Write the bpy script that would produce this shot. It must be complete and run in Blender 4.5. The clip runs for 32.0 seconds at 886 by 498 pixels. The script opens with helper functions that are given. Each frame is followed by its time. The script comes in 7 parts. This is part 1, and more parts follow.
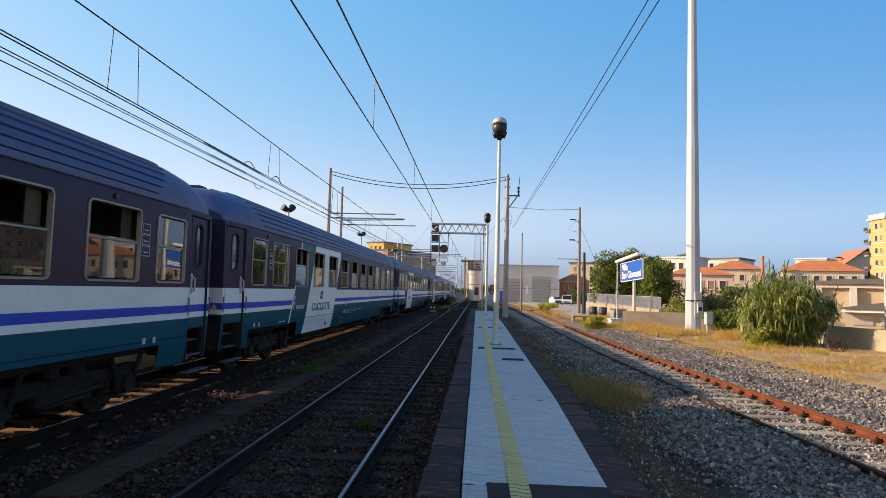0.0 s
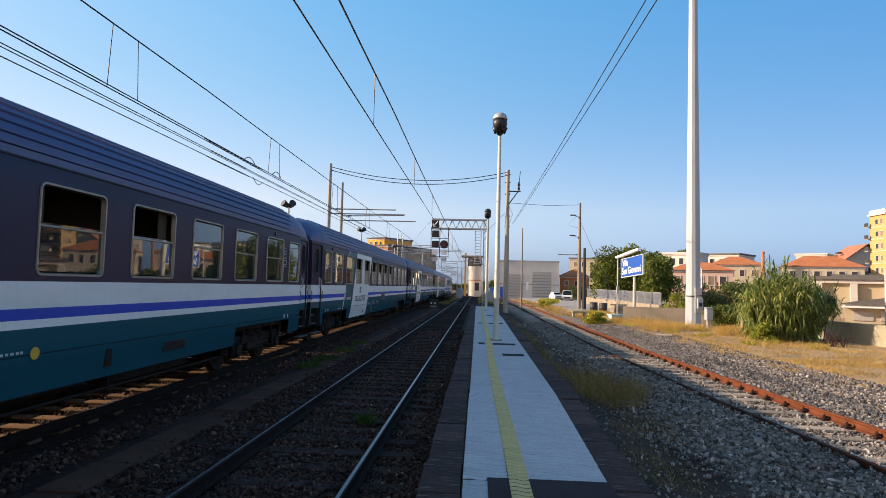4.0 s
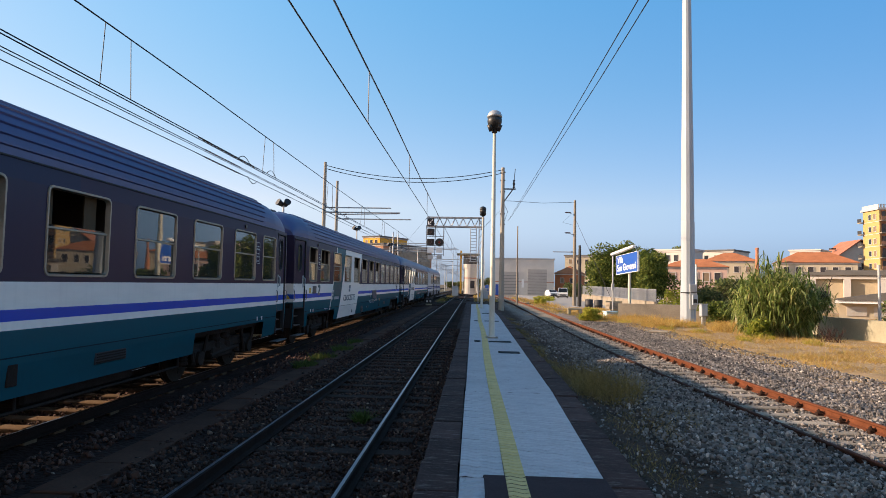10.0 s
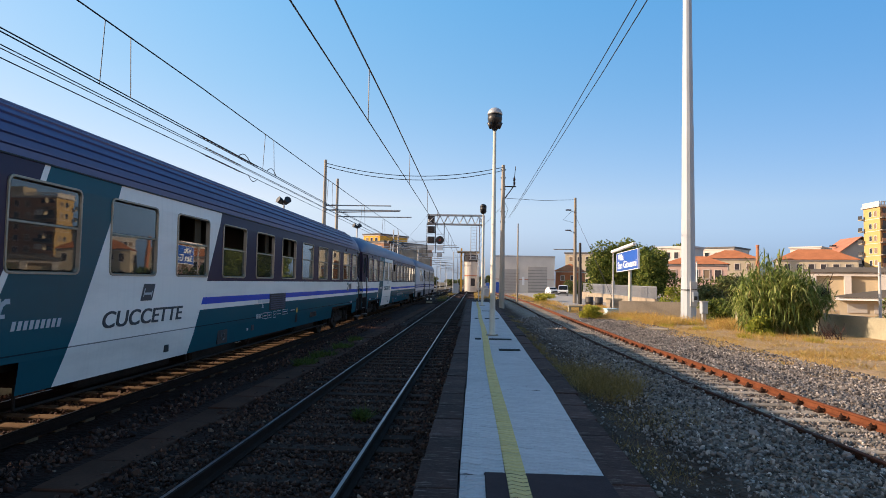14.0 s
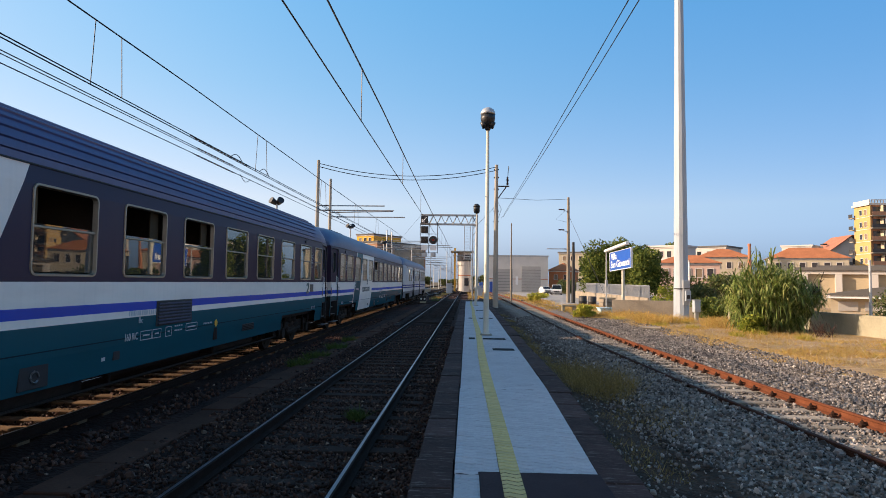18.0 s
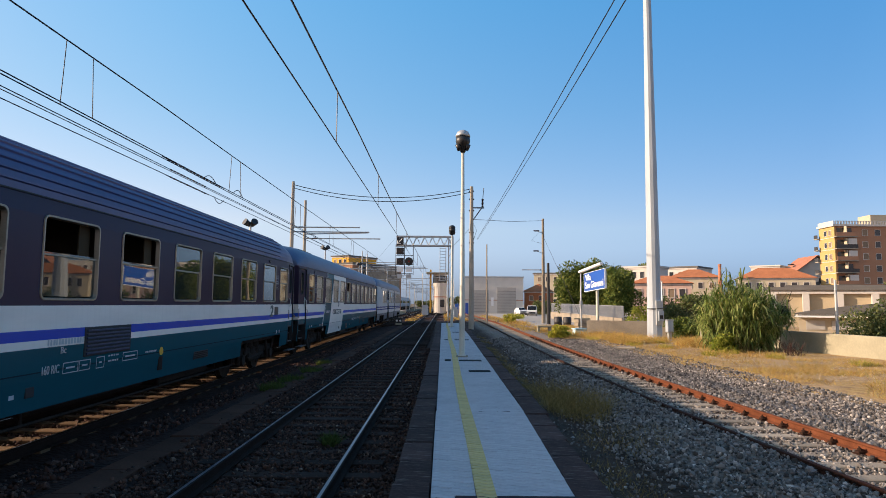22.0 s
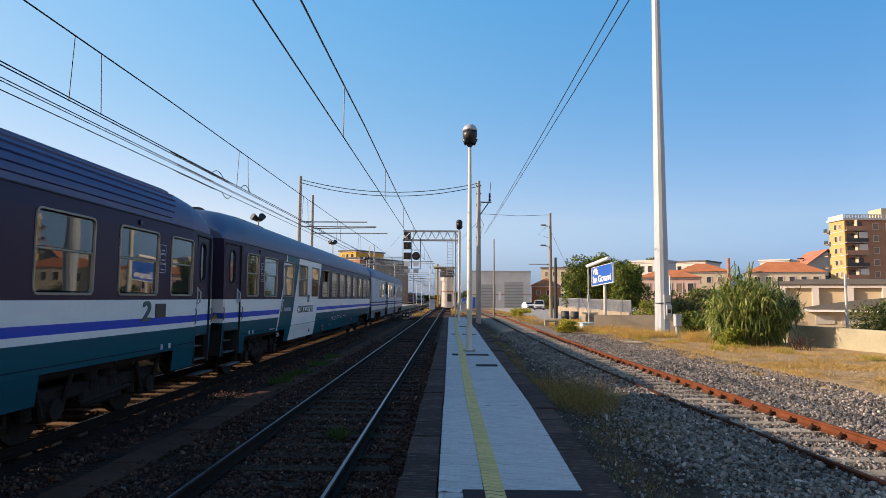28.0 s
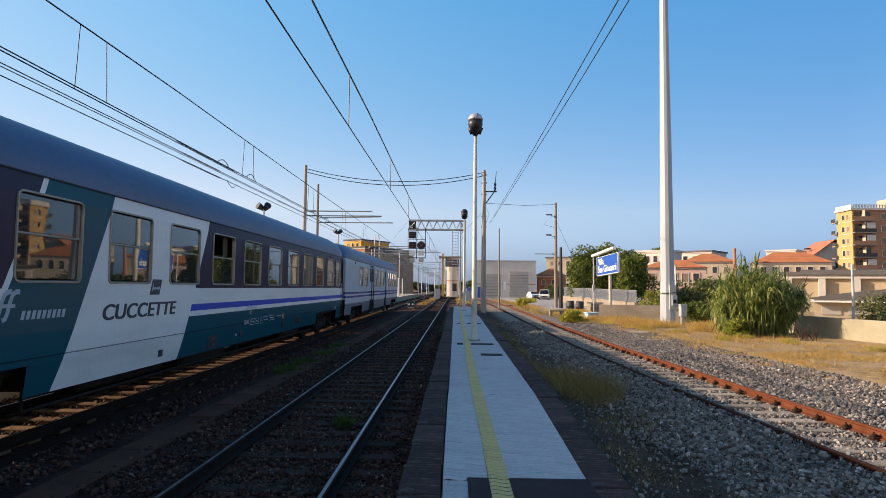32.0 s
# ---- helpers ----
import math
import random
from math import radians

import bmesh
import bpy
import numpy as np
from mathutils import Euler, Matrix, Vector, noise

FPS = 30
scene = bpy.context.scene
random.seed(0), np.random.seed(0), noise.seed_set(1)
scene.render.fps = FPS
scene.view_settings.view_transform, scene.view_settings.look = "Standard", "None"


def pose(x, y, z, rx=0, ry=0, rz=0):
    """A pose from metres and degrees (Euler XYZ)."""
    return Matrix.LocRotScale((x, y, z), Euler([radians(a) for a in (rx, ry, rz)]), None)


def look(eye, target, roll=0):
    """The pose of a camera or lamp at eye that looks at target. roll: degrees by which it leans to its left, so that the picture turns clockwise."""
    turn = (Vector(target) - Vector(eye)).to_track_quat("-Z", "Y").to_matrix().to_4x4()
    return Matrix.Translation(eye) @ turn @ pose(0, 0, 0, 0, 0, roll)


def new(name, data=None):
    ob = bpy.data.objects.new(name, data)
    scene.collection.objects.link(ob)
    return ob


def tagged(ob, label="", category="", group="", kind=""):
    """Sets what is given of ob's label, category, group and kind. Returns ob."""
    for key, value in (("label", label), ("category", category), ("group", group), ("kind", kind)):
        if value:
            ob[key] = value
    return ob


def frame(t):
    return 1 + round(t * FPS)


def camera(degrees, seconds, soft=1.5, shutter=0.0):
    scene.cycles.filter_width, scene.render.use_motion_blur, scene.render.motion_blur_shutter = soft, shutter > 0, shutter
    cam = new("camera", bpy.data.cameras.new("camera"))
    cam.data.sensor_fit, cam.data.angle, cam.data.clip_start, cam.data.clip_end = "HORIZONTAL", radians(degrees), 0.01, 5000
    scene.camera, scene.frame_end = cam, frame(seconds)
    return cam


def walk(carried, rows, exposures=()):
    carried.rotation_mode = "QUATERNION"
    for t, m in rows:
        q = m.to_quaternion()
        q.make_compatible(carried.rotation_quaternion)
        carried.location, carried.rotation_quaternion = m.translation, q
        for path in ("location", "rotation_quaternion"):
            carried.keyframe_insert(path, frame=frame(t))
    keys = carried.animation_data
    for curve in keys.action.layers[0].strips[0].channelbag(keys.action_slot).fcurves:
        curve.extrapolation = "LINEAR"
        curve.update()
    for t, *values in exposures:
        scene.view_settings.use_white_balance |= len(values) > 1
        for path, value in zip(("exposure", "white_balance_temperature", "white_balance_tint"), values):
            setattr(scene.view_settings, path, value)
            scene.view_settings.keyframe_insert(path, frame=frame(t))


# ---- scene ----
cam = camera(71.70, 32.0, soft=0.8)
EYE = (0.0, 0.0, 1.97)
# seconds, tilt, lean, turn
PATH = [
    (0, 93.88, -1.45, 3.15), (0.5, 93.86, -1.43, 3.25), (1, 93.33, -1.65, 3.26), (1.5, 93.17, -1.53, 3.30),
    (2, 93.46, -1.39, 3.31), (2.5, 93.67, -1.22, 3.29), (3, 93.69, -1.47, 3.27), (3.5, 93.52, -1.45, 3.20),
    (5.5, 93.42, -1.38, 3.19), (6, 93.22, -1.43, 3.26), (6.5, 93.18, -1.34, 3.46), (7, 93.47, -1.24, 3.48),
    (7.5, 93.03, -1.47, 3.56), (8, 92.70, -1.48, 3.69), (8.5, 92.87, -1.28, 3.60), (9, 93.25, -1.20, 3.42),
    (9.5, 93.10, -1.11, 3.04), (10, 93.30, -1.08, 2.77), (10.5, 93.46, -1.12, 2.64), (11, 93.43, -1.01, 2.58),
    (11.5, 93.25, -1.16, 2.59), (12, 93.12, -1.18, 2.56), (12.5, 93.28, -1.14, 2.64), (13, 93.42, -1.14, 2.76),
    (13.5, 93.19, -1.00, 2.86), (14, 93.08, -1.00, 2.81), (14.5, 93.11, -1.17, 2.92), (16.5, 92.54, -0.79, 2.28),
    (17, 92.63, -0.64, 2.29), (17.5, 92.81, -0.77, 2.25), (18, 93.08, -0.74, 2.22), (18.5, 93.73, 0.05, -0.37),
    (19, 93.75, -0.10, -0.38), (19.5, 93.83, 0.14, -0.32), (20, 93.97, 0.13, -0.24), (20.5, 93.92, 0.15, 0.07),
    (21, 95.02, -0.28, -0.47), (21.5, 95.06, -0.42, -0.36), (22, 95.10, -0.41, -0.04), (22.5, 95.09, -0.35, 0.07),
    (23, 95.08, -0.30, 0.10), (23.5, 94.82, -0.24, 0.07), (24, 94.61, -0.13, 0.22), (24.5, 94.59, -0.17, 0.27),
    (25, 94.74, -0.24, 0.41), (25.5, 94.71, -0.12, 0.20), (27.5, 94.84, -0.17, 0.51), (28, 94.58, -0.38, 0.63),
    (28.5, 94.08, -0.46, 0.63), (29, 93.87, -0.48, 0.69), (29.5, 93.87, -0.37, 0.78), (30, 93.89, -0.36, 0.89),
    (30.5, 93.83, -0.29, 0.91), (31, 93.86, -0.41, 0.95), (31.5, 93.78, -0.56, 1.01), (32, 93.59, -0.55, 1.10),
]
walk(cam, [(t, pose(*EYE, rx, ry, rz)) for t, rx, ry, rz in PATH],
     exposures=[(0.0, 0.86, 6850, 24), (17.8, 0.86, 6850, 24), (18.6, 0.75, 6680, 23), (32.0, 0.75, 6680, 23)])

# how far the train has rolled towards the camera: seconds, metres
ROLLED = [
    (0, 0.00), (0.5, 2.61), (1, 5.19), (1.5, 7.73), (2, 10.21), (2.5, 12.65), (3, 15.06), (3.5, 17.46),
    (4, 19.85), (4.5, 22.24), (5, 24.62), (5.5, 26.99), (6, 29.36), (6.5, 31.71), (7, 34.06), (7.5, 36.36),
    (8, 38.69), (8.5, 41.09), (9, 43.45), (9.5, 45.75), (10, 48.04), (10.5, 50.31), (11, 52.55), (11.5, 54.74),
    (12, 56.85), (12.5, 58.83), (13, 60.65), (13.5, 62.34), (14, 63.87), (14.5, 65.23), (15, 66.40), (15.5, 67.38),
    (16, 68.14), (16.5, 68.69), (17, 69.00), (17.5, 69.12), (18, 69.13), (18.5, 69.18), (19, 69.20), (19.5, 69.20),
    (20, 69.19), (20.5, 69.28), (21, 69.65), (21.5, 69.95), (22, 70.25), (22.5, 70.58), (23, 70.95), (23.5, 71.37),
    (24, 71.85), (24.5, 72.39), (25, 73.03), (25.5, 73.74), (26, 74.52), (26.5, 75.36), (27, 76.28), (27.5, 77.27),
    (28, 78.33), (28.5, 79.47), (29, 80.72), (29.5, 82.06), (30, 83.48), (30.5, 84.99), (31, 86.61), (31.5, 88.31),
    (32, 90.05),
]
# ---- daylight: low sun on the far side of the train, clear sky ----
SUN_UP, SUN_BACK = 21.3, 1.5
world = bpy.data.worlds.new("sky")
scene.world = world
world.use_nodes = True
wn = world.node_tree
wn.nodes.clear()
sky = wn.nodes.new("ShaderNodeTexSky")
sky.sky_type = "NISHITA"
sky.sun_disc = False
sky.sun_elevation = radians(SUN_UP)
sky.sun_rotation = radians(-90 - SUN_BACK)
sky.altitude, sky.air_density, sky.dust_density, sky.ozone_density = 0, 1.0, 0.5, 1.4
back = wn.nodes.new("ShaderNodeBackground")
back.inputs["Strength"].default_value = 0.215
wout = wn.nodes.new("ShaderNodeOutputWorld")
vivid = wn.nodes.new("ShaderNodeHueSaturation")
vivid.inputs["Saturation"].default_value = 1.52
vivid.inputs["Hue"].default_value = 0.503
wn.links.new(sky.outputs[0], vivid.inputs["Color"])
# sea haze: the low sky stays pale blue instead of yellow
split, least_r, least_g, joined = (wn.nodes.new(k) for k in ("ShaderNodeSeparateColor", "ShaderNodeMath", "ShaderNodeMath", "ShaderNodeCombineColor"))
wn.links.new(vivid.outputs[0], split.inputs[0])
for n_, ch, share_, least_ in ((least_r, 0, 0.44, 0.043), (least_g, 1, 0.82, 0.3)):
    cap = wn.nodes.new("ShaderNodeMath")
    cap.operation, n_.operation = "MULTIPLY", "MINIMUM"
    cap.inputs[1].default_value = share_
    wn.links.new(split.outputs[2], cap.inputs[0])
    wn.links.new(split.outputs[ch], n_.inputs[0])
    wn.links.new(cap.outputs[0], n_.inputs[1])
    floor_ = wn.nodes.new("ShaderNodeMath")
    most = wn.nodes.new("ShaderNodeMath")
    floor_.operation, most.operation = "MULTIPLY", "MAXIMUM"
    floor_.inputs[1].default_value = least_
    wn.links.new(split.outputs[2], floor_.inputs[0])
    wn.links.new(floor_.outputs[0], most.inputs[0])
    wn.links.new(n_.outputs[0], most.inputs[1])
    wn.links.new(most.outputs[0], joined.inputs[ch])
wn.links.new(split.outputs[2], joined.inputs[2])
even = wn.nodes.new("ShaderNodeGamma")
even.inputs["Gamma"].default_value = 0.58
wn.links.new(joined.outputs[0], even.inputs["Color"])
# the sky deepens and turns bluer away from the sun, and pales towards it
aim, parts_ = wn.nodes.new("ShaderNodeTexCoord"), wn.nodes.new("ShaderNodeSeparateXYZ")
wn.links.new(aim.outputs["Generated"], parts_.inputs[0])


def sky_math(op, a, b=0.0):
    n = wn.nodes.new("ShaderNodeMath")
    n.operation = op
    for i, v in ((0, a), (1, b)):
        if isinstance(v, bpy.types.NodeSocket):
            wn.links.new(v, n.inputs[i])
        else:
            n.inputs[i].default_value = v
    return n.outputs[0]


east_, up_ = sky_math("MINIMUM", parts_.outputs[0], 0.52), sky_math("MAXIMUM", sky_math("MINIMUM", parts_.outputs[2], 0.5), 0.0)
deep = sky_math("SUBTRACT", sky_math("MULTIPLY", up_, 0.9), sky_math("MULTIPLY", sky_math("MULTIPLY", sky_math("ADD", east_, 1.0), east_), 0.5))
tones = wn.nodes.new("ShaderNodeCombineColor")
low_ = sky_math("MAXIMUM", sky_math("SUBTRACT", 0.3, up_), 0.0)
behind_ = sky_math("MAXIMUM", sky_math("MULTIPLY", parts_.outputs[1], -1.0), 0.0)
for i, (level, slope, haze, veil) in enumerate(((-0.50, -0.45, 1.0, 1.4), (-0.28, 0.0, 0.0, 0.4), (-0.20, 0.35, 0.25, -0.15))):
    tone = sky_math("ADD", sky_math("ADD", deep, level), sky_math("MULTIPLY", east_, slope))
    tone = sky_math("ADD", tone, sky_math("MULTIPLY", behind_, veil))
    wn.links.new(sky_math("POWER", 2.0, sky_math("ADD", tone, sky_math("MULTIPLY", low_, haze))), tones.inputs[i])
toned = wn.nodes.new("ShaderNodeMix")
toned.data_type, toned.blend_type = "RGBA", "MULTIPLY"
toned.inputs[0].default_value = 1.0
wn.links.new(even.outputs[0], toned.inputs[6])
wn.links.new(tones.outputs[0], toned.inputs[7])
wn.links.new(toned.outputs[2], back.inputs[0])
wn.links.new(back.outputs[0], wout.inputs[0])
sun_data = bpy.data.lights.new("sun", "SUN")
sun_data.energy, sun_data.angle, sun_data.color = 5.0, radians(0.53), (1.0, 0.83, 0.58)
sun = new("sun", sun_data)
_e, _b = radians(SUN_UP), radians(SUN_BACK)
SUN_FROM = Vector((-math.cos(_e) * math.cos(_b), -math.cos(_e) * math.sin(_b), math.sin(_e)))
sun.matrix_world = look(SUN_FROM * 60, (0, 0, 0))


# ---- materials ----
def nodes_of(name):
    m = bpy.data.materials.new(name)
    m.use_nodes = True
    t = m.node_tree
    return m, t, t.nodes["Principled BSDF"]


def node(t, kind, **inputs):
    n = t.nodes.new(kind)
    for k, v in inputs.items():
        key = int(k[1:]) if k[0] == "i" and k[1:].isdigit() else k.replace("_", " ")
        if isinstance(v, bpy.types.NodeSocket):
            t.links.new(v, n.inputs[key])
        else:
            n.inputs[key].default_value = v
    return n


def rgb(c):
    return (c[0], c[1], c[2], 1.0)


def ramp(t, fac, stops):
    n = t.nodes.new("ShaderNodeValToRGB")
    t.links.new(fac, n.inputs[0])
    e = n.color_ramp.elements
    while len(e) < len(stops):
        e.new(0.5)
    for s, (p, c) in zip(e, stops):
        s.position, s.color = p, rgb(c) if len(c) == 3 else c
    return n.outputs[0]


def mixc(t, fac, a, b, mode="MIX"):
    n = t.nodes.new("ShaderNodeMix")
    n.data_type, n.blend_type = "RGBA", mode
    for i, v in ((0, fac), (6, a), (7, b)):
        if isinstance(v, bpy.types.NodeSocket):
            t.links.new(v, n.inputs[i])
        else:
            n.inputs[i].default_value = v if i == 0 else rgb(v)
    return n.outputs[2]


def mathn(t, op, a, b=0.0, clamp=False):
    n = t.nodes.new("ShaderNodeMath")
    n.operation, n.use_clamp = op, clamp
    for i, v in ((0, a), (1, b)):
        if isinstance(v, bpy.types.NodeSocket):
            t.links.new(v, n.inputs[i])
        else:
            n.inputs[i].default_value = v
    return n.outputs[0]


def noise_at(t, scale, detail=4.0, rough=0.55, coord="Object", stretch=None):
    tc = t.nodes.new("ShaderNodeTexCoord")
    v = tc.outputs[coord]
    if stretch:
        mp = t.nodes.new("ShaderNodeMapping")
        mp.inputs["Scale"].default_value = stretch
        t.links.new(v, mp.inputs[0])
        v = mp.outputs[0]
    n = node(t, "ShaderNodeTexNoise", Scale=scale, Detail=detail, Roughness=rough)
    t.links.new(v, n.inputs["Vector"])
    return n.outputs["Fac"]


def bump(t, bsdf, height, strength=0.3, dist=0.01):
    b = node(t, "ShaderNodeBump", Strength=strength, Distance=dist)
    t.links.new(height, b.inputs["Height"])
    t.links.new(b.outputs[0], bsdf.inputs["Normal"])


def simple(name, c, rough=0.6, metal=0.0, vary=0.25, scale=3.0, fine=40.0, relief=0.15, each=0.0, stretch=None, dist=0.01):
    """A surface of one paint or stuff, mottled at two scales; each: how much pieces differ."""
    m, t, b = nodes_of(name)
    big = noise_at(t, scale, 4, 0.6, stretch=stretch)
    small = noise_at(t, fine, 3, 0.6)
    lo = [x * (1 - vary) for x in c]
    hi = [min(1, x * (1 + vary)) for x in c]
    col = ramp(t, big, [(0.3, lo), (0.7, hi)])
    col = mixc(t, 0.35, col, ramp(t, small, [(0.3, lo), (0.7, hi)]))
    if each:
        oi = t.nodes.new("ShaderNodeObjectInfo")
        k = mathn(t, "ADD", mathn(t, "MULTIPLY", oi.outputs["Random"], 2 * each), 1 - each)
        hsv = node(t, "ShaderNodeHueSaturation")
        t.links.new(col, hsv.inputs["Color"])
        t.links.new(k, hsv.inputs["Value"])
        col = hsv.outputs[0]
    t.links.new(col, b.inputs["Base Color"])
    b.inputs["Roughness"].default_value = rough
    b.inputs["Metallic"].default_value = metal
    if rough > 0.72:
        b.inputs["Specular IOR Level"].default_value = 0.10
    if relief:
        bump(t, b, small, relief, dist)
    return m


def island_stuff(name, stops, rough=0.9, relief=0.0, trans=0.0):
    """Loose pieces joined in one mesh: every piece takes its own tone."""
    m, t, b = nodes_of(name)
    g = t.nodes.new("ShaderNodeNewGeometry")
    col = ramp(t, g.outputs["Random Per Island"], stops)
    nz = noise_at(t, 0.7, 3)
    col = mixc(t, 1.0, col, ramp(t, nz, [(0.3, (0.75, 0.75, 0.75)), (0.7, (1.15, 1.12, 1.05))]), "MULTIPLY")
    t.links.new(col, b.inputs["Base Color"])
    b.inputs["Roughness"].default_value = rough
    b.inputs["Specular IOR Level"].default_value = 0.25
    if trans:
        out = t.nodes["Material Output"]
        tr = node(t, "ShaderNodeBsdfTranslucent")
        t.links.new(col, tr.inputs[0])
        mx = node(t, "ShaderNodeMixShader", i0=trans)
        t.links.new(b.outputs[0], mx.inputs[1])
        t.links.new(tr.outputs[0], mx.inputs[2])
        t.links.new(mx.outputs[0], out.inputs[0])
    if relief:
        bump(t, b, noise_at(t, 60, 2), relief)
    return m


def glass(name, tint, rough=0.02, gloss=0.02):
    """Tinted dusty pane: see-through, with a mirror image that grows at a slant."""
    m, t, b = nodes_of(name)
    t.nodes.remove(b)
    clear = node(t, "ShaderNodeBsdfTransparent")
    clear.inputs[0].default_value = rgb(tint)
    shine = node(t, "ShaderNodeBsdfGlossy", Roughness=rough)
    shine.inputs[0].default_value = (0.9, 0.95, 0.95, 1)
    wave = node(t, "ShaderNodeBump", Strength=0.035, Distance=0.02)
    t.links.new(noise_at(t, 1.3, 1), wave.inputs["Height"])
    t.links.new(wave.outputs[0], shine.inputs["Normal"])
    dust = node(t, "ShaderNodeBsdfDiffuse")
    dust.inputs[0].default_value = (0.22, 0.21, 0.19, 1)
    film_ = mathn(t, "MULTIPLY", noise_at(t, 3.0, 5, 0.65), 0.24)
    a = node(t, "ShaderNodeMixShader")
    t.links.new(film_, a.inputs[0])
    t.links.new(clear.outputs[0], a.inputs[1])
    t.links.new(dust.outputs[0], a.inputs[2])
    fr = node(t, "ShaderNodeFresnel", IOR=1.5)
    mx = node(t, "ShaderNodeMixShader")
    t.links.new(mathn(t, "ADD", mathn(t, "MULTIPLY", fr.outputs[0], 1.5), gloss, True), mx.inputs[0])
    t.links.new(a.outputs[0], mx.inputs[1])
    t.links.new(shine.outputs[0], mx.inputs[2])
    t.links.new(mx.outputs[0], t.nodes["Material Output"].inputs[0])
    return m


def varnish(m, gloss, rough):
    """A thin even sheen over a paint that has none of its own."""
    t = m.node_tree
    b = t.nodes["Principled BSDF"]
    b.inputs["Specular IOR Level"].default_value = 0.0
    shine = node(t, "ShaderNodeBsdfGlossy", Roughness=rough)
    lw = node(t, "ShaderNodeLayerWeight", Blend=0.5)
    edge = mathn(t, "MULTIPLY", mathn(t, "POWER", lw.outputs["Facing"], 6.0), 0.26)
    mx = node(t, "ShaderNodeMixShader")
    t.links.new(mathn(t, "ADD", edge, gloss), mx.inputs[0])
    t.links.new(b.outputs[0], mx.inputs[1])
    t.links.new(shine.outputs[0], mx.inputs[2])
    t.links.new(mx.outputs[0], t.nodes["Material Output"].inputs[0])
    return m


def livery(name, kind):
    """Coach paint by height and length of the coach body (y along it, z up from the rail)."""
    m, t, b = nodes_of(name)
    tc = t.nodes.new("ShaderNodeTexCoord")
    sp = t.nodes.new("ShaderNodeSeparateXYZ")
    t.links.new(tc.outputs["Object"], sp.inputs[0])
    u, z = sp.outputs[1], sp.outputs[2]
    above = lambda v, k: mathn(t, "GREATER_THAN", v, k)
    plum, slate, teal = (0.040, 0.026, 0.050), (0.030, 0.027, 0.056), (0.004, 0.084, 0.108)
    white, blue = (0.85, 0.77, 0.69), (0.016, 0.072, 0.44)
    if kind == "pale":
        col = mixc(t, above(z, 1.15), (0.22, 0.24, 0.26), (0.50, 0.51, 0.52))
        for lo, hi in ((1.42, 1.52), (1.60, 1.70)):
            f = mathn(t, "MULTIPLY", above(z, lo), mathn(t, "LESS_THAN", z, hi))
            col = mixc(t, f, col, (0.06, 0.07, 0.22))
    else:
        lean = mathn(t, "SUBTRACT", u, mathn(t, "MULTIPLY", mathn(t, "SUBTRACT", z, 0.62), 0.47))
        if kind == "plum":
            lean = mathn(t, "ADD", lean, 0.12)
        after = above(lean, 9.78)
        col = mixc(t, above(z, 1.37), teal, white)
        f = mathn(t, "MULTIPLY", above(z, 1.47), mathn(t, "LESS_THAN", z, 1.60))
        col = mixc(t, f, col, blue)
        top = mixc(t, after, plum, slate)
        if kind == "plum_end":
            top = mixc(t, above(u, 17.5), top, plum)
        col = mixc(t, above(z, 1.91), col, top)
        inpanel = mathn(t, "MULTIPLY", above(lean, 4.62), mathn(t, "LESS_THAN", lean, 9.78))
        panel = mixc(t, above(lean, 4.72), white, teal)
        panel = mixc(t, above(lean, 6.22), panel, white)
        low = mathn(t, "LESS_THAN", z, 3.29)
        col = mixc(t, mathn(t, "MULTIPLY", inpanel, low), col, panel)
    dirt = noise_at(t, 1.1, 5, 0.65, stretch=(1, 0.35, 1.6))
    streak = noise_at(t, 5.0, 3, 0.6, stretch=(1, 2.4, 0.12))
    grime = mathn(t, "MULTIPLY", ramp(t, dirt, [(0.46, (0, 0, 0)), (0.78, (1, 1, 1))]), 0.16)
    col = mixc(t, grime, col, (0.035, 0.034, 0.032))
    col = mixc(t, mathn(t, "MULTIPLY", ramp(t, streak, [(0.5, (0, 0, 0)), (0.75, (1, 1, 1))]), 0.05), col, (0.030, 0.029, 0.028))
    lowdirt = mathn(t, "MULTIPLY", mathn(t, "LESS_THAN", z, 1.05), mathn(t, "MULTIPLY", dirt, 0.25))
    col = mixc(t, lowdirt, col, (0.020, 0.022, 0.022))
    seam = mathn(t, "MULTIPLY", above(z, 1.055), mathn(t, "LESS_THAN", z, 1.072))
    col = mixc(t, mathn(t, "MULTIPLY", seam, 0.75), col, (0.01, 0.01, 0.01))
    t.links.new(col, b.inputs["Base Color"])
    rr = ramp(t, dirt, [(0.3, (0.30, 0.30, 0.30)), (0.75, (0.55, 0.55, 0.55))])
    t.links.new(rr, b.inputs["Roughness"])
    b.inputs["Specular IOR Level"].default_value = 0.16
    bump(t, b, noise_at(t, 1.6, 2, stretch=(1, 0.8, 1.2)), 0.10, 0.03)
    return varnish(m, 0.032, 0.22)


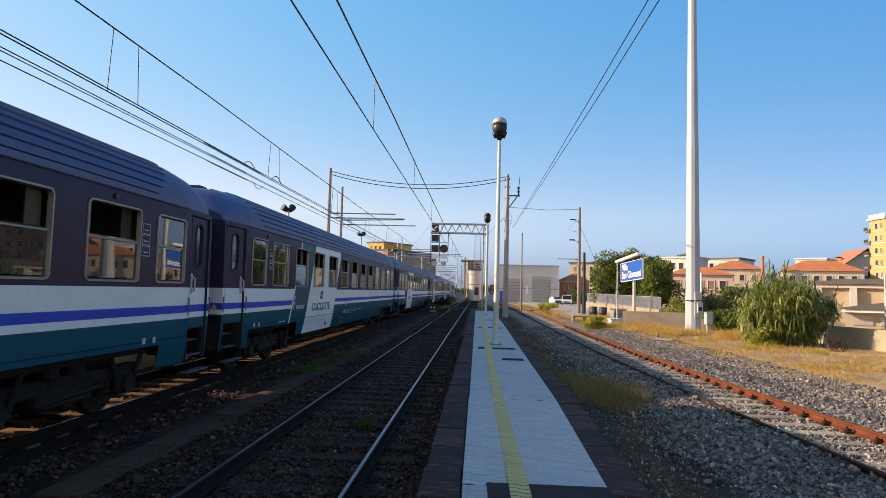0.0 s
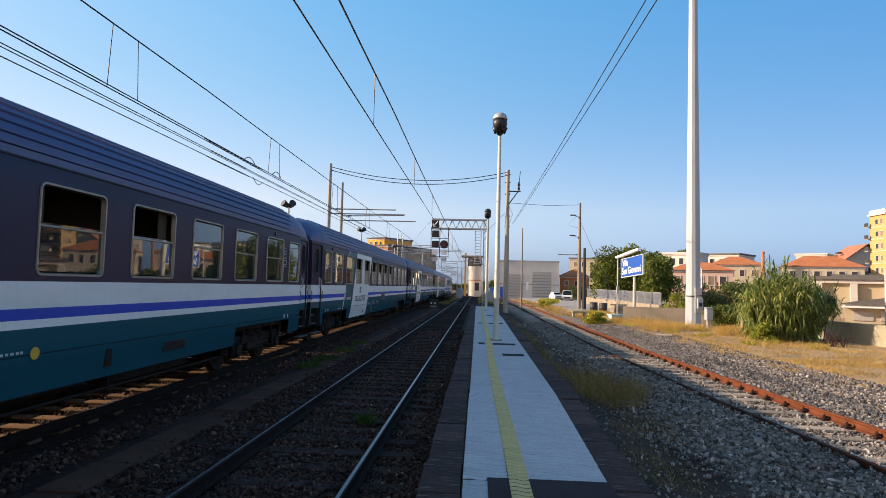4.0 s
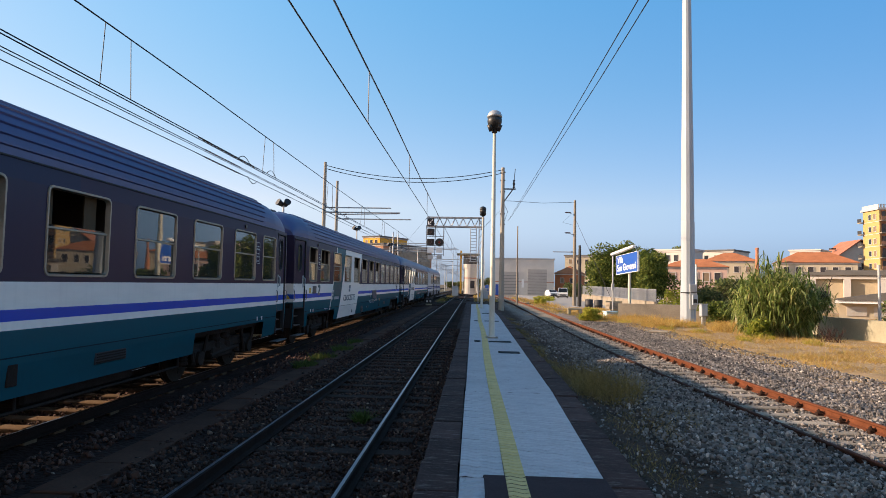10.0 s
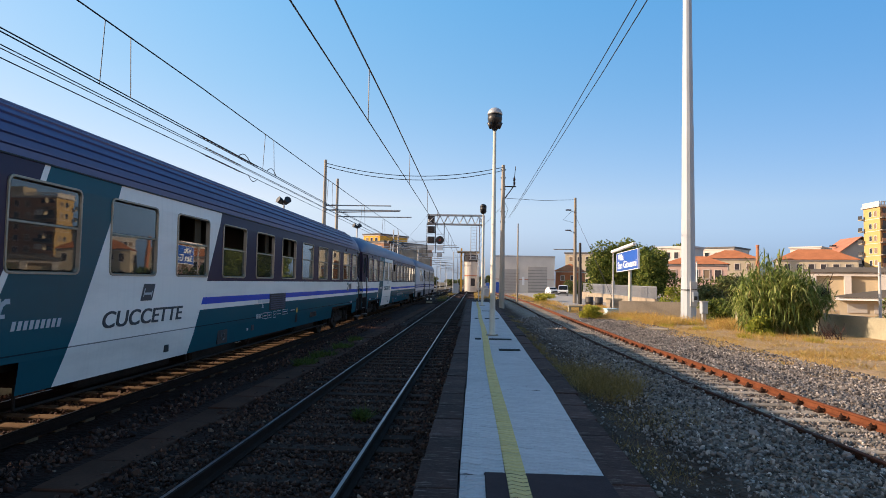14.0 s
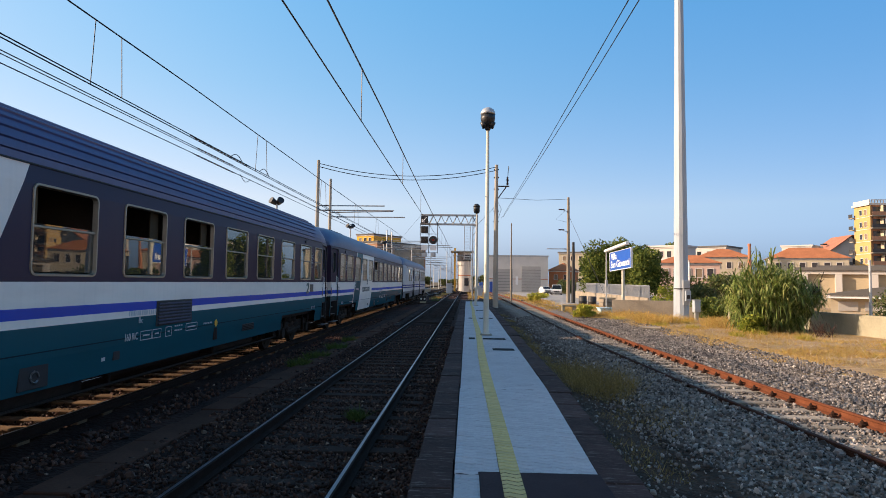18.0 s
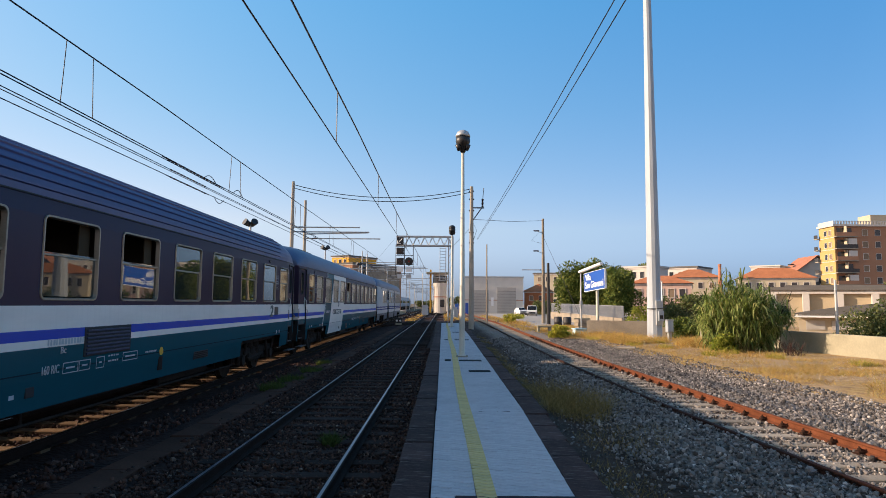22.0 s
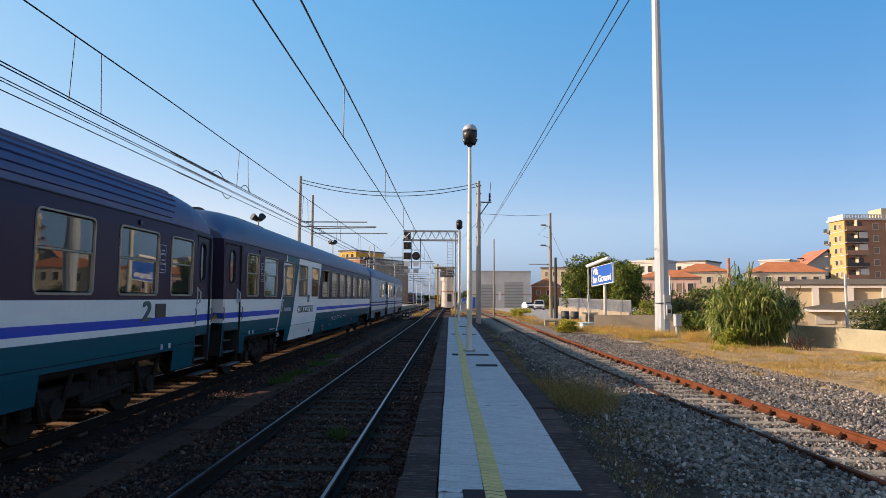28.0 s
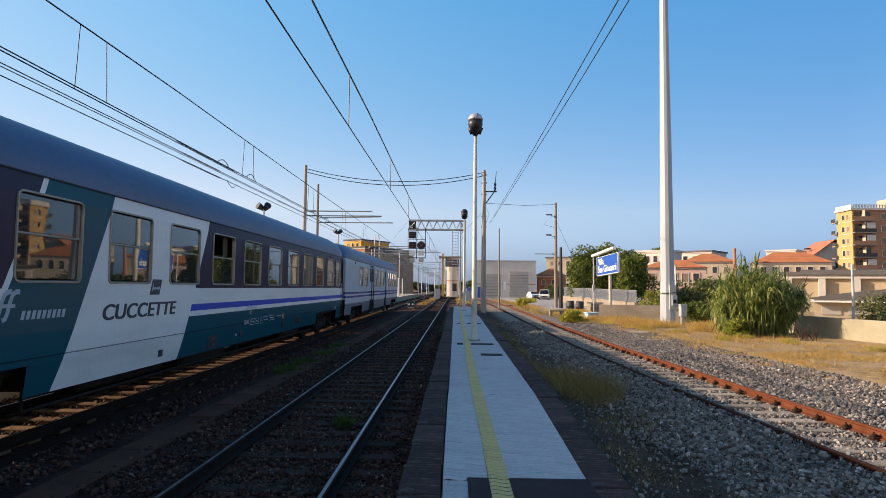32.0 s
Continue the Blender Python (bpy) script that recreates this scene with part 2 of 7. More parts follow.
def ground_mat():
    """One sheet: oily ballast darkened for shade, bare dirt, dry grass, paved yard, by the lie of the land."""
    m, t, b = nodes_of("ground_surface")
    tc = t.nodes.new("ShaderNodeTexCoord")
    sp = t.nodes.new("ShaderNodeSeparateXYZ")
    t.links.new(tc.outputs["Object"], sp.inputs[0])
    x, y = sp.outputs[0], sp.outputs[1]
    wob = mathn(t, "MULTIPLY", mathn(t, "SUBTRACT", noise_at(t, 0.5, 5, 0.65), 0.5), 3.2)
    xw = mathn(t, "ADD", x, wob)
    vor = node(t, "ShaderNodeTexVoronoi", Scale=17.0)
    t.links.new(tc.outputs["Object"], vor.inputs["Vector"])
    # stone tones lowered to paint in the shade between the loose stones above
    stone = ramp(t, vor.outputs["Color"], [(0.0, (0.06, 0.054, 0.050)), (0.5, (0.14, 0.128, 0.120)), (1.0, (0.25, 0.23, 0.215))])
    # oily brown, lowered and reddened further to deepen the train's shadow
    oil_shade = ramp(t, noise_at(t, 0.9, 4, 0.6), [(0.35, (0.019, 0.0065, 0.0045)), (0.7, (0.055, 0.020, 0.013))])
    dirt = ramp(t, noise_at(t, 1.4, 6, 0.7), [(0.3, (0.20, 0.125, 0.075)), (0.5, (0.36, 0.25, 0.155)), (0.7, (0.50, 0.37, 0.25))])
    straw = ramp(t, noise_at(t, 3.4, 8, 0.78), [(0.30, (0.13, 0.075, 0.035)), (0.48, (0.38, 0.235, 0.09)), (0.60, (0.47, 0.315, 0.13)), (0.75, (0.24, 0.20, 0.065))])
    step = lambda v, k, w: mathn(t, "DIVIDE", mathn(t, "SUBTRACT", v, k), w, clamp=True)
    left = mixc(t, 0.86, stone, oil_shade)
    leftmost = mixc(t, mathn(t, "MULTIPLY", step(mathn(t, "MULTIPLY", mathn(t, "ADD", xw, 3.0), -1.0), 0.0, 0.5), 0.85), left, oil_shade)
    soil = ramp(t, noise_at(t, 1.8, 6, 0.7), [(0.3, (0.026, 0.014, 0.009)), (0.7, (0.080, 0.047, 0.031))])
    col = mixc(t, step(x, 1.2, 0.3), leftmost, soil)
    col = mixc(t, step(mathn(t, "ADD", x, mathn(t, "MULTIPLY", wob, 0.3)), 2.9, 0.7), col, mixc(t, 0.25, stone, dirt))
    patch = ramp(t, noise_at(t, 0.55, 5, 0.7), [(0.44, (0, 0, 0)), (0.56, (1, 1, 1))])
    grass = mixc(t, mathn(t, "MULTIPLY", patch, 0.55), straw, mixc(t, 0.10, dirt, stone))
    col = mixc(t, step(xw, 8.3, 0.8), col, grass)
    yard = mathn(t, "MULTIPLY", step(x, 8.6, 0.6), step(y, 58.0, 5.0))
    col = mixc(t, yard, col, (0.34, 0.32, 0.29))
    far = mathn(t, "MULTIPLY", step(y, 150.0, 40.0), 0.6)
    col = mixc(t, far, col, (0.20, 0.17, 0.11))
    t.links.new(col, b.inputs["Base Color"])
    b.inputs["Roughness"].default_value = 0.95
    b.inputs["Specular IOR Level"].default_value = 0.15
    bump(t, b, vor.outputs["Distance"], 0.9, 0.03)
    return m


def cracked_paint():
    """White floor paint, worn grey, with a web of cracks across the walk."""
    m, t, b = nodes_of("platform_paint")
    col = ramp(t, noise_at(t, 1.3, 5, 0.65), [(0.3, (0.39, 0.345, 0.34)), (0.7, (0.50, 0.445, 0.44))])
    tc = t.nodes.new("ShaderNodeTexCoord")
    warp = node(t, "ShaderNodeTexNoise", Scale=2.2, Detail=4.0)
    t.links.new(tc.outputs["Object"], warp.inputs["Vector"])
    off = t.nodes.new("ShaderNodeVectorMath")
    off.operation = "ADD"
    t.links.new(tc.outputs["Object"], off.inputs[0])
    t.links.new(warp.outputs["Color"], off.inputs[1])
    mp = t.nodes.new("ShaderNodeMapping")
    mp.inputs["Scale"].default_value = (2.2, 5.5, 1.0)
    t.links.new(off.outputs[0], mp.inputs[0])
    vor = node(t, "ShaderNodeTexVoronoi", Scale=1.6)
    vor.feature = "DISTANCE_TO_EDGE"
    t.links.new(mp.outputs[0], vor.inputs["Vector"])
    crack = ramp(t, vor.outputs["Distance"], [(0.0, (1, 1, 1)), (0.028, (0, 0, 0))])
    some = ramp(t, noise_at(t, 0.8, 3), [(0.36, (0, 0, 0)), (0.56, (1, 1, 1))])
    k = mathn(t, "MULTIPLY", mathn(t, "MULTIPLY", crack, some), 0.34)
    col = mixc(t, k, col, (0.10, 0.095, 0.09))
    chips = ramp(t, noise_at(t, 9, 4, 0.7), [(0.66, (0, 0, 0)), (0.70, (1, 1, 1))])
    col = mixc(t, mathn(t, "MULTIPLY", chips, 0.35), col, (0.14, 0.13, 0.125))
    t.links.new(col, b.inputs["Base Color"])
    b.inputs["Roughness"].default_value = 0.7
    ripple = node(t, "ShaderNodeTexWave", Scale=2.6, Distortion=7.0, Detail=3.0, Detail_Scale=1.6)
    ripple.bands_direction = "Y"
    t.links.new(tc.outputs["Object"], ripple.inputs["Vector"])
    high = mathn(t, "ADD", mathn(t, "MULTIPLY", ripple.outputs["Fac"], 0.55), mathn(t, "ADD", noise_at(t, 7, 4, 0.6, stretch=(0.6, 1.6, 1)), mathn(t, "MULTIPLY", k, -1.2)))
    bump(t, b, high, 1.0, 0.034)
    return m


def flecked(name, c, chip):
    """Dark worn stone with pale chips and scuffs lying across the walk."""
    m = simple(name, c, 0.9, 0, 0.5, 2.6, 25, 0.6, each=0.3)
    t = m.node_tree
    b = t.nodes["Principled BSDF"]
    old = b.inputs["Base Color"].links[0].from_socket
    f1 = ramp(t, noise_at(t, 4.0, 6, 0.72, stretch=(0.8, 4.5, 1)), [(0.54, (0, 0, 0)), (0.64, (1, 1, 1))])
    f2 = ramp(t, noise_at(t, 34.0, 3, 0.6), [(0.62, (0, 0, 0)), (0.70, (1, 1, 1))])
    k = mathn(t, "ADD", mathn(t, "MULTIPLY", f1, 0.55), mathn(t, "MULTIPLY", f2, 0.28), clamp=True)
    t.links.new(mixc(t, k, old, chip), b.inputs["Base Color"])
    return m


M_GROUND = ground_mat()
M_STONE = island_stuff("ballast_grey", [(0.0, (0.040, 0.035, 0.033)), (0.5, (0.160, 0.145, 0.138)), (0.92, (0.29, 0.265, 0.25)), (1.0, (0.50, 0.46, 0.43))], 0.85)
# oily stones, their tone also darkened for the shadow beside the train
M_STONE_OIL_SHADE = island_stuff("ballast_oily_shade", [(0.0, (0.018, 0.0065, 0.005)), (0.55, (0.058, 0.024, 0.016)), (0.97, (0.125, 0.060, 0.042)), (1.0, (0.30, 0.20, 0.15))], 0.8)
M_RUST = simple("rusty_rail", (0.125, 0.042, 0.020), 0.85, 0.0, 0.35, 4, 60, 0.4)
# same rust, darkened in colour for the rail in the train's shadow
M_RUST_SHADE = simple("shaded_rusty_rail", (0.050, 0.021, 0.013), 0.8, 0.0, 0.35, 4, 60, 0.4)
M_CLIP = simple("rusty_clip", (0.036, 0.018, 0.012), 0.85, 0.0, 0.3, 4, 60, 0.3)
M_RAILSIDE = simple("rail_brown", (0.021, 0.011, 0.008), 0.85, 0.0, 0.3, 4, 60, 0.3)
M_RAILTOP = simple("rail_bright", (0.115, 0.098, 0.115), 0.30, 1.0, 0.12, 2, 30, 0.05, stretch=(1, 0.1, 1))
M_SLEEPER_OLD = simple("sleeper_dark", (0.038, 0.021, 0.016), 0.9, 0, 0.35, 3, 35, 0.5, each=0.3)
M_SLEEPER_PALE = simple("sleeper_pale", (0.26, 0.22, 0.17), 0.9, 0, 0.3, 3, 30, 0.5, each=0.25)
# oiled sleepers raised to gold, low sunlight put into their colour
M_SLEEPER_LIT = simple("sleeper_oiled_sunlit", (0.115, 0.072, 0.042), 0.9, 0, 0.35, 3, 30, 0.5, each=0.3)
M_KERB = flecked("kerb_stone", (0.058, 0.031, 0.026), (0.22, 0.17, 0.15))
M_WHITE_FLOOR = cracked_paint()
M_YELLOW = simple("yellow_tactile", (0.54, 0.37, 0.13), 0.7, 0, 0.22, 9, 60, 0.3, each=0.10)
M_PAVER = simple("painted_paver", (0.435, 0.385, 0.38), 0.7, 0, 0.16, 9, 60, 0.35, each=0.07)
M_ASPHALT = simple("asphalt_dark", (0.046, 0.030, 0.031), 0.95, 0, 0.25, 2, 60, 0.6)
M_SLOT = simple("slot_dark", (0.02, 0.02, 0.02), 0.9, 0.2, 0.3, 5, 40, 0.2)
M_PANE = glass("train_glass", (0.45, 0.50, 0.51), 0.018, 0.015)
M_FRAME = simple("window_alloy", (0.30, 0.26, 0.20), 0.42, 0.6, 0.2, 5, 40, 0.1)
M_RUBBER = simple("black_rubber", (0.014, 0.014, 0.015), 0.7, 0, 0.3, 4, 40, 0.2)
M_UNDER = simple("undergear_grime", (0.026, 0.018, 0.014), 0.8, 0.1, 0.45, 4, 40, 0.4)
M_WHEEL = simple("wheel_steel", (0.030, 0.023, 0.018), 0.75, 0.2, 0.35, 5, 50, 0.2)
M_STEPS = simple("step_plate", (0.12, 0.12, 0.12), 0.5, 0.6, 0.25, 6, 50, 0.3)
M_INSIDE = simple("coach_lining", (0.060, 0.045, 0.034), 0.7, 0, 0.2, 2, 20, 0.1)
M_CURTAIN = simple("curtain_cloth", (0.11, 0.080, 0.050), 0.95, 0, 0.2, 3, 40, 0.3, each=0.3)
M_ROOF = simple("coach_roof_blue", (0.056, 0.064, 0.160), 0.46, 0.1, 0.18, 1.2, 12, 0.08, stretch=(1, 0.4, 1))
M_ROOF_SMOOTH = simple("coach_roof_faded", (0.058, 0.088, 0.170), 0.42, 0.1, 0.22, 1.0, 9, 0.08, stretch=(1, 0.4, 1))
for _roof in (M_ROOF, M_ROOF_SMOOTH):
    varnish(_roof, 0.08, 0.3)
M_LIVERY = {k: livery("coach_livery_" + k, k) for k in ("plum", "plum_end", "pale")}
M_INK = simple("dark_lettering", (0.022, 0.030, 0.040), 0.5, 0, 0.1, 3, 20, 0.0)
M_PALE_INK = simple("pale_lettering", (0.40, 0.43, 0.44), 0.5, 0, 0.1, 3, 20, 0.0)
M_GREEN_INK = simple("green_numeral", (0.035, 0.065, 0.062), 0.5, 0, 0.1, 3, 20, 0.0)
M_LABEL = simple("yellow_label", (0.62, 0.36, 0.03), 0.6, 0, 0.1, 3, 20, 0.0)
M_GRILLE = simple("louvre_blue", (0.022, 0.032, 0.075), 0.5, 0.1, 0.2, 3, 20, 0.1)
M_GALV = simple("galvanised_steel", (0.40, 0.41, 0.41), 0.5, 0.45, 0.16, 1.5, 25, 0.15, stretch=(1, 1, 0.3))
M_RAILBAR = simple("railing_grey", (0.34, 0.35, 0.36), 0.6, 0.2, 0.2, 2, 25, 0.1)
M_GREYPAINT = simple("grey_painted_steel", (0.34, 0.38, 0.42), 0.55, 0.1, 0.16, 1.2, 25, 0.12, stretch=(1, 1, 0.25))
M_CREAM_POLE = simple("cream_painted_pole", (0.50, 0.48, 0.40), 0.55, 0.05, 0.18, 1.5, 25, 0.12)
M_CONCRETE_POLE = simple("concrete_mast", (0.34, 0.31, 0.26), 0.9, 0, 0.25, 1.5, 25, 0.3, stretch=(1, 1, 0.3))
M_DARKSTEEL = simple("dark_steel", (0.050, 0.048, 0.048), 0.6, 0.4, 0.25, 3, 30, 0.15)
M_BLACK = simple("black_housing", (0.018, 0.018, 0.018), 0.45, 0.1, 0.2, 4, 30, 0.1)
M_WOODPOLE = simple("weathered_timber", (0.25, 0.21, 0.165), 0.9, 0, 0.35, 2, 30, 0.4, stretch=(1, 1, 0.15))
M_WIRE = simple("copper_wire_dark", (0.030, 0.028, 0.030), 0.5, 0.5, 0.2, 2, 20, 0.0)
M_INSUL = simple("insulator_brown", (0.045, 0.022, 0.014), 0.3, 0, 0.2, 4, 20, 0.0)
M_CONCRETE = simple("wall_concrete", (0.31, 0.285, 0.205), 0.92, 0, 0.2, 0.8, 14, 0.4)
M_CONCRETE_DARK = simple("old_concrete", (0.27, 0.23, 0.18), 0.92, 0, 0.3, 0.9, 14, 0.4)
M_SHED = simple("shed_grey_panel", (0.60, 0.565, 0.51), 0.6, 0.1, 0.10, 0.5, 8, 0.1)
M_SHED_LINE = simple("shutter_shadow_gap", (0.20, 0.20, 0.20), 0.6, 0.1, 0.1, 0.7, 10, 0.1)
M_SHED_DOOR = simple("shutter_grey", (0.40, 0.38, 0.35), 0.55, 0.2, 0.10, 0.7, 10, 0.1)
M_BLUE = simple("sign_blue", (0.008, 0.075, 0.37), 0.4, 0, 0.08, 2, 20, 0.0)
M_WHITE = simple("white_paint", (0.78, 0.78, 0.76), 0.5, 0, 0.06, 2, 20, 0.05)
M_GLASS_DARK = simple("window_dark", (0.025, 0.03, 0.035), 0.08, 0, 0.2, 1, 5, 0.0)
M_YELLOW_WALL = simple("ochre_render", (0.45, 0.295, 0.12), 0.9, 0, 0.08, 0.25, 6, 0.2)
M_BROWN_WALL = simple("brown_cladding", (0.35, 0.185, 0.115), 0.85, 0, 0.12, 0.3, 6, 0.2)
M_BEIGE_WALL = simple("beige_render", (0.43, 0.35, 0.235), 0.9, 0, 0.10, 0.4, 6, 0.2)
M_CREAM_WALL = simple("cream_render", (0.425, 0.365, 0.27), 0.9, 0, 0.10, 0.4, 6, 0.2)
M_PINK_WALL = simple("pink_render", (0.47, 0.325, 0.275), 0.9, 0, 0.10, 0.4, 6, 0.2)
M_WHITE_WALL = simple("pale_render", (0.51, 0.475, 0.435), 0.9, 0, 0.08, 0.4, 6, 0.2)
M_ORANGE = simple("orange_render", (0.68, 0.36, 0.06), 0.9, 0, 0.08, 0.4, 6, 0.2)
M_TILE = simple("terracotta_tile", (0.40, 0.150, 0.068), 0.85, 0, 0.25, 0.8, 10, 0.5)
M_TILE_DULL = simple("faded_roof_tile", (0.38, 0.16, 0.10), 0.85, 0, 0.25, 0.8, 10, 0.5)
M_ROOF_GREY = simple("fibre_cement_roof", (0.13, 0.125, 0.12), 0.85, 0, 0.15, 0.8, 10, 0.4)
M_BRICK = simple("chimney_brick", (0.40, 0.17, 0.10), 0.9, 0, 0.2, 2, 20, 0.3)
M_SHUTTER = simple("window_shutter", (0.20, 0.14, 0.09), 0.7, 0, 0.2, 2, 20, 0.2)
M_STRAW = island_stuff("dry_grass", [(0.0, (0.30, 0.165, 0.05)), (0.45, (0.54, 0.335, 0.09)), (0.8, (0.66, 0.46, 0.155)), (1.0, (0.26, 0.25, 0.05))], 0.9, trans=0.35)
M_WEED = island_stuff("green_weed", [(0.0, (0.11, 0.075, 0.022)), (0.5, (0.25, 0.165, 0.050)), (1.0, (0.42, 0.29, 0.11))], 0.8, trans=0.35)
M_LITTER = island_stuff("dead_stalk", [(0.0, (0.20, 0.13, 0.08)), (0.5, (0.46, 0.35, 0.22)), (1.0, (0.66, 0.56, 0.42))], 0.9)
M_TUFT = island_stuff("grass_tuft", [(0.0, (0.22, 0.22, 0.03)), (0.6, (0.42, 0.36, 0.06)), (1.0, (0.62, 0.46, 0.12))], 0.9, trans=0.35)
M_TRACK_WEED = island_stuff("trackside_weed", [(0.0, (0.045, 0.070, 0.014)), (1.0, (0.11, 0.135, 0.028))], 0.8, trans=0.35)
M_REED = island_stuff("cane_leaf", [(0.0, (0.05, 0.085, 0.018)), (0.5, (0.165, 0.23, 0.055)), (0.85, (0.35, 0.42, 0.12)), (1.0, (0.54, 0.49, 0.22))], 0.5, trans=0.35)
M_REED_STEM = island_stuff("cane_stem", [(0.0, (0.16, 0.17, 0.06)), (1.0, (0.36, 0.30, 0.13))], 0.7)
M_LEAF = island_stuff("tree_leaf", [(0.0, (0.036, 0.066, 0.012)), (0.6, (0.105, 0.150, 0.026)), (1.0, (0.24, 0.26, 0.05))], 0.7, trans=0.28)
M_LEAF_OLIVE = island_stuff("shrub_leaf", [(0.0, (0.05, 0.075, 0.025)), (0.6, (0.10, 0.125, 0.04)), (1.0, (0.19, 0.19, 0.07))], 0.75, trans=0.25)
M_BUSH = island_stuff("round_bush_leaf", [(0.0, (0.13, 0.18, 0.022)), (0.6, (0.27, 0.31, 0.04)), (1.0, (0.40, 0.40, 0.07))], 0.75, trans=0.35)
M_BUSH_YELLOW = island_stuff("yellow_bush_leaf", [(0.0, (0.24, 0.26, 0.03)), (0.6, (0.46, 0.44, 0.06)), (1.0, (0.60, 0.54, 0.11))], 0.8, trans=0.4)
M_BARK = simple("bark", (0.10, 0.075, 0.05), 0.95, 0, 0.3, 4, 30, 0.5)
M_TWIG = simple("dry_twig", (0.075, 0.040, 0.032), 0.95, 0, 0.3, 4, 30, 0.3)
M_CAR_WHITE = simple("car_white", (0.72, 0.72, 0.70), 0.25, 0, 0.05, 1, 10, 0.0)
M_TYRE = simple("tyre", (0.02, 0.02, 0.02), 0.85, 0, 0.2, 5, 40, 0.2)
M_LENS_RED = simple("tail_lamp_red", (0.35, 0.012, 0.01), 0.2, 0, 0.1, 3, 20, 0.0)
M_DRUM = simple("black_drum", (0.025, 0.024, 0.024), 0.6, 0, 0.2, 3, 20, 0.1)
M_PALEBLUE = simple("pale_blue_box", (0.42, 0.62, 0.70), 0.5, 0, 0.1, 2, 20, 0.05)
M_TROUGH = simple("dusty_trough_cover", (0.074, 0.032, 0.021), 0.95, 0, 0.3, 1.5, 20, 0.4, each=0.15)
M_DEAD_CANE = simple("dead_cane", (0.05, 0.035, 0.025), 0.9, 0, 0.3, 4, 30, 0.2)


# ---- mesh helpers ----
def box(bm, x0, x1, y0, y1, z0, z1, bevel=0.0):
    v = [bm.verts.new((x, y, z)) for x in (x0, x1) for y in (y0, y1) for z in (z0, z1)]
    fs = [bm.faces.new([v[i] for i in f]) for f in ((0, 1, 3, 2), (4, 6, 7, 5), (0, 4, 5, 1), (2, 3, 7, 6), (0, 2, 6, 4), (1, 5, 7, 3))]
    if bevel:
        bmesh.ops.bevel(bm, geom=list({e for f in fs for e in f.edges}), offset=bevel, segments=1, affect="EDGES")
    return v


def tube(bm, p0, p1, r0, r1=None, n=8, caps=True):
    """A round bar from p0 to p1."""
    r1 = r0 if r1 is None else r1
    a, b = Vector(p0), Vector(p1)
    d = (b - a).normalized()
    s = d.cross(Vector((0, 0, 1) if abs(d.z) < 0.9 else (1, 0, 0))).normalized()
    q = d.cross(s)
    rings = []
    for c, r in ((a, r0), (b, r1)):
        rings.append([bm.verts.new(c + (s * math.cos(2 * math.pi * i / n) + q * math.sin(2 * math.pi * i / n)) * r) for i in range(n)])
    for i in range(n):
        bm.faces.new((rings[0][i], rings[0][(i + 1) % n], rings[1][(i + 1) % n], rings[1][i]))
    if caps:
        bm.faces.new(rings[0][::-1])
        bm.faces.new(rings[1])


def polytube(bm, pts, r, n=5):
    """A bent bar or wire: one skin from end to end."""
    pts = [Vector(p) for p in pts]
    rings = []
    for k, c in enumerate(pts):
        d = (pts[min(k + 1, len(pts) - 1)] - pts[max(k - 1, 0)]).normalized()
        s = d.cross(Vector((0, 0, 1) if abs(d.z) < 0.9 else (1, 0, 0))).normalized()
        q = d.cross(s)
        rings.append([bm.verts.new(c + (s * math.cos(2 * math.pi * i / n) + q * math.sin(2 * math.pi * i / n)) * r) for i in range(n)])
    for a, b in zip(rings, rings[1:]):
        for i in range(n):
            bm.faces.new((a[i], a[(i + 1) % n], b[(i + 1) % n], b[i]))
    bm.faces.new(rings[0][::-1])
    bm.faces.new(rings[-1])


def lathe(bm, centre, profile, n=16):
    """A turned shape about the upright axis: (radius, height) from the bottom up."""
    c = Vector(centre)
    rings = [[bm.verts.new(c + Vector((r * math.cos(2 * math.pi * i / n), r * math.sin(2 * math.pi * i / n), z))) for i in range(n)] for r, z in profile]
    for a, b in zip(rings, rings[1:]):
        for i in range(n):
            bm.faces.new((a[i], a[(i + 1) % n], b[(i + 1) % n], b[i]))
    bm.faces.new(rings[0][::-1])
    bm.faces.new(rings[-1])


def mesh_of(name, bm, material, smooth=False):
    bmesh.ops.recalc_face_normals(bm, faces=bm.faces)
    me = bpy.data.meshes.new(name)
    bm.to_mesh(me)
    bm.free()
    me.materials.append(material)
    if smooth:
        for p in me.polygons:
            p.use_smooth = True
    return me


def thing(name, label, category, at=(0, 0, 0), rz=0.0, group="", kind=""):
    e = new(name)
    e.empty_display_size = 0.2
    e.matrix_world = pose(*at, 0, 0, rz)
    return tagged(e, label, category, group, kind)


def part(name, bm, material, parent=None, label="", smooth=False, at=None):
    ob = new(name, mesh_of(name, bm, material, smooth))
    if parent is not None:
        ob.parent = parent
    if at is not None:
        ob.location = at
    if label:
        tagged(ob, label)
    return ob


def share(name, me, parent, at=(0, 0, 0), rz=0.0):
    ob = new(name, me)
    ob.parent = parent
    ob.location = at
    ob.rotation_euler = (0, 0, rz)
    return ob


def solo(name, bm, material, label, category, group="", kind="", smooth=False):
    return tagged(new(name, mesh_of(name, bm, material, smooth)), label, category, group, kind)


def part_box(name, material, parent, dims, label="", bevel=0.0):
    bm = bmesh.new()
    box(bm, *dims, bevel)
    return part(name, bm, material, parent, label)


def from_arrays(name, verts, faces, material):
    me = bpy.data.meshes.new(name)
    me.from_pydata(verts, [], faces)
    me.materials.append(material)
    me.update()
    return me


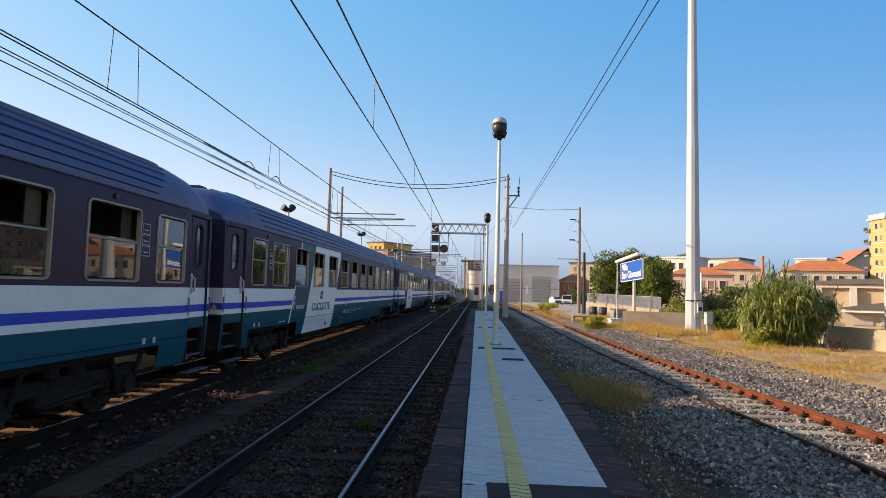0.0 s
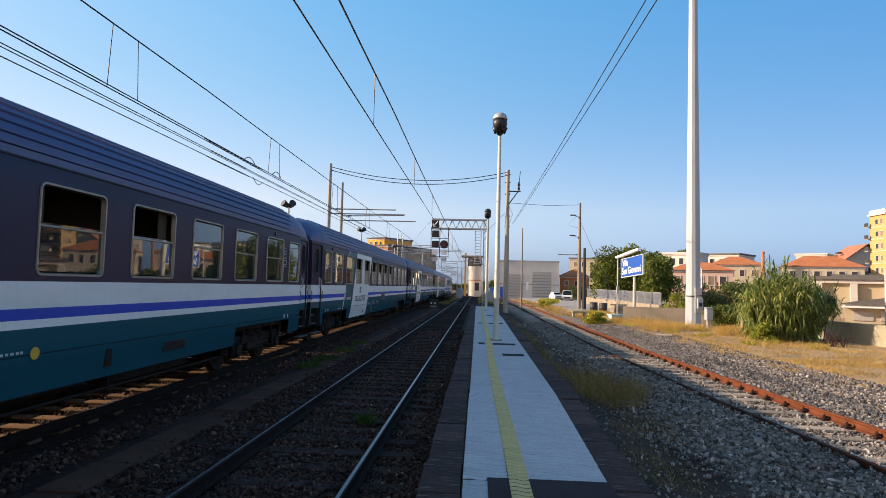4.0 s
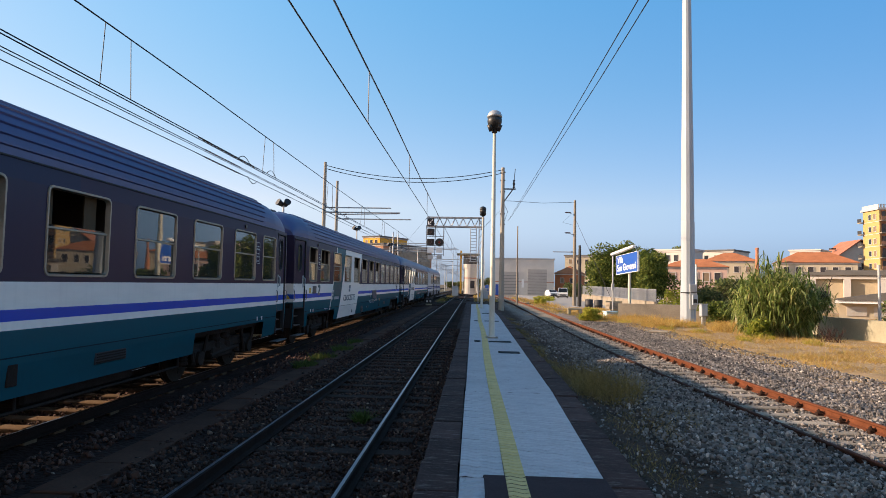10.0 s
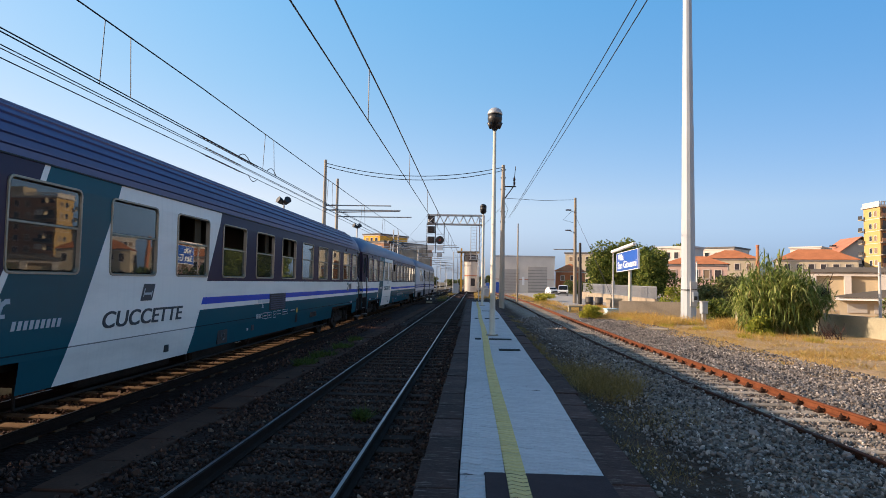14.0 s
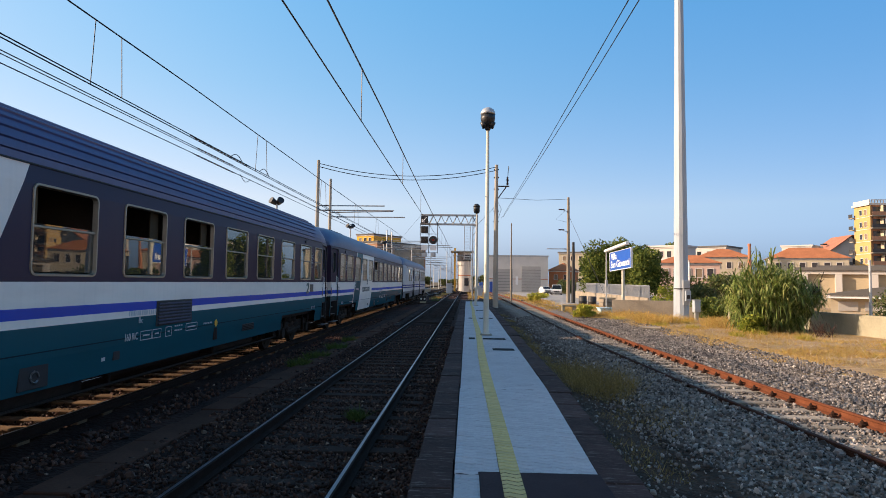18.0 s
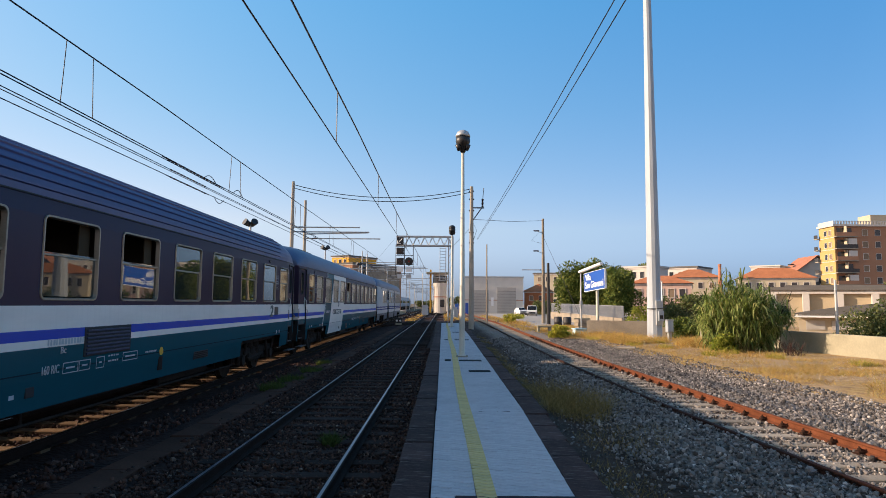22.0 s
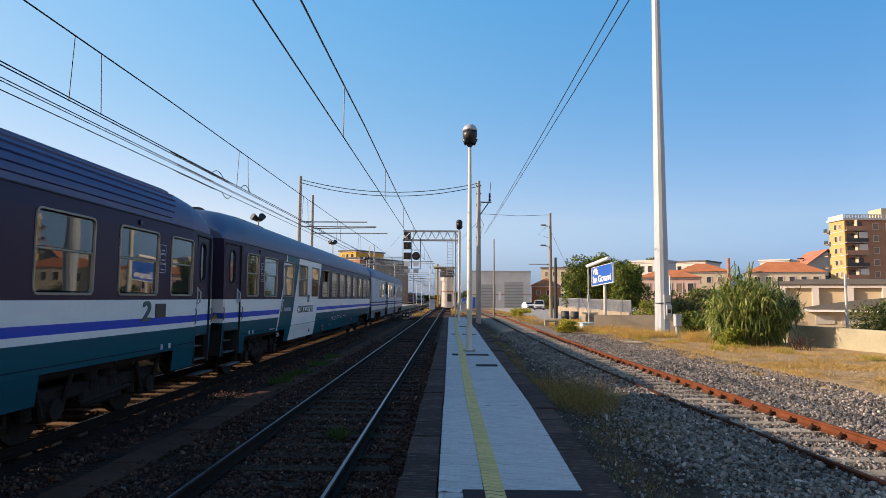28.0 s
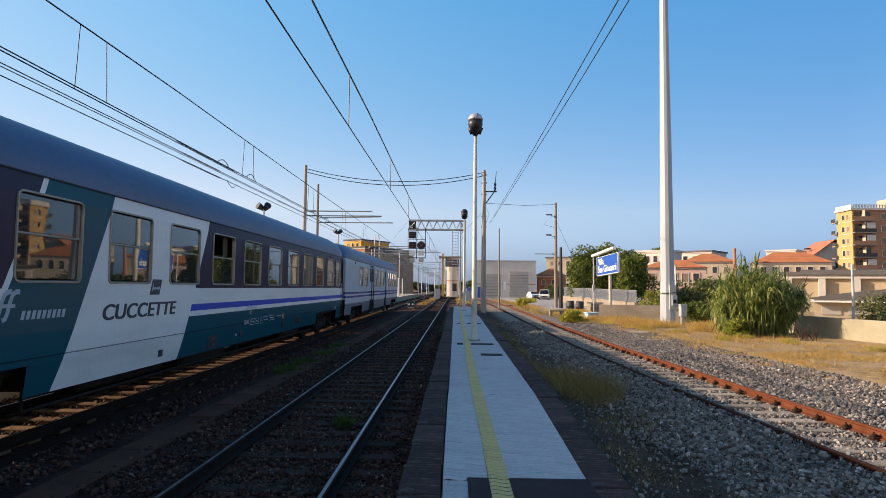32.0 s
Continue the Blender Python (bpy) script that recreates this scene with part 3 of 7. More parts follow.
def words(name, text, size, material, parent, m, label="", depth=0.004, bold=0.0, wide=1.0, slant=0.0):
    """Lettering as a mesh, in the plane x-y of m."""
    cu = bpy.data.curves.new(name, "FONT")
    cu.body, cu.size, cu.extrude, cu.align_x = text, size, depth, "CENTER"
    tmp = bpy.data.objects.new(name, cu)
    scene.collection.objects.link(tmp)
    dg = bpy.context.evaluated_depsgraph_get()
    me = bpy.data.meshes.new_from_object(tmp.evaluated_get(dg))
    bpy.data.objects.remove(tmp)
    if bold:
        bm = bmesh.new()
        for k, (dx, dy) in enumerate(((-1, -0.5), (1, 0.5), (-1, 0.5), (1, -0.5), (0, 0))):
            n0 = len(bm.verts)
            bm.from_mesh(me)
            bm.verts.ensure_lookup_table()
            bmesh.ops.translate(bm, verts=bm.verts[n0:], vec=(dx * bold, dy * bold, 0.0008 * k))
        bm.to_mesh(me)
        bm.free()
    me.transform(Matrix(((wide, slant, 0, 0), (0, 1, 0, 0), (0, 0, 1, 0), (0, 0, 0, 1))))
    me.materials.clear()
    me.materials.append(material)
    ob = new(name, me)
    ob.parent = parent
    ob.matrix_basis = m
    if label:
        tagged(ob, label)
    return ob


# ---- ground ----
TRACK_NEAR, TRACK_TRAIN = -2.0, -6.5


def siding_x(y):
    """Centre of the rusty siding, which bends a little."""
    ys = (-40, 0, 8, 12, 16, 22, 36, 66, 110, 180)
    xs = (9.5, 6.05, 5.46, 5.24, 5.13, 4.97, 4.97, 5.22, 4.7, 2.0)
    return float(np.interp(y, ys, xs))


def ground_z(x, y):
    z = -0.20
    if x < -9.2:
        z = -0.25
    if 1.5 < x < 3.0:
        z = -0.20 + 0.22 * max(0.0, 1 - (x - 1.5) / 1.1)
    if x > 6.4:
        z = -0.20 + 0.14 * min(1, (x - 6.4) / 4.0)
    if y < 90 and x > 2:
        z = max(z, -0.20 + 0.016 * min(1.0, max(0.0, (1.75 - abs(x - siding_x(y))) / 0.4)))
    # ballast heaped against the siding's rail on the platform's side
    d = siding_x(y) - 0.7525 - x
    if x > 2 and y < 60 and -0.04 < d < 1.5:
        z += 0.110 * min(1.0, (60 - y) / 12) * min(1.0, (d + 0.04) / 0.05) * min(1.0, (1.5 - d) / 1.0)
    if y < 60:
        z += 0.6 * 0.035 * noise.noise((x * 0.6, y * 0.6, 0.0)) + 0.015 * noise.noise((x * 2.3, y * 2.3, 4.0))
    return z


def axis(a, fine0, fine1, b, step):
    pts = list(np.arange(fine0, fine1 + 1e-6, step))
    k, v = step, fine1
    while v < b:
        k *= 1.35
        v += k
        pts.append(v)
    k, v = step, fine0
    while v > a:
        k *= 1.35
        v -= k
        pts.insert(0, v)
    return pts


gx, gy = sorted(set(axis(-1500, -9, 22, 1500, 0.4)) | {3.6 + 0.0502 * k for k in range(30)}), axis(-300, 2, 60, 2500, 0.5)
gv = [(x, y, ground_z(x, y)) for y in gy for x in gx]
gf = [(j * len(gx) + i, j * len(gx) + i + 1, (j + 1) * len(gx) + i + 1, (j + 1) * len(gx) + i) for j in range(len(gy) - 1) for i in range(len(gx) - 1)]
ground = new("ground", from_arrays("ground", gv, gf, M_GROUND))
tagged(ground, "ballast, bare dirt and dry grass between railway tracks", "ground", kind="structure")
for p in ground.data.polygons:
    p.use_smooth = True


# ---- tracks ----
def rail_mesh(name, xs_of_y, y0, y1, step, top, side, zt=0.0):
    """A flat-bottomed rail along y; its running top is a strip of its own."""
    prof = ((-0.065, -0.15), (0.065, -0.15), (0.065, -0.135), (0.012, -0.115), (0.012, -0.045), (0.035, -0.032), (0.035, -0.006), (0.016, 0.0), (-0.020, 0.0), (-0.035, -0.006), (-0.035, -0.032), (-0.012, -0.045), (-0.012, -0.115), (-0.065, -0.135))
    ys = list(np.arange(y0, y1 + 0.01, step))
    v = [(xs_of_y(y) + px, y, pz + zt) for y in ys for px, pz in prof]
    n = len(prof)
    f, mi = [], []
    for j in range(len(ys) - 1):
        for i in range(n):
            f.append((j * n + i, j * n + (i + 1) % n, (j + 1) * n + (i + 1) % n, (j + 1) * n + i))
            mi.append(1 if i == 7 else 0)
    f += [tuple(range(n))[::-1], tuple((len(ys) - 1) * n + i for i in range(n))]
    mi += [0, 0]
    me = from_arrays(name, v, f, side)
    me.materials.append(top)
    me.polygons.foreach_set("material_index", mi)
    return me


def lay_track(label, centre, y0, y1, step, top, side, m_sleeper, y_parts, spacing=0.62, half=1.25, chairs=None, sunk=0.0, near_rail=None):
    tr = thing("railway_track", label, "railway track", group="tracks side by side", kind="structure")
    for sgn in (-1, 1):
        ob = new("rail", rail_mesh("rail", lambda y, s=sgn: centre(y) + s * 0.7525, y0, y1, step, near_rail or top if sgn < 0 else top, near_rail or side if sgn < 0 else side))
        ob.parent = tr
    rng = random.Random(5)
    bm = bmesh.new()
    box(bm, -half, half, -0.12, 0.12, -0.26, -0.145, 0.012)
    me = mesh_of("sleeper", bm, m_sleeper)
    bm = bmesh.new()
    for s in (-1, 1):
        c = s * 0.7525
        box(bm, c - 0.17, c + 0.17, -0.08, 0.08, -0.155, -0.132, 0.006)
        for k in (-1, 1):
            box(bm, c + k * 0.105 - 0.045, c + k * 0.105 + 0.045, -0.05, 0.05, -0.135, -0.098, 0.008)
            box(bm, c + k * 0.065 - 0.03, c + k * 0.065 + 0.03, -0.03, 0.03, -0.10, -0.075, 0.006)
            tube(bm, (c + k * 0.105, 0, -0.11), (c + k * 0.105, 0, -0.035), 0.014, n=6)
            tube(bm, (c + k * 0.105, 0, -0.092), (c + k * 0.105, 0, -0.062), 0.03, n=6)
    clip = mesh_of("rail_clip", bm, M_CLIP)
    bm = bmesh.new()
    y = y_parts[0]
    while y < y_parts[1]:
        sl = share("sleeper", me, tr, (centre(y) + rng.uniform(-0.03, 0.03), y, rng.uniform(-0.012, 0.004) - sunk), rng.uniform(-0.015, 0.015))
        if chairs and y < chairs:
            share("rail_clip", clip, sl)
        y += spacing
    while y < y1:
        box(bm, centre(y) - half, centre(y) + half, y - 0.12, y + 0.12, -0.26, -0.15)
        y += spacing
    if len(bm.verts):
        tagged(part("far_sleepers", bm, m_sleeper, tr), kind="stuff")
    else:
        bm.free()
    return tr


# ---- platform ----
PZ = 0.22


def platform():
    pf = thing("platform", "low narrow platform painted white, with dark kerb stones", "platform", kind="structure")
    rng = random.Random(8)
    right = lambda y: float(np.interp(y, (0, 5.7, 10.4, 35, 60), (1.12, 1.21, 1.35, 1.50, 1.45)))
    bm = bmesh.new()
    ys = [-12.0] + list(np.arange(-6, 57.1, 1.5))
    for a, b in zip(ys, ys[1:]):
        vs = [bm.verts.new(p) for p in ((-0.10, a, PZ - 0.012), (right(a), a, PZ - 0.012), (right(b), b, PZ - 0.012), (-0.10, b, PZ - 0.012))]
        ws = [bm.verts.new((v.co.x, v.co.y, -0.3)) for v in vs]
        bm.faces.new(vs)
        for i in range(4):
            bm.faces.new((vs[i], ws[i], ws[(i + 1) % 4], vs[(i + 1) % 4]))
    part("core", bm, M_ASPHALT, pf)
    bm = bmesh.new()
    ys = list(np.arange(10.28, 20, 0.10)) + list(np.arange(20, 56.8, 0.30)) + [56.8]
    prev = None
    for y in ys:
        row = [bm.verts.new((x, y, PZ - 0.006 + 0.004 * noise.noise((x * 4, y * 4, 0)))) for x in
               (-0.085 + 0.018 * noise.noise((0, y * 9, 2)), 0.1, 0.3, 0.5, 0.8, 1.0, right(y) + 0.02 * noise.noise((5, y * 9, 2)))]
        if prev:
            for i in range(6):
                bm.faces.new((prev[i], prev[i + 1], row[i + 1], row[i]))
        prev = row
    vs = [bm.verts.new(p) for p in ((-0.09, -12, PZ - 0.007), (0.13, -12, PZ - 0.007), (0.13, 5.72, PZ - 0.007), (-0.09, 5.72, PZ - 0.007))]
    bm.faces.new(vs)
    part("white_coating", bm, M_WHITE_FLOOR, pf, "cracked white paint coat over the platform", smooth=True)
    # interlocking pavers with zigzag joints under the worn paint, and the same in yellow
    def paver(name, wide, mat, deep=0.0485):
        bm = bmesh.new()
        xs = [wide * (q / 4 - 0.5) for q in range(5)]
        zig = (0.0, 0.026, 0.0, -0.026, 0.0)
        rings = []
        for gap, z in ((0.0, -0.02), (0.0, -0.006), (0.006, 0.0)):
            w = 1 - 0.4 * gap / wide
            rings.append([bm.verts.new((x * w, d - deep + gap, z)) for x, d in zip(xs, zig)] + [bm.verts.new((x * w, d + deep - gap, z)) for x, d in list(zip(xs, zig))[::-1]])
        for a, b in zip(rings, rings[1:]):
            for i in range(10):
                bm.faces.new((a[i], a[(i + 1) % 10], b[(i + 1) % 10], b[i]))
        bm.faces.new(rings[-1])
        return mesh_of(name, bm, mat)

    stone, yellow = paver("paver", 0.219, M_PAVER), paver("tactile_tile", 0.185, M_YELLOW, 0.0455)
    for k in range(43):
        span = (right(5.8 + 0.105 * k) - 0.475) / 4
        for c, x in enumerate((0.014, 0.212, *[0.475 + span * (q + 0.5) for q in range(4)])):
            share("paver", stone, pf, (x, 5.80 + 0.105 * k + 0.0525 * (c % 2), PZ - 0.004 + rng.uniform(-0.003, 0.003)), rng.uniform(-0.012, 0.012))
    y = 2.0
    while y < 56.5:
        share("tactile_tile", yellow, pf, (0.40 + 0.02 * math.sin(y * 0.35), y, PZ + 0.006 + rng.uniform(-0.0015, 0.002)), rng.uniform(-0.012, 0.012))
        y += 0.1055 if y < 24 else 0.107
    # kerb stones
    bm = bmesh.new()
    box(bm, -0.185, 0.185, -0.445, 0.445, -0.50, 0.0, 0.012)
    kerb = mesh_of("kerb_stone", bm, M_KERB)
    y = -6.0
    while y < 56.8:
        share("kerb_stone", kerb, pf, (-0.285 + rng.uniform(-0.012, 0.012), y, PZ - 0.006 + rng.uniform(-0.012, 0.006)), rng.uniform(-0.008, 0.008))
        share("kerb_stone", kerb, pf, (right(y) + 0.20 + rng.uniform(-0.015, 0.015), y + 0.3, PZ - 0.012 + rng.uniform(-0.02, 0.006)), rng.uniform(-0.012, 0.012))
        y += 0.905
    # covers of cable pits let into the floor
    for x0, x1, y0, y1 in ((0.70, 1.26, 16.1, 16.5), (0.08, 0.27, 19.1, 19.6), (0.52, 1.22, 19.1, 19.5), (0.1, 0.28, 30.0, 30.5), (0.6, 1.3, 30.0, 30.5), (0.6, 1.3, 38.0, 38.6)):
        part_box("pit_cover", M_SLOT, pf, (x0, x1, y0, y1, PZ - 0.05, PZ + 0.006), "dark pit cover")
    part_box("asphalt_patch", M_ASPHALT, pf, (0.135, 1.24, 2.5, 5.79, PZ - 0.05, PZ + 0.002), "dark asphalt patch")
    return pf
# ---- the train ----
CAR = 26.6
SIDE = ((1.36, 0.60), (1.395, 0.95), (1.41, 1.37), (1.41, 2.00), (1.405, 3.06), (1.385, 3.31))


def side_x(z):
    return float(np.interp(z, [p[1] for p in SIDE], [p[0] for p in SIDE]))


WIN_Z = (2.00, 3.06)
WINDOWS = [(1.93, 2.85)] + [(3.36 + 1.935 * k, 4.60 + 1.935 * k) for k in range(11)] + [(24.48, 25.38)]
BOGIES = (3.75, 22.85)


U0, U1 = 0.55, 26.62
DOORS = ((1.10, 0.46, 1), (26.10, 0.42, -1))


def end_in(u):
    """The body draws in at both ends, from the doors on."""
    a = max(0.0, (U0 + 1.25 - u) / 1.25, (u - (U1 - 1.15)) / 1.15)
    return 1.0 - 0.055 * min(1.0, a)


def coach_side(bm, holes, cuts, sgn, doors):
    us = sorted({U0, U0 + 1.25, U1 - 1.15, U1, *[e for w in holes for e in w], *[e for c in cuts for e in c], *[e for d in doors for e in d]})
    zs = sorted({0.60, 0.98, 1.37, 1.91, WIN_Z[0], WIN_Z[1], 3.22, 3.31})
    grid = {(i, j): bm.verts.new((sgn * side_x(z) * end_in(u), u, z)) for i, u in enumerate(us) for j, z in enumerate(zs)}
    for i in range(len(us) - 1):
        for j in range(len(zs) - 1):
            um, zm = (us[i] + us[i + 1]) / 2, (zs[j] + zs[j + 1]) / 2
            if WIN_Z[0] < zm < WIN_Z[1] and any(a < um < b for a, b in holes):
                continue
            if zm < 0.98 and any(a < um < b for a, b in cuts):
                continue
            if zm < 3.22 and any(a < um < b for a, b in doors):
                continue
            bm.faces.new((grid[i, j], grid[i + 1, j], grid[i + 1, j + 1], grid[i, j + 1]))


def roof_loft(bm, ribs):
    base = [(1.385, 3.31), (1.382, 3.43), (1.362, 3.55), (1.315, 3.68), (1.235, 3.80), (1.12, 3.91), (0.95, 4.01), (0.72, 4.09), (0.42, 4.145), (0.0, 4.165)]
    first = lambda k: U0 + 2.05 - 0.13 * k
    last = lambda k: U1 - 2.15 + 0.13 * k

    def outline(u):
        prof = []
        for k, (a, b) in enumerate(zip(base, base[1:])):
            high = 0.022 if first(k) < u < last(k) else 0.0
            for q in ((0.0, 0.0), (0.70, 0.0), (0.76, high), (0.94, high)) if ribs and k < 8 else ((0.0, 0.0), (0.5, 0.0)):
                x, z = a[0] + (b[0] - a[0]) * q[0], a[1] + (b[1] - a[1]) * q[0]
                d = Vector((x * 0.5, z - 3.1)).normalized()
                prof.append((x + d.x * q[1], z + d.y * q[1]))
        prof.append(base[-1])
        return prof + [(-x, z) for x, z in prof[-2::-1]]

    # the ribs stop short of the smooth domed ends, the lower ones first
    dome = lambda a: float(np.interp(a, (0.0, 0.04, 0.12, 0.25, 0.4, 0.6, 0.8, 1.2, 1.8), (0.34, 0.50, 0.62, 0.74, 0.825, 0.885, 0.925, 0.97, 1.0)))
    steps_ = (0.0, 0.04, 0.12, 0.25, 0.4, 0.6, 0.8, 1.0, 1.2, 1.5, 1.8)
    stops = {U0 + a for a in steps_} | {U1 - a for a in steps_}
    if ribs:
        for k in range(8):
            stops |= {first(k) - 0.01, first(k) + 0.03, last(k) - 0.03, last(k) + 0.01}
    rings = []
    for u in sorted(stops):
        k = dome(min(u - U0, U1 - u))
        rings.append([bm.verts.new((x * (0.94 + 0.06 * k) * end_in(u), u, 3.31 + (z - 3.31) * k)) for x, z in outline(u)])
    prof = rings[0]
    for a, b in zip(rings, rings[1:]):
        for i in range(len(prof) - 1):
            bm.faces.new((a[i], a[i + 1], b[i + 1], b[i]))
    bm.faces.new(rings[0])
    bm.faces.new(rings[-1][::-1])


def window_frame_mesh(w, h, name="window_frame"):
    """A rounded alloy frame with a sash bar, in the plane y-z, facing +x."""
    bm = bmesh.new()
    def loop(w2, h2, r, x):
        pts = []
        for cx, cz, a0 in ((w2 - r, h2 - r, 0), (-w2 + r, h2 - r, 90), (-w2 + r, -h2 + r, 180), (w2 - r, -h2 + r, 270)):
            for k in range(4):
                a = radians(a0 + k * 30)
                pts.append(bm.verts.new((x, cx + r * math.cos(a), cz + r * math.sin(a))))
        return pts
    w2, h2 = w / 2, h / 2
    loops = [loop(w2 + 0.024, h2 + 0.024, 0.09, 0.0), loop(w2 + 0.020, h2 + 0.020, 0.085, 0.016), loop(w2 - 0.004, h2 - 0.004, 0.07, 0.016), loop(w2 - 0.018, h2 - 0.018, 0.06, -0.05)]
    for a, b in zip(loops, loops[1:]):
        for i in range(16):
            bm.faces.new((a[i], a[(i + 1) % 16], b[(i + 1) % 16], b[i]))
    return mesh_of(name, bm, M_FRAME)


def box_mesh(name, dims, material, bevel=0.0):
    bm = bmesh.new()
    box(bm, *dims, bevel)
    return mesh_of(name, bm, material)


WH = WIN_Z[1] - WIN_Z[0]
WIN_MESH = {}
for wide in (1.24, 0.92, 0.90):
    a = wide / 2 - 0.016
    WIN_MESH[wide] = dict(
        frame=window_frame_mesh(wide, WH),
        upper=box_mesh("upper_pane", (-0.004, 0.004, -a, a, 0.06, WH / 2 - 0.03), M_PANE),
        lower=box_mesh("lower_pane", (-0.004, 0.004, -a, a, -WH / 2 + 0.03, 0.03), M_PANE),
        bar=box_mesh("sash_bar", (-0.02, 0.008, -a, a, 0.025, 0.055), M_FRAME, 0.006),
        curtain=box_mesh("curtain", (-0.02, 0.0, -0.13, 0.13, -WH / 2, WH / 2), M_CURTAIN))


def bogie_mesh():
    bm = bmesh.new()
    for s in (-1, 1):
        x = s * 1.06
        box(bm, x - 0.09, x + 0.09, -1.75, 1.75, 0.52, 0.72, 0.03)
        box(bm, x - 0.12, x + 0.12, -0.55, 0.55, 0.34, 0.60, 0.04)
        for y in (-1.28, 1.28):
            box(bm, x - 0.13, x + 0.16, y - 0.20, y + 0.20, 0.30, 0.62, 0.05)
            tube(bm, (x + s * 0.05, y, 0.455), (x + s * 0.22, y, 0.455), 0.14, n=12)
            for k in (-0.33, 0.33):
                lathe(bm, (x, y + k, 0.36), [(0.10, 0.0), (0.10, 0.05), (0.085, 0.06), (0.10, 0.10), (0.085, 0.13), (0.10, 0.17), (0.10, 0.24)], 10)
                tube(bm, (x + s * 0.14, y + k * 0.6, 0.40), (x + s * 0.15, y + k * 1.2, 0.88), 0.035, n=6)
        for k in (-0.25, 0.25):
            lathe(bm, (x, k, 0.55), [(0.16, 0.0), (0.16, 0.10), (0.13, 0.12), (0.16, 0.2), (0.13, 0.24), (0.16, 0.38)], 10)
        tube(bm, (x + s * 0.10, -0.6, 0.42), (x + s * 0.12, 0.75, 0.50), 0.04, n=6)
    box(bm, -1.0, 1.0, -0.30, 0.30, 0.45, 0.70, 0.03)
    box(bm, -0.55, 0.55, -1.62, 1.62, 0.30, 0.95, 0.03)
    for y in (-1.7, 1.7):
        box(bm, -1.0, 1.0, y - 0.07, y + 0.07, 0.50, 0.66)
    return mesh_of("bogie", bm, M_UNDER)


def wheelset_mesh():
    bm = bmesh.new()
    tube(bm, (-0.9, 0, 0), (0.9, 0, 0), 0.085, n=10)
    for s in (-1, 1):
        for r, a, b in ((0.455, 0.69, 0.79), (0.485, 0.665, 0.69), (0.17, 0.60, 0.90)):
            tube(bm, (s * a, 0, 0), (s * b, 0, 0), r, r, 24)
        for k in range(4):
            c, d = math.cos(k * math.pi / 2), math.sin(k * math.pi / 2)
            tube(bm, (s * 0.79, 0.30 * c, 0.30 * d), (s * 0.80, 0.30 * c, 0.30 * d), 0.05, n=6)
    return mesh_of("wheelset", bm, M_WHEEL)


BOGIE, WHEELSET = bogie_mesh(), wheelset_mesh()
STEP_MESH = box_mesh("footstep", (-0.14, 0.05, -0.44, 0.44, -0.013, 0.013), M_STEPS, 0.006)
STEP_SMALL = box_mesh("footstep", (-0.10, 0.07, -0.30, 0.30, -0.012, 0.012), M_STEPS, 0.005)


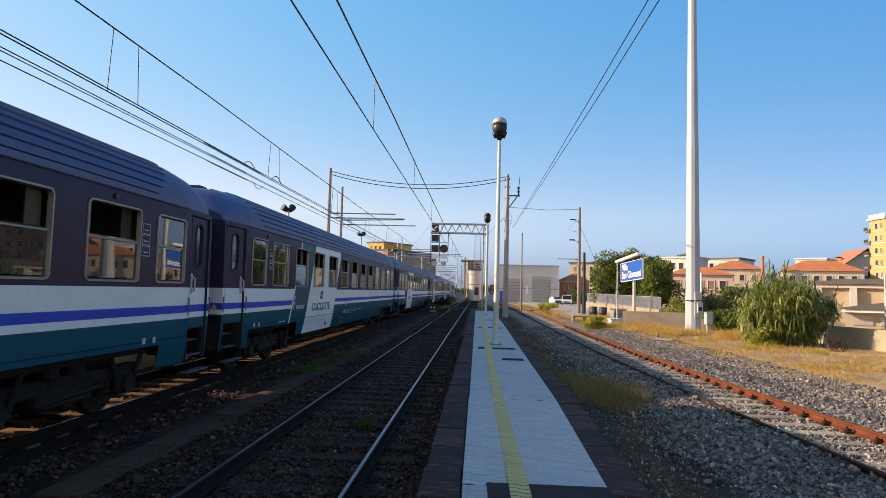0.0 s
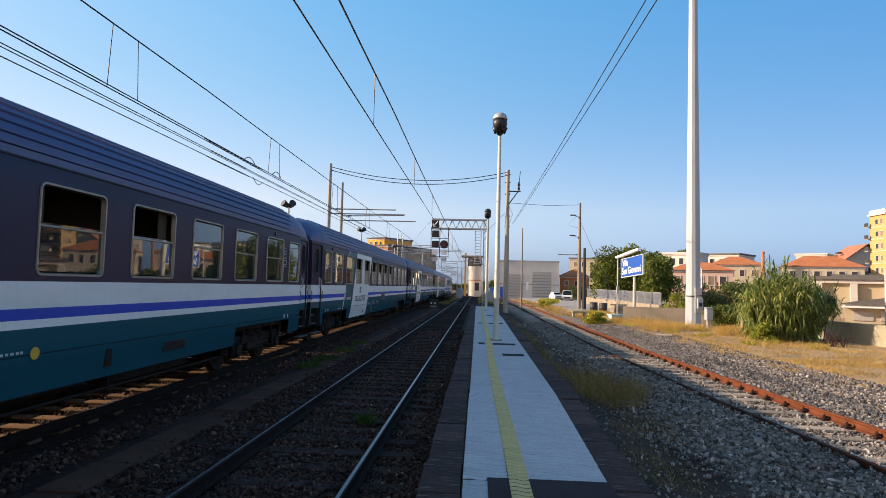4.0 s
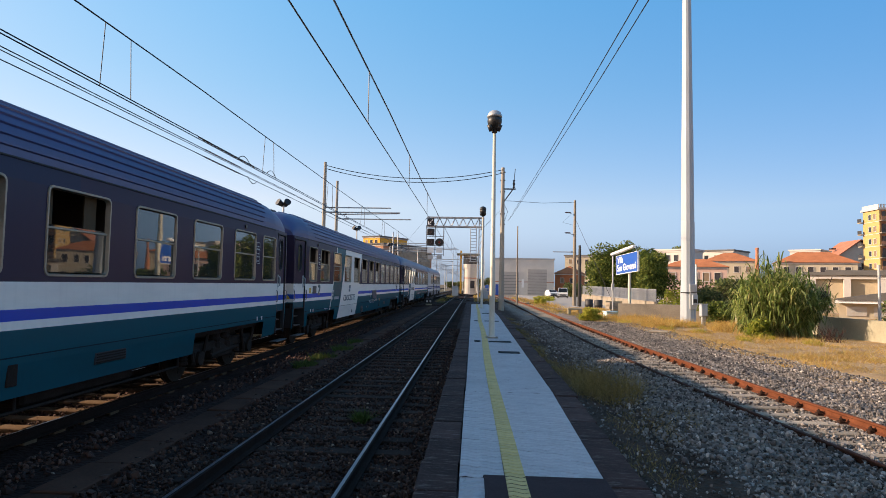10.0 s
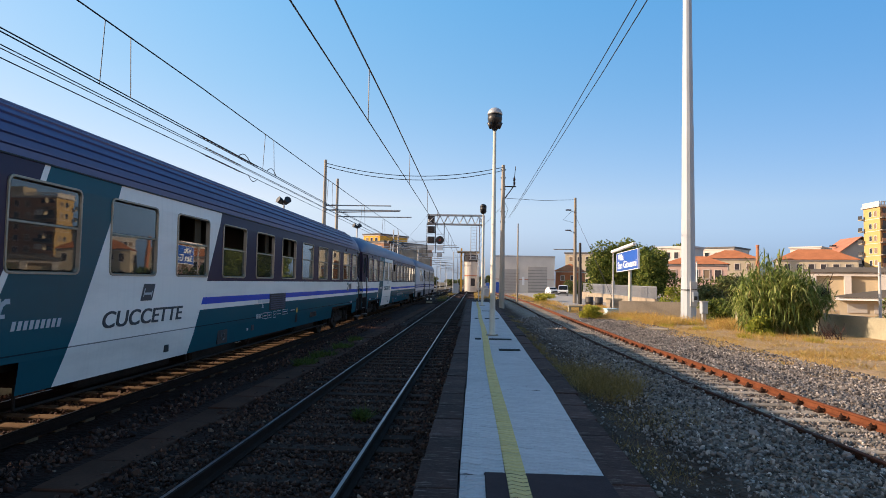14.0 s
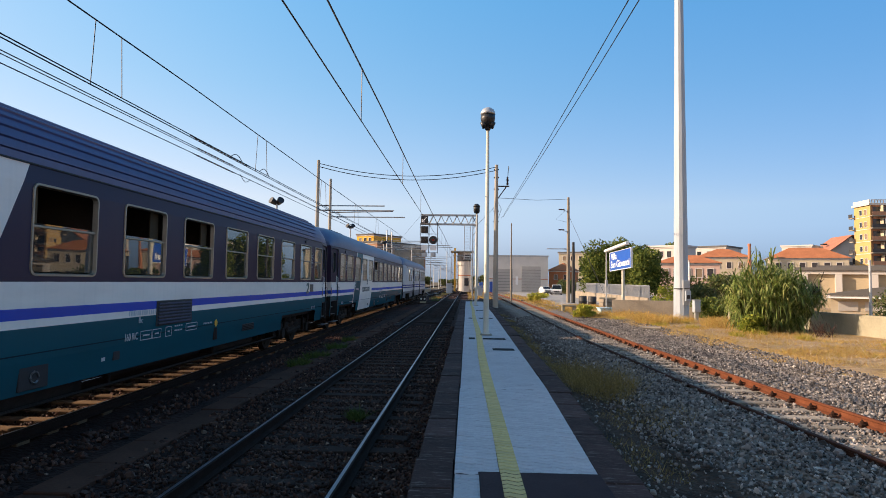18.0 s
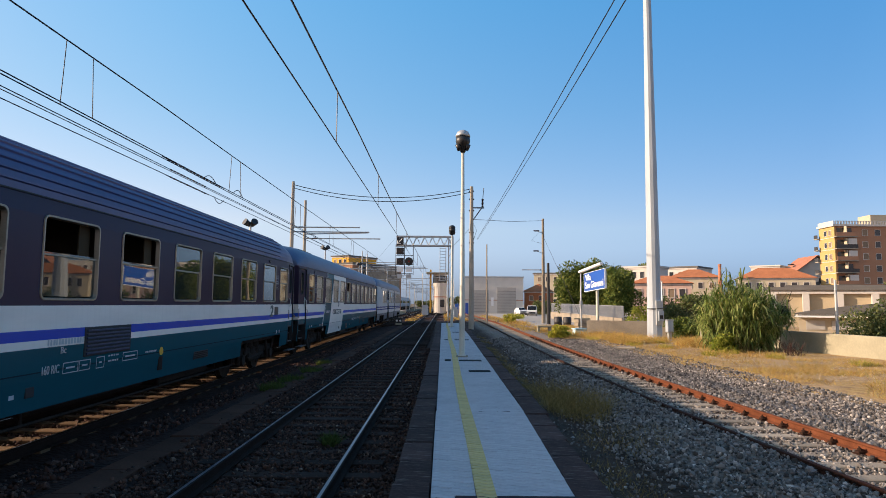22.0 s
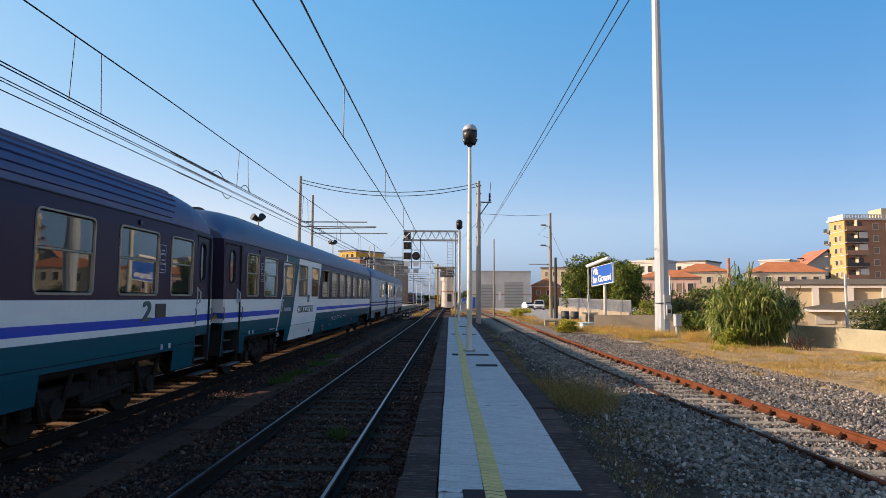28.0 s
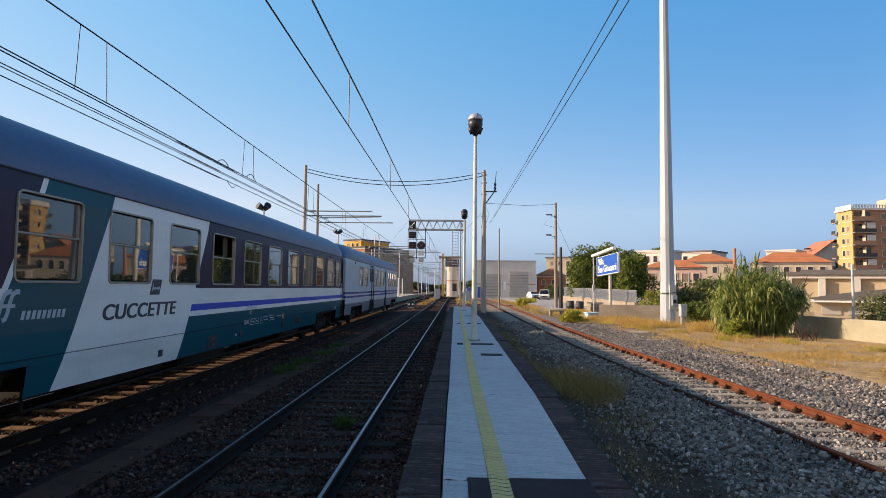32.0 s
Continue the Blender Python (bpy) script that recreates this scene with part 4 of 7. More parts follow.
def door_part(car, u, half, livery_mat, handle_side):
    """A leaf set back in its opening, with an oval pane, a grip and a dark jamb round it."""
    z0, z1 = 1.20, 3.19
    edge = 1.405 * end_in(u)
    turn = math.atan2(1.405 * (end_in(u + 0.3) - end_in(u - 0.3)), 0.6)
    at = Matrix.Translation((edge, u, 0)) @ Matrix.Rotation(-turn, 4, "Z")

    def ringpts(w, h, r, cz, xx):
        out = []
        for cx, cc, a0 in ((w - r, h - r, 0), (-w + r, h - r, 90), (-w + r, -h + r, 180), (w - r, -h + r, 270)):
            for k in range(4):
                a = radians(a0 + k * 30)
                out.append(bm.verts.new((xx, cx + r * math.cos(a), cz + cc + r * math.sin(a))))
        return out
    bm = bmesh.new()
    w = half - 0.03
    rings = (ringpts(w, (z1 - z0) / 2, 0.03, (z0 + z1) / 2, -0.07), ringpts(w, (z1 - z0) / 2, 0.03, (z0 + z1) / 2, -0.030),
             ringpts(0.16, 0.40, 0.15, 2.68, -0.030), ringpts(0.14, 0.38, 0.13, 2.68, -0.06))
    for p, q in zip(rings, rings[1:]):
        for i in range(16):
            bm.faces.new((p[i], p[(i + 1) % 16], q[(i + 1) % 16], q[i]))
    door = part("door", bm, livery_mat, car)
    door.matrix_local = at
    bm = bmesh.new()
    box(bm, -0.12, -0.075, -half - 0.03, half + 0.03, 1.17, 3.24)
    box(bm, -0.50, -0.45, -half - 0.03, half + 0.03, 0.62, 1.22)
    box(bm, -0.50, -0.035, -half, half, 1.17, 1.195)
    for s in (-1, 1):
        box(bm, -0.10, 0.004, s * half - 0.014, s * half + 0.014, 1.17, 3.235)
        box(bm, -0.48, -0.002, s * half - 0.012, s * half + 0.012, 0.62, 1.19)
    box(bm, -0.10, 0.004, -half, half, 3.205, 3.235)
    part("jamb", bm, M_RUBBER, door)
    bm = bmesh.new()
    loop = ringpts(0.15, 0.39, 0.14, 2.68, -0.052)
    bm.faces.new(loop)
    part("door_pane", bm, M_GLASS_DARK, door)
    bm = bmesh.new()
    hoops = (ringpts(0.185, 0.425, 0.17, 2.68, -0.029), ringpts(0.18, 0.42, 0.165, 2.68, -0.015), ringpts(0.15, 0.39, 0.14, 2.68, -0.018), ringpts(0.145, 0.385, 0.135, 2.68, -0.05))
    for p, q in zip(hoops, hoops[1:]):
        for i in range(16):
            bm.faces.new((p[i], p[(i + 1) % 16], q[(i + 1) % 16], q[i]))
    part("pane_rubber", bm, M_RUBBER, door)
    hu = handle_side * (w - 0.10)
    bm = bmesh.new()
    bm.faces.new(ringpts(0.055, 0.19, 0.05, 1.98, -0.027))
    polytube(bm, [(-0.02, hu * 0, 1.82), (0.03, 0.01, 1.86), (0.035, 0.015, 2.06), (-0.02, 0.01, 2.12)], 0.017, 6)
    bmesh.ops.translate(bm, verts=bm.verts, vec=(0, hu, 0))
    part("handle", bm, M_GALV, door, "bright metal grip")
    for k in (-half - 0.07, half + 0.07):
        bm = bmesh.new()
        polytube(bm, [(0.0, k, 1.42), (0.03, k, 1.45), (0.03, k, 1.70), (0.0, k, 1.73)], 0.013, 6)
        part("grab_rail", bm, M_STEPS, door)
    return door


def coach(start, kind, ribs, open_tops, label, extras=(), lift=0.0, fore=0.0):
    mat = M_LIVERY[kind]
    car = thing("passenger_coach", label, "railway coach", (TRACK_TRAIN, start, 0), group="coaches of the passing train")
    cuts = [(c - 1.85, c + 1.85) for c in BOGIES]
    pale = kind == "pale"
    wins = WINDOWS if not pale else [(4.4 + 1.95 * k, 5.6 + 1.95 * k) for k in range(2)] + [(10.6 + 1.95 * k, 11.8 + 1.95 * k) for k in range(3)] + [(18.2 + 1.5 * k, 19.1 + 1.5 * k) for k in range(5)]
    bm = bmesh.new()
    leaves = DOORS if not pale else ((8.9, 0.43, 1), (9.85, 0.43, -1), (16.6, 0.43, 1))
    coach_side(bm, wins, cuts, 1, [(u - h, u + h) for u, h, _ in leaves])
    coach_side(bm, [], cuts, -1, [])
    for y in (U0, U1):
        rim = [(side_x(z) * end_in(y), z) for z in (1.34, 2.0, 3.06, 3.31)]
        bm.faces.new([bm.verts.new((x, y, z)) for x, z in rim + [(-x, z) for x, z in rim[::-1]]])
    v = [bm.verts.new((x, y, 0.99)) for x, y in ((-1.36, 1.8), (1.36, 1.8), (1.36, U1 - 1.1), (-1.36, U1 - 1.1))]
    bm.faces.new(v)
    part("body", bm, mat, car)
    bm = bmesh.new()
    roof_loft(bm, ribs)
    rf = part("roof", bm, M_ROOF if ribs else M_ROOF_SMOOTH, car, "ribbed blue roof" if ribs else "smooth faded blue roof")
    for p in rf.data.polygons:
        p.use_smooth = len(p.vertices) == 4 and (not ribs or not U0 + 1.05 < p.center.y < U1 - 1.05)
    part_box("gutter", M_RUBBER, car, (1.37, 1.402, U0 + 1.25, U1 - 1.15, 3.285, 3.305))
    bm = bmesh.new()
    box(bm, 0.25, 0.30, U0 + 0.1, U1 - 0.1, 1.0, 3.3)
    for w in wins:
        box(bm, 0.30, 1.37, w[0] - 0.36, w[0] - 0.31, 1.0, 3.3)
    box(bm, 0.3, 1.36, 1.75, U1 - 1.05, 1.25, 1.30)
    part("interior_lining", bm, M_INSIDE, car)
    # windows: alloy frame, sash bar, upper and lower pane, curtains
    rng = random.Random(int(start * 10))
    for k, (a, b) in enumerate(wins):
        wide = 1.24 if b - a > 1.0 else 0.92
        ms = WIN_MESH[wide]
        f = share("window", ms["frame"], car, (side_x(2.5), (a + b) / 2, sum(WIN_Z) / 2))
        share("lower_pane", ms["lower"], f, (-0.03, 0, 0))
        share("sash_bar", ms["bar"], f, (-0.01, 0, 0))
        if k not in open_tops:
            share("upper_pane", ms["upper"], f, (-0.012, 0, 0))
        else:
            share("upper_pane", ms["upper"], f, (-0.05, 0, -0.42))
        for s in (-1, 1):
            if rng.random() < 0.75:
                share("curtain", ms["curtain"], f, (-0.14, s * (wide / 2 - 0.10 - rng.random() * 0.12), 0))
    # doors at both ends, or double doors amid the pale coach
    for u, half, h in leaves:
        door_part(car, u, half, mat, h)
        for dx, z in ((-0.16, 0.94), (-0.08, 0.68), (0.05, 0.40)):
            share("footstep", STEP_MESH if z < 0.5 else STEP_SMALL, car, (1.33 + dx, u, z))
    # underframe
    bm = bmesh.new()
    box(bm, -1.2, 1.2, 1.8, U1 - 1.1, 0.86, 0.985)
    box(bm, -0.9, 0.9, U0 + 0.15, U1 - 0.15, 0.84, 1.30)
    for s in (-1, 1):
        for y in (U0 + 0.1, U1 - 0.14):
            box(bm, s * 0.75 - 0.5, s * 0.75 + 0.5, y, y + 0.05, 0.62, 1.34)
    for a, b, lo in ((7.0, 9.6, 0.42), (10.4, 12.6, 0.36), (13.2, 16.4, 0.48), (17.0, 19.4, 0.40)):
        box(bm, -1.15, 1.15, a, b, lo, 0.9, 0.04)
    part("underframe", bm, M_UNDER, car)
    bm = bmesh.new()
    polytube(bm, [(1.28, 5.7, 0.42), (1.28, 20.6, 0.42)], 0.022, 6)
    for y in (5.7, 9.9, 13.0, 16.7, 20.6):
        tube(bm, (1.28, y, 0.42), (1.28, y, 0.70), 0.02, n=6)
    part("cable_conduit", bm, M_UNDER, car)
    for c in BOGIES:
        bg = share("bogie", BOGIE, car, (0, c, 0))
        for k in (-1.28, 1.28):
            share("wheelset", WHEELSET, bg, (0, k, 0.455))
    # gangway and buffers
    bm = bmesh.new()
    for k in range(18):
        y = U1 + 0.045 * k
        w = 0.68 if k % 2 else 0.62
        box(bm, -w, w, y, y + 0.04, 1.05, 3.56 + 0.05 * (k % 2))
    part("gangway_bellows", bm, M_RUBBER, car, "black rubber gangway bellows")
    for s in (-1, 1):
        bm = bmesh.new()
        tube(bm, (s * 0.875, U1 - 0.1, 1.06), (s * 0.875, U1 + 0.22, 1.06), 0.10, n=10)
        tube(bm, (s * 0.875, U1 + 0.20, 1.06), (s * 0.875, U1 + 0.25, 1.06), 0.24, n=14)
        part("buffer", bm, M_UNDER, car)
    part_box("coupler", M_UNDER, car, (-0.2, 0.2, U1 - 0.1, U1 + 0.25, 0.92, 1.12))
    bm = bmesh.new()
    v = [bm.verts.new((x * q, y, z)) for z, q in ((3.95, 1.0), (4.16, 0.8)) for x, y in ((0.12, U0 + 0.85), (0.42, U0 + 0.85), (0.42, U0 + 1.20), (0.12, U0 + 1.20))]
    for f in ((0, 1, 5, 4), (1, 2, 6, 5), (2, 3, 7, 6), (3, 0, 4, 7), (4, 5, 6, 7)):
        bm.faces.new([v[i] for i in f])
    part("roof_hatch", bm, M_RUBBER, car, "low dark hatch on the domed roof end")
    bm = bmesh.new()
    polytube(bm, [(0.30, U0 + 1.2, 4.10), (0.55, U0 + 1.6, 4.105), (0.80, U0 + 2.2, 4.068), (0.82, U0 + 4.4, 4.062)], 0.016, 5)
    part("roof_cable", bm, M_RUBBER, car)
    for u in (CAR - 1.9,):
        bm = bmesh.new()
        lathe(bm, (0.25, u, 4.12), [(0.22, 0.0), (0.25, 0.03), (0.25, 0.07), (0.14, 0.11)], 12)
        part("roof_vent", bm, M_ROOF_SMOOTH, car)
    for u in (2.95, CAR - 3.3):
        bm = bmesh.new()
        tube(bm, (1.38, u, 3.18), (1.425, u, 3.18), 0.045, n=8)
        part("marker_lamp", bm, M_BLACK, car)
    if pale:
        return car
    # hatches, latch and vent let into the skirt
    for nm, mt, a, b, lo, hi in (("skirt_hatch", M_RUBBER, 11.02, 11.52, 0.64, 0.92), ("skirt_plate", M_RUBBER, 12.90, 13.06, 0.77, 0.90), ("skirt_latch", M_UNDER, 16.42, 16.58, 0.74, 0.99), ("skirt_vent", M_RUBBER, 18.0, 18.75, 0.79, 0.95), ("skirt_plate", M_RUBBER, 8.9, 9.05, 0.72, 0.84)):
        x = side_x((lo + hi) / 2)
        hatch = part_box(nm, mt, car, (x - 0.03, x + 0.012, a, b, lo, hi), "", 0.008)
        if nm == "skirt_hatch":
            bm = bmesh.new()
            polytube(bm, [(x + 0.02, a + 0.25 + 0.07 * math.cos(q), 0.78 + 0.07 * math.sin(q)) for q in (0.0, 0.8, 1.6, 2.4, 3.2, 4.0, 4.8, 5.6)], 0.014, 5)
            part("ring", bm, M_STEPS, hatch)
        if nm == "skirt_vent":
            for k in range(4):
                part_box("slat", M_UNDER, hatch, (x + 0.010, x + 0.022, a + 0.03, b - 0.03, lo + 0.018 + 0.036 * k, lo + 0.034 + 0.036 * k))
    east = Matrix(((0, 0, 1, 0), (1, 0, 0, 0), (0, 1, 0, 0), (0, 0, 0, 1)))

    def on_side(u, z):
        return Matrix.Translation((side_x(z) + 0.004, u, z)) @ east

    words("lettering", "CUCCETTE", 0.325, M_INK, car, on_side(8.24, 1.25 + lift), "dark slanted couchette lettering on the white panel", bold=0.006, wide=1.42, slant=0.22)
    for nm, mt, x, bars in (("berth_sign", M_INK, 1.4145, ((0.0, 0.34, 0.0, 0.26),)), ("berth_mark", M_PALE_INK, 1.4165, ((0.06, 0.29, 0.09, 0.125), (0.05, 0.075, 0.06, 0.19), (0.275, 0.30, 0.06, 0.15)))):
        bm = bmesh.new()
        for a, b, c, d in bars:
            bm.faces.new([bm.verts.new((x, 8.05 + 2 * lift + y + 0.35 * z, 1.60 + lift + z)) for y, z in ((a, c), (b, c), (b, d), (a, d))])
        part(nm, bm, mt, car)
    # operator's mark drawn as plain shapes
    bm = bmesh.new()
    strokes = (((0.0, 0.0), (0.05, 0.02), (0.085, 0.10), (0.11, 0.20), (0.15, 0.29), (0.20, 0.325), (0.27, 0.33)),
               ((0.13, 0.0), (0.18, 0.02), (0.215, 0.10), (0.24, 0.20), (0.28, 0.29), (0.33, 0.325), (0.40, 0.33)),
               ((0.05, 0.165), (0.33, 0.165)))
    for st in strokes:
        prev = None
        for n_, (a, z) in enumerate(st):
            w = 0.030 if len(st) > 2 else 0.022
            p, q = st[max(n_ - 1, 0)], st[min(n_ + 1, len(st) - 1)]
            d = Vector((q[0] - p[0], q[1] - p[1])).normalized()
            row = [bm.verts.new((1.4135 + (0.001 if len(st) == 2 else 0.0), 5.0 + a + s * d.y * w, 1.345 + lift + z - s * d.x * w)) for s in (-1, 1)]
            if prev:
                bm.faces.new((prev[0], prev[1], row[1], row[0]))
            prev = row
    part("operator_mark", bm, M_PALE_INK, car)
    bm = bmesh.new()
    for k in range(9):
        u0 = 5.42 + 0.094 * k
        a = [bm.verts.new((1.4135, y, z + lift)) for y, z in ((u0, 1.34), (u0 + 0.062, 1.34), (u0 + 0.090, 1.445), (u0 + 0.028, 1.445))]
        bm.faces.new(a)
    tagged(part("operator_name", bm, M_PALE_INK, car), kind="stuff")
    # service inscriptions too small to read
    bm = bmesh.new()
    r2 = random.Random(3)
    for u0, u1, z, h in ((13.23, 14.03, 1.39, 0.075), (14.72, 15.02, 1.13, 0.025), (14.72, 15.02, 1.05, 0.025), (15.9, 16.3, 1.09, 0.03), (4.0, 4.5, 1.04, 0.03)):
        if u0 > 12:
            u0, u1 = u0 - fore, u1 - fore
        u = u0
        while u < u1:
            w = min(u1 - u, r2.uniform(0.03, 0.055))
            q = [bm.verts.new((side_x(z) + 0.004, y, zz)) for y, zz in ((u, z), (u + w, z), (u + w, z + h), (u, z + h))]
            bm.faces.new(q)
            u += w + r2.uniform(0.012, 0.03)
    for p, q_, r, s in ((13.60, 13.95, 0.99, 1.14), (13.97, 14.25, 0.99, 1.14), (14.40, 14.62, 0.98, 1.15), (15.15, 15.62, 1.02, 1.16)):
        p, q_ = p - fore, q_ - fore
        for e in ((p, q_, r, r + 0.012), (p, q_, s - 0.012, s), (p, p + 0.012, r, s), (q_ - 0.012, q_, r, s), (p + 0.07, q_ - 0.07, (r + s) / 2 - 0.012, (r + s) / 2 + 0.012)):
            bm.faces.new([bm.verts.new((side_x(zz) + 0.004, y, zz)) for y, zz in ((e[0], e[2]), (e[1], e[2]), (e[1], e[3]), (e[0], e[3]))])
    for u, z in ((2.2, 1.02), (2.5, 1.02), (24.2, 1.03), (24.5, 1.03), (12.62, 0.79)):
        q = [bm.verts.new((side_x(z) + 0.004, y, zz)) for y, zz in ((u, z), (u + 0.09, z), (u + 0.09, z + 0.09), (u, z + 0.09))]
        bm.faces.new(q)
    tagged(part("inscription", bm, M_PALE_INK, car), kind="stuff")
    for u in (3.06, 24.02):
        bm = bmesh.new()
        for k in range(4):
            z = 2.38 + 0.17 * k
            if k < 3:
                for p, q, r, s in ((u, u + 0.22, z + 0.15, z + 0.16), (u, u + 0.22, z, z + 0.01), (u, u + 0.01, z, z + 0.16), (u + 0.21, u + 0.22, z, z + 0.16), (u + 0.05, u + 0.17, z + 0.05, z + 0.07)):
                    a = [bm.verts.new((side_x(z) + 0.004, y, zz)) for y, zz in ((p, r), (q, r), (q, s), (p, s))]
                    bm.faces.new(a)
        tagged(part("pictogram", bm, M_PALE_INK, car), kind="stuff")
    bm = bmesh.new()
    bm.faces.new([bm.verts.new((1.412, 16.48 - fore + 0.075 * math.cos(k * math.pi / 8), 1.08 + 0.075 * math.sin(k * math.pi / 8))) for k in range(16)])
    words("lettering", "160 RIC", 0.16, M_PALE_INK, car, on_side(13.34 - fore, 1.02) @ Matrix.Scale(0.72, 4, (1, 0, 0)), "small pale running inscription")
    words("lettering", "Bc", 0.13, M_PALE_INK, car, on_side(13.58 - fore, 1.27), "small pale class inscription")
    part("yellow_disc", bm, M_LABEL, car)
    if lift:
        words("lettering", "D.A.", 0.17, M_PALE_INK, car, on_side(4.95, 0.80), "small pale lettering")
    bm = bmesh.new()
    v = [bm.verts.new(p) for p in ((1.10, U0 - 0.006, 1.465), (1.24, U0 - 0.006, 1.465), (1.17, U0 - 0.006, 1.59))]
    bm.faces.new(v)
    part("warning_triangle", bm, M_LABEL, car)
    for e in extras:
        if e == "grille":
            gr = part_box("louvre_grille", M_RUBBER, car, (1.39, 1.420, 14.05, 15.35, 1.18, 1.60), "dark blue louvred grille", 0.008)
            slat = box_mesh("slat", (-0.014, 0.010, -0.60, 0.60, -0.016, 0.012), M_GRILLE, 0.004)
            for k in range(7):
                share("slat", slat, gr, (1.425, 14.70, 1.225 + 0.054 * k))
        if e in ("two_start", "two_end"):
            u = 3.18 if e == "two_start" else 23.60
            words("class_numeral", "2", 0.46, M_GREEN_INK, car, on_side(u, 1.56), "dark green class numeral", bold=0.016, wide=1.4, slant=0.15)
            part_box("destination_window", M_BLACK, car, (1.405, 1.424, u - 0.80 if e == "two_start" else u + 0.32, u - 0.36 if e == "two_start" else u + 0.70, 1.60, 1.84), "small black rounded window", 0.006)
            part_box("destination_plate", M_LABEL, car, (1.405, 1.416, u - 1.20, u - 1.00, 1.63, 1.78)) if e == "two_start" else None
    return car


SEAMS = (-15.0, 11.70, 38.20, 65.00, 91.75, 118.40)
COACHES = [
    coach(SEAMS[0], "plum_end", True, (10, 11), "dark plum and teal couchette coach with white band", ()),
    coach(SEAMS[1], "plum_end", True, (2, 3, 4, 5, 6, 7, 8), "couchette coach in plum, white and teal with white lettered panel", (), fore=1.45),
    coach(SEAMS[2], "plum_end", True, (3, 4, 5, 6, 7, 8), "couchette coach in plum, white and teal with blue grille", ("grille",), fore=3.4),
    coach(SEAMS[3], "plum_end", True, (0, 1, 4, 5, 6, 7), "second-class couchette coach in plum and teal with green numeral", ("grille", "two_start", "two_end")),
    coach(SEAMS[4], "plum", False, (5,), "grimy couchette coach with smooth faded blue roof", (), 0.2),
    coach(SEAMS[5], "pale", False, (), "pale grey coach with thin blue lines at the train's end", ()),
]


def rolled(t):
    return float(np.interp(t, [r[0] for r in ROLLED], [r[1] for r in ROLLED]))


def motions():
    """The train rolls towards the camera, stands and rolls on; its wheels turn."""
    for car, start in zip(COACHES, SEAMS):
        walk(car, [(t, pose(TRACK_TRAIN, start - s, 0)) for t, s in ROLLED])
    walk(DEPARTING, [(t, pose(FAR_TRACK, y, 0)) for t, y in ((0, 35), (14, 35), (17, 52), (19, 95), (21, 145), (22, 168), (25, 218), (27.5, 238), (29, 250), (32, 272))])
    # a row wherever the wheels have turned by another part of a turn
    times = [0.0]
    t = 0.0
    while t < 32.0:
        t = min(32.0, t + 1 / 30)
        if rolled(t) - rolled(times[-1]) > 0.50 or t - times[-1] > 0.99:
            times.append(round(t, 3))
    if times[-1] < 32.0:
        times.append(32.0)
    for car in COACHES[:5]:
        for bg in car.children:
            if bg.name.startswith("bogie"):
                for ws in bg.children:
                    y = ws.location.y
                    walk(ws, [(q, pose(0, y, 0.455, math.degrees(rolled(q) / 0.455), 0, 0)) for q in times])
# ---- lay out tracks and platform ----
platform()
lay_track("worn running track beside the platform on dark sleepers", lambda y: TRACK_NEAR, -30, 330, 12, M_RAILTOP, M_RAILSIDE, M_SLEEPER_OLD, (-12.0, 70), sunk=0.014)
lay_track("running track under the train on oily sleepers in a sunlit tone", lambda y: TRACK_TRAIN, -130, 330, 12, M_RAILTOP, M_RAILSIDE, M_SLEEPER_LIT, (-12.0, 60), half=0.79)
# the siding's left rail takes the rust with shade put into its colour
lay_track("rusty siding with pale sleepers in grey ballast", siding_x, -30, 150, 1.5, M_RUST, M_RUST, M_SLEEPER_PALE, (-12.0, 75), chairs=40, near_rail=M_RUST_SHADE)
FAR_TRACK = -15.2
for a, b, y0, y1 in ((-2.0, -6.5, 76, 112), (-6.5, -2.0, 104, 140), (-2.0, 2.0, 108, 136)):
    lay_track("crossover track between the running lines far on", lambda y, a=a, b=b, y0=y0, y1=y1: a + (b - a) * (lambda q: q * q * (3 - 2 * q))((y - y0) / (y1 - y0)), y0, y1, 2, M_RAILTOP, M_RAILSIDE, M_SLEEPER_OLD, (0, 0.5), sunk=0.01)
tq = thing("cable_trough", "dusty brown cable trough covers between the two tracks", "cable trough", kind="structure")
_cover = bmesh.new()
box(_cover, -0.24, 0.24, -0.49, 0.49, -0.10, 0.0, 0.012)
_cover = mesh_of("cover", _cover, M_TROUGH)
_r = random.Random(12)
for k in range(56):
    share("cover", _cover, tq, (-4.14 + 0.012 * k * (k < 20) + 0.24 * (k >= 20) + _r.uniform(-0.02, 0.02), 4.5 + k, -0.155 + _r.uniform(-0.015, 0.012)), _r.uniform(-0.02, 0.02) - 0.012 * (k < 20))
lay_track("far running track behind the island platform", lambda y: FAR_TRACK, -130, 480, 12, M_RAILTOP, M_RAILSIDE, M_SLEEPER_OLD, (0, 0.5))


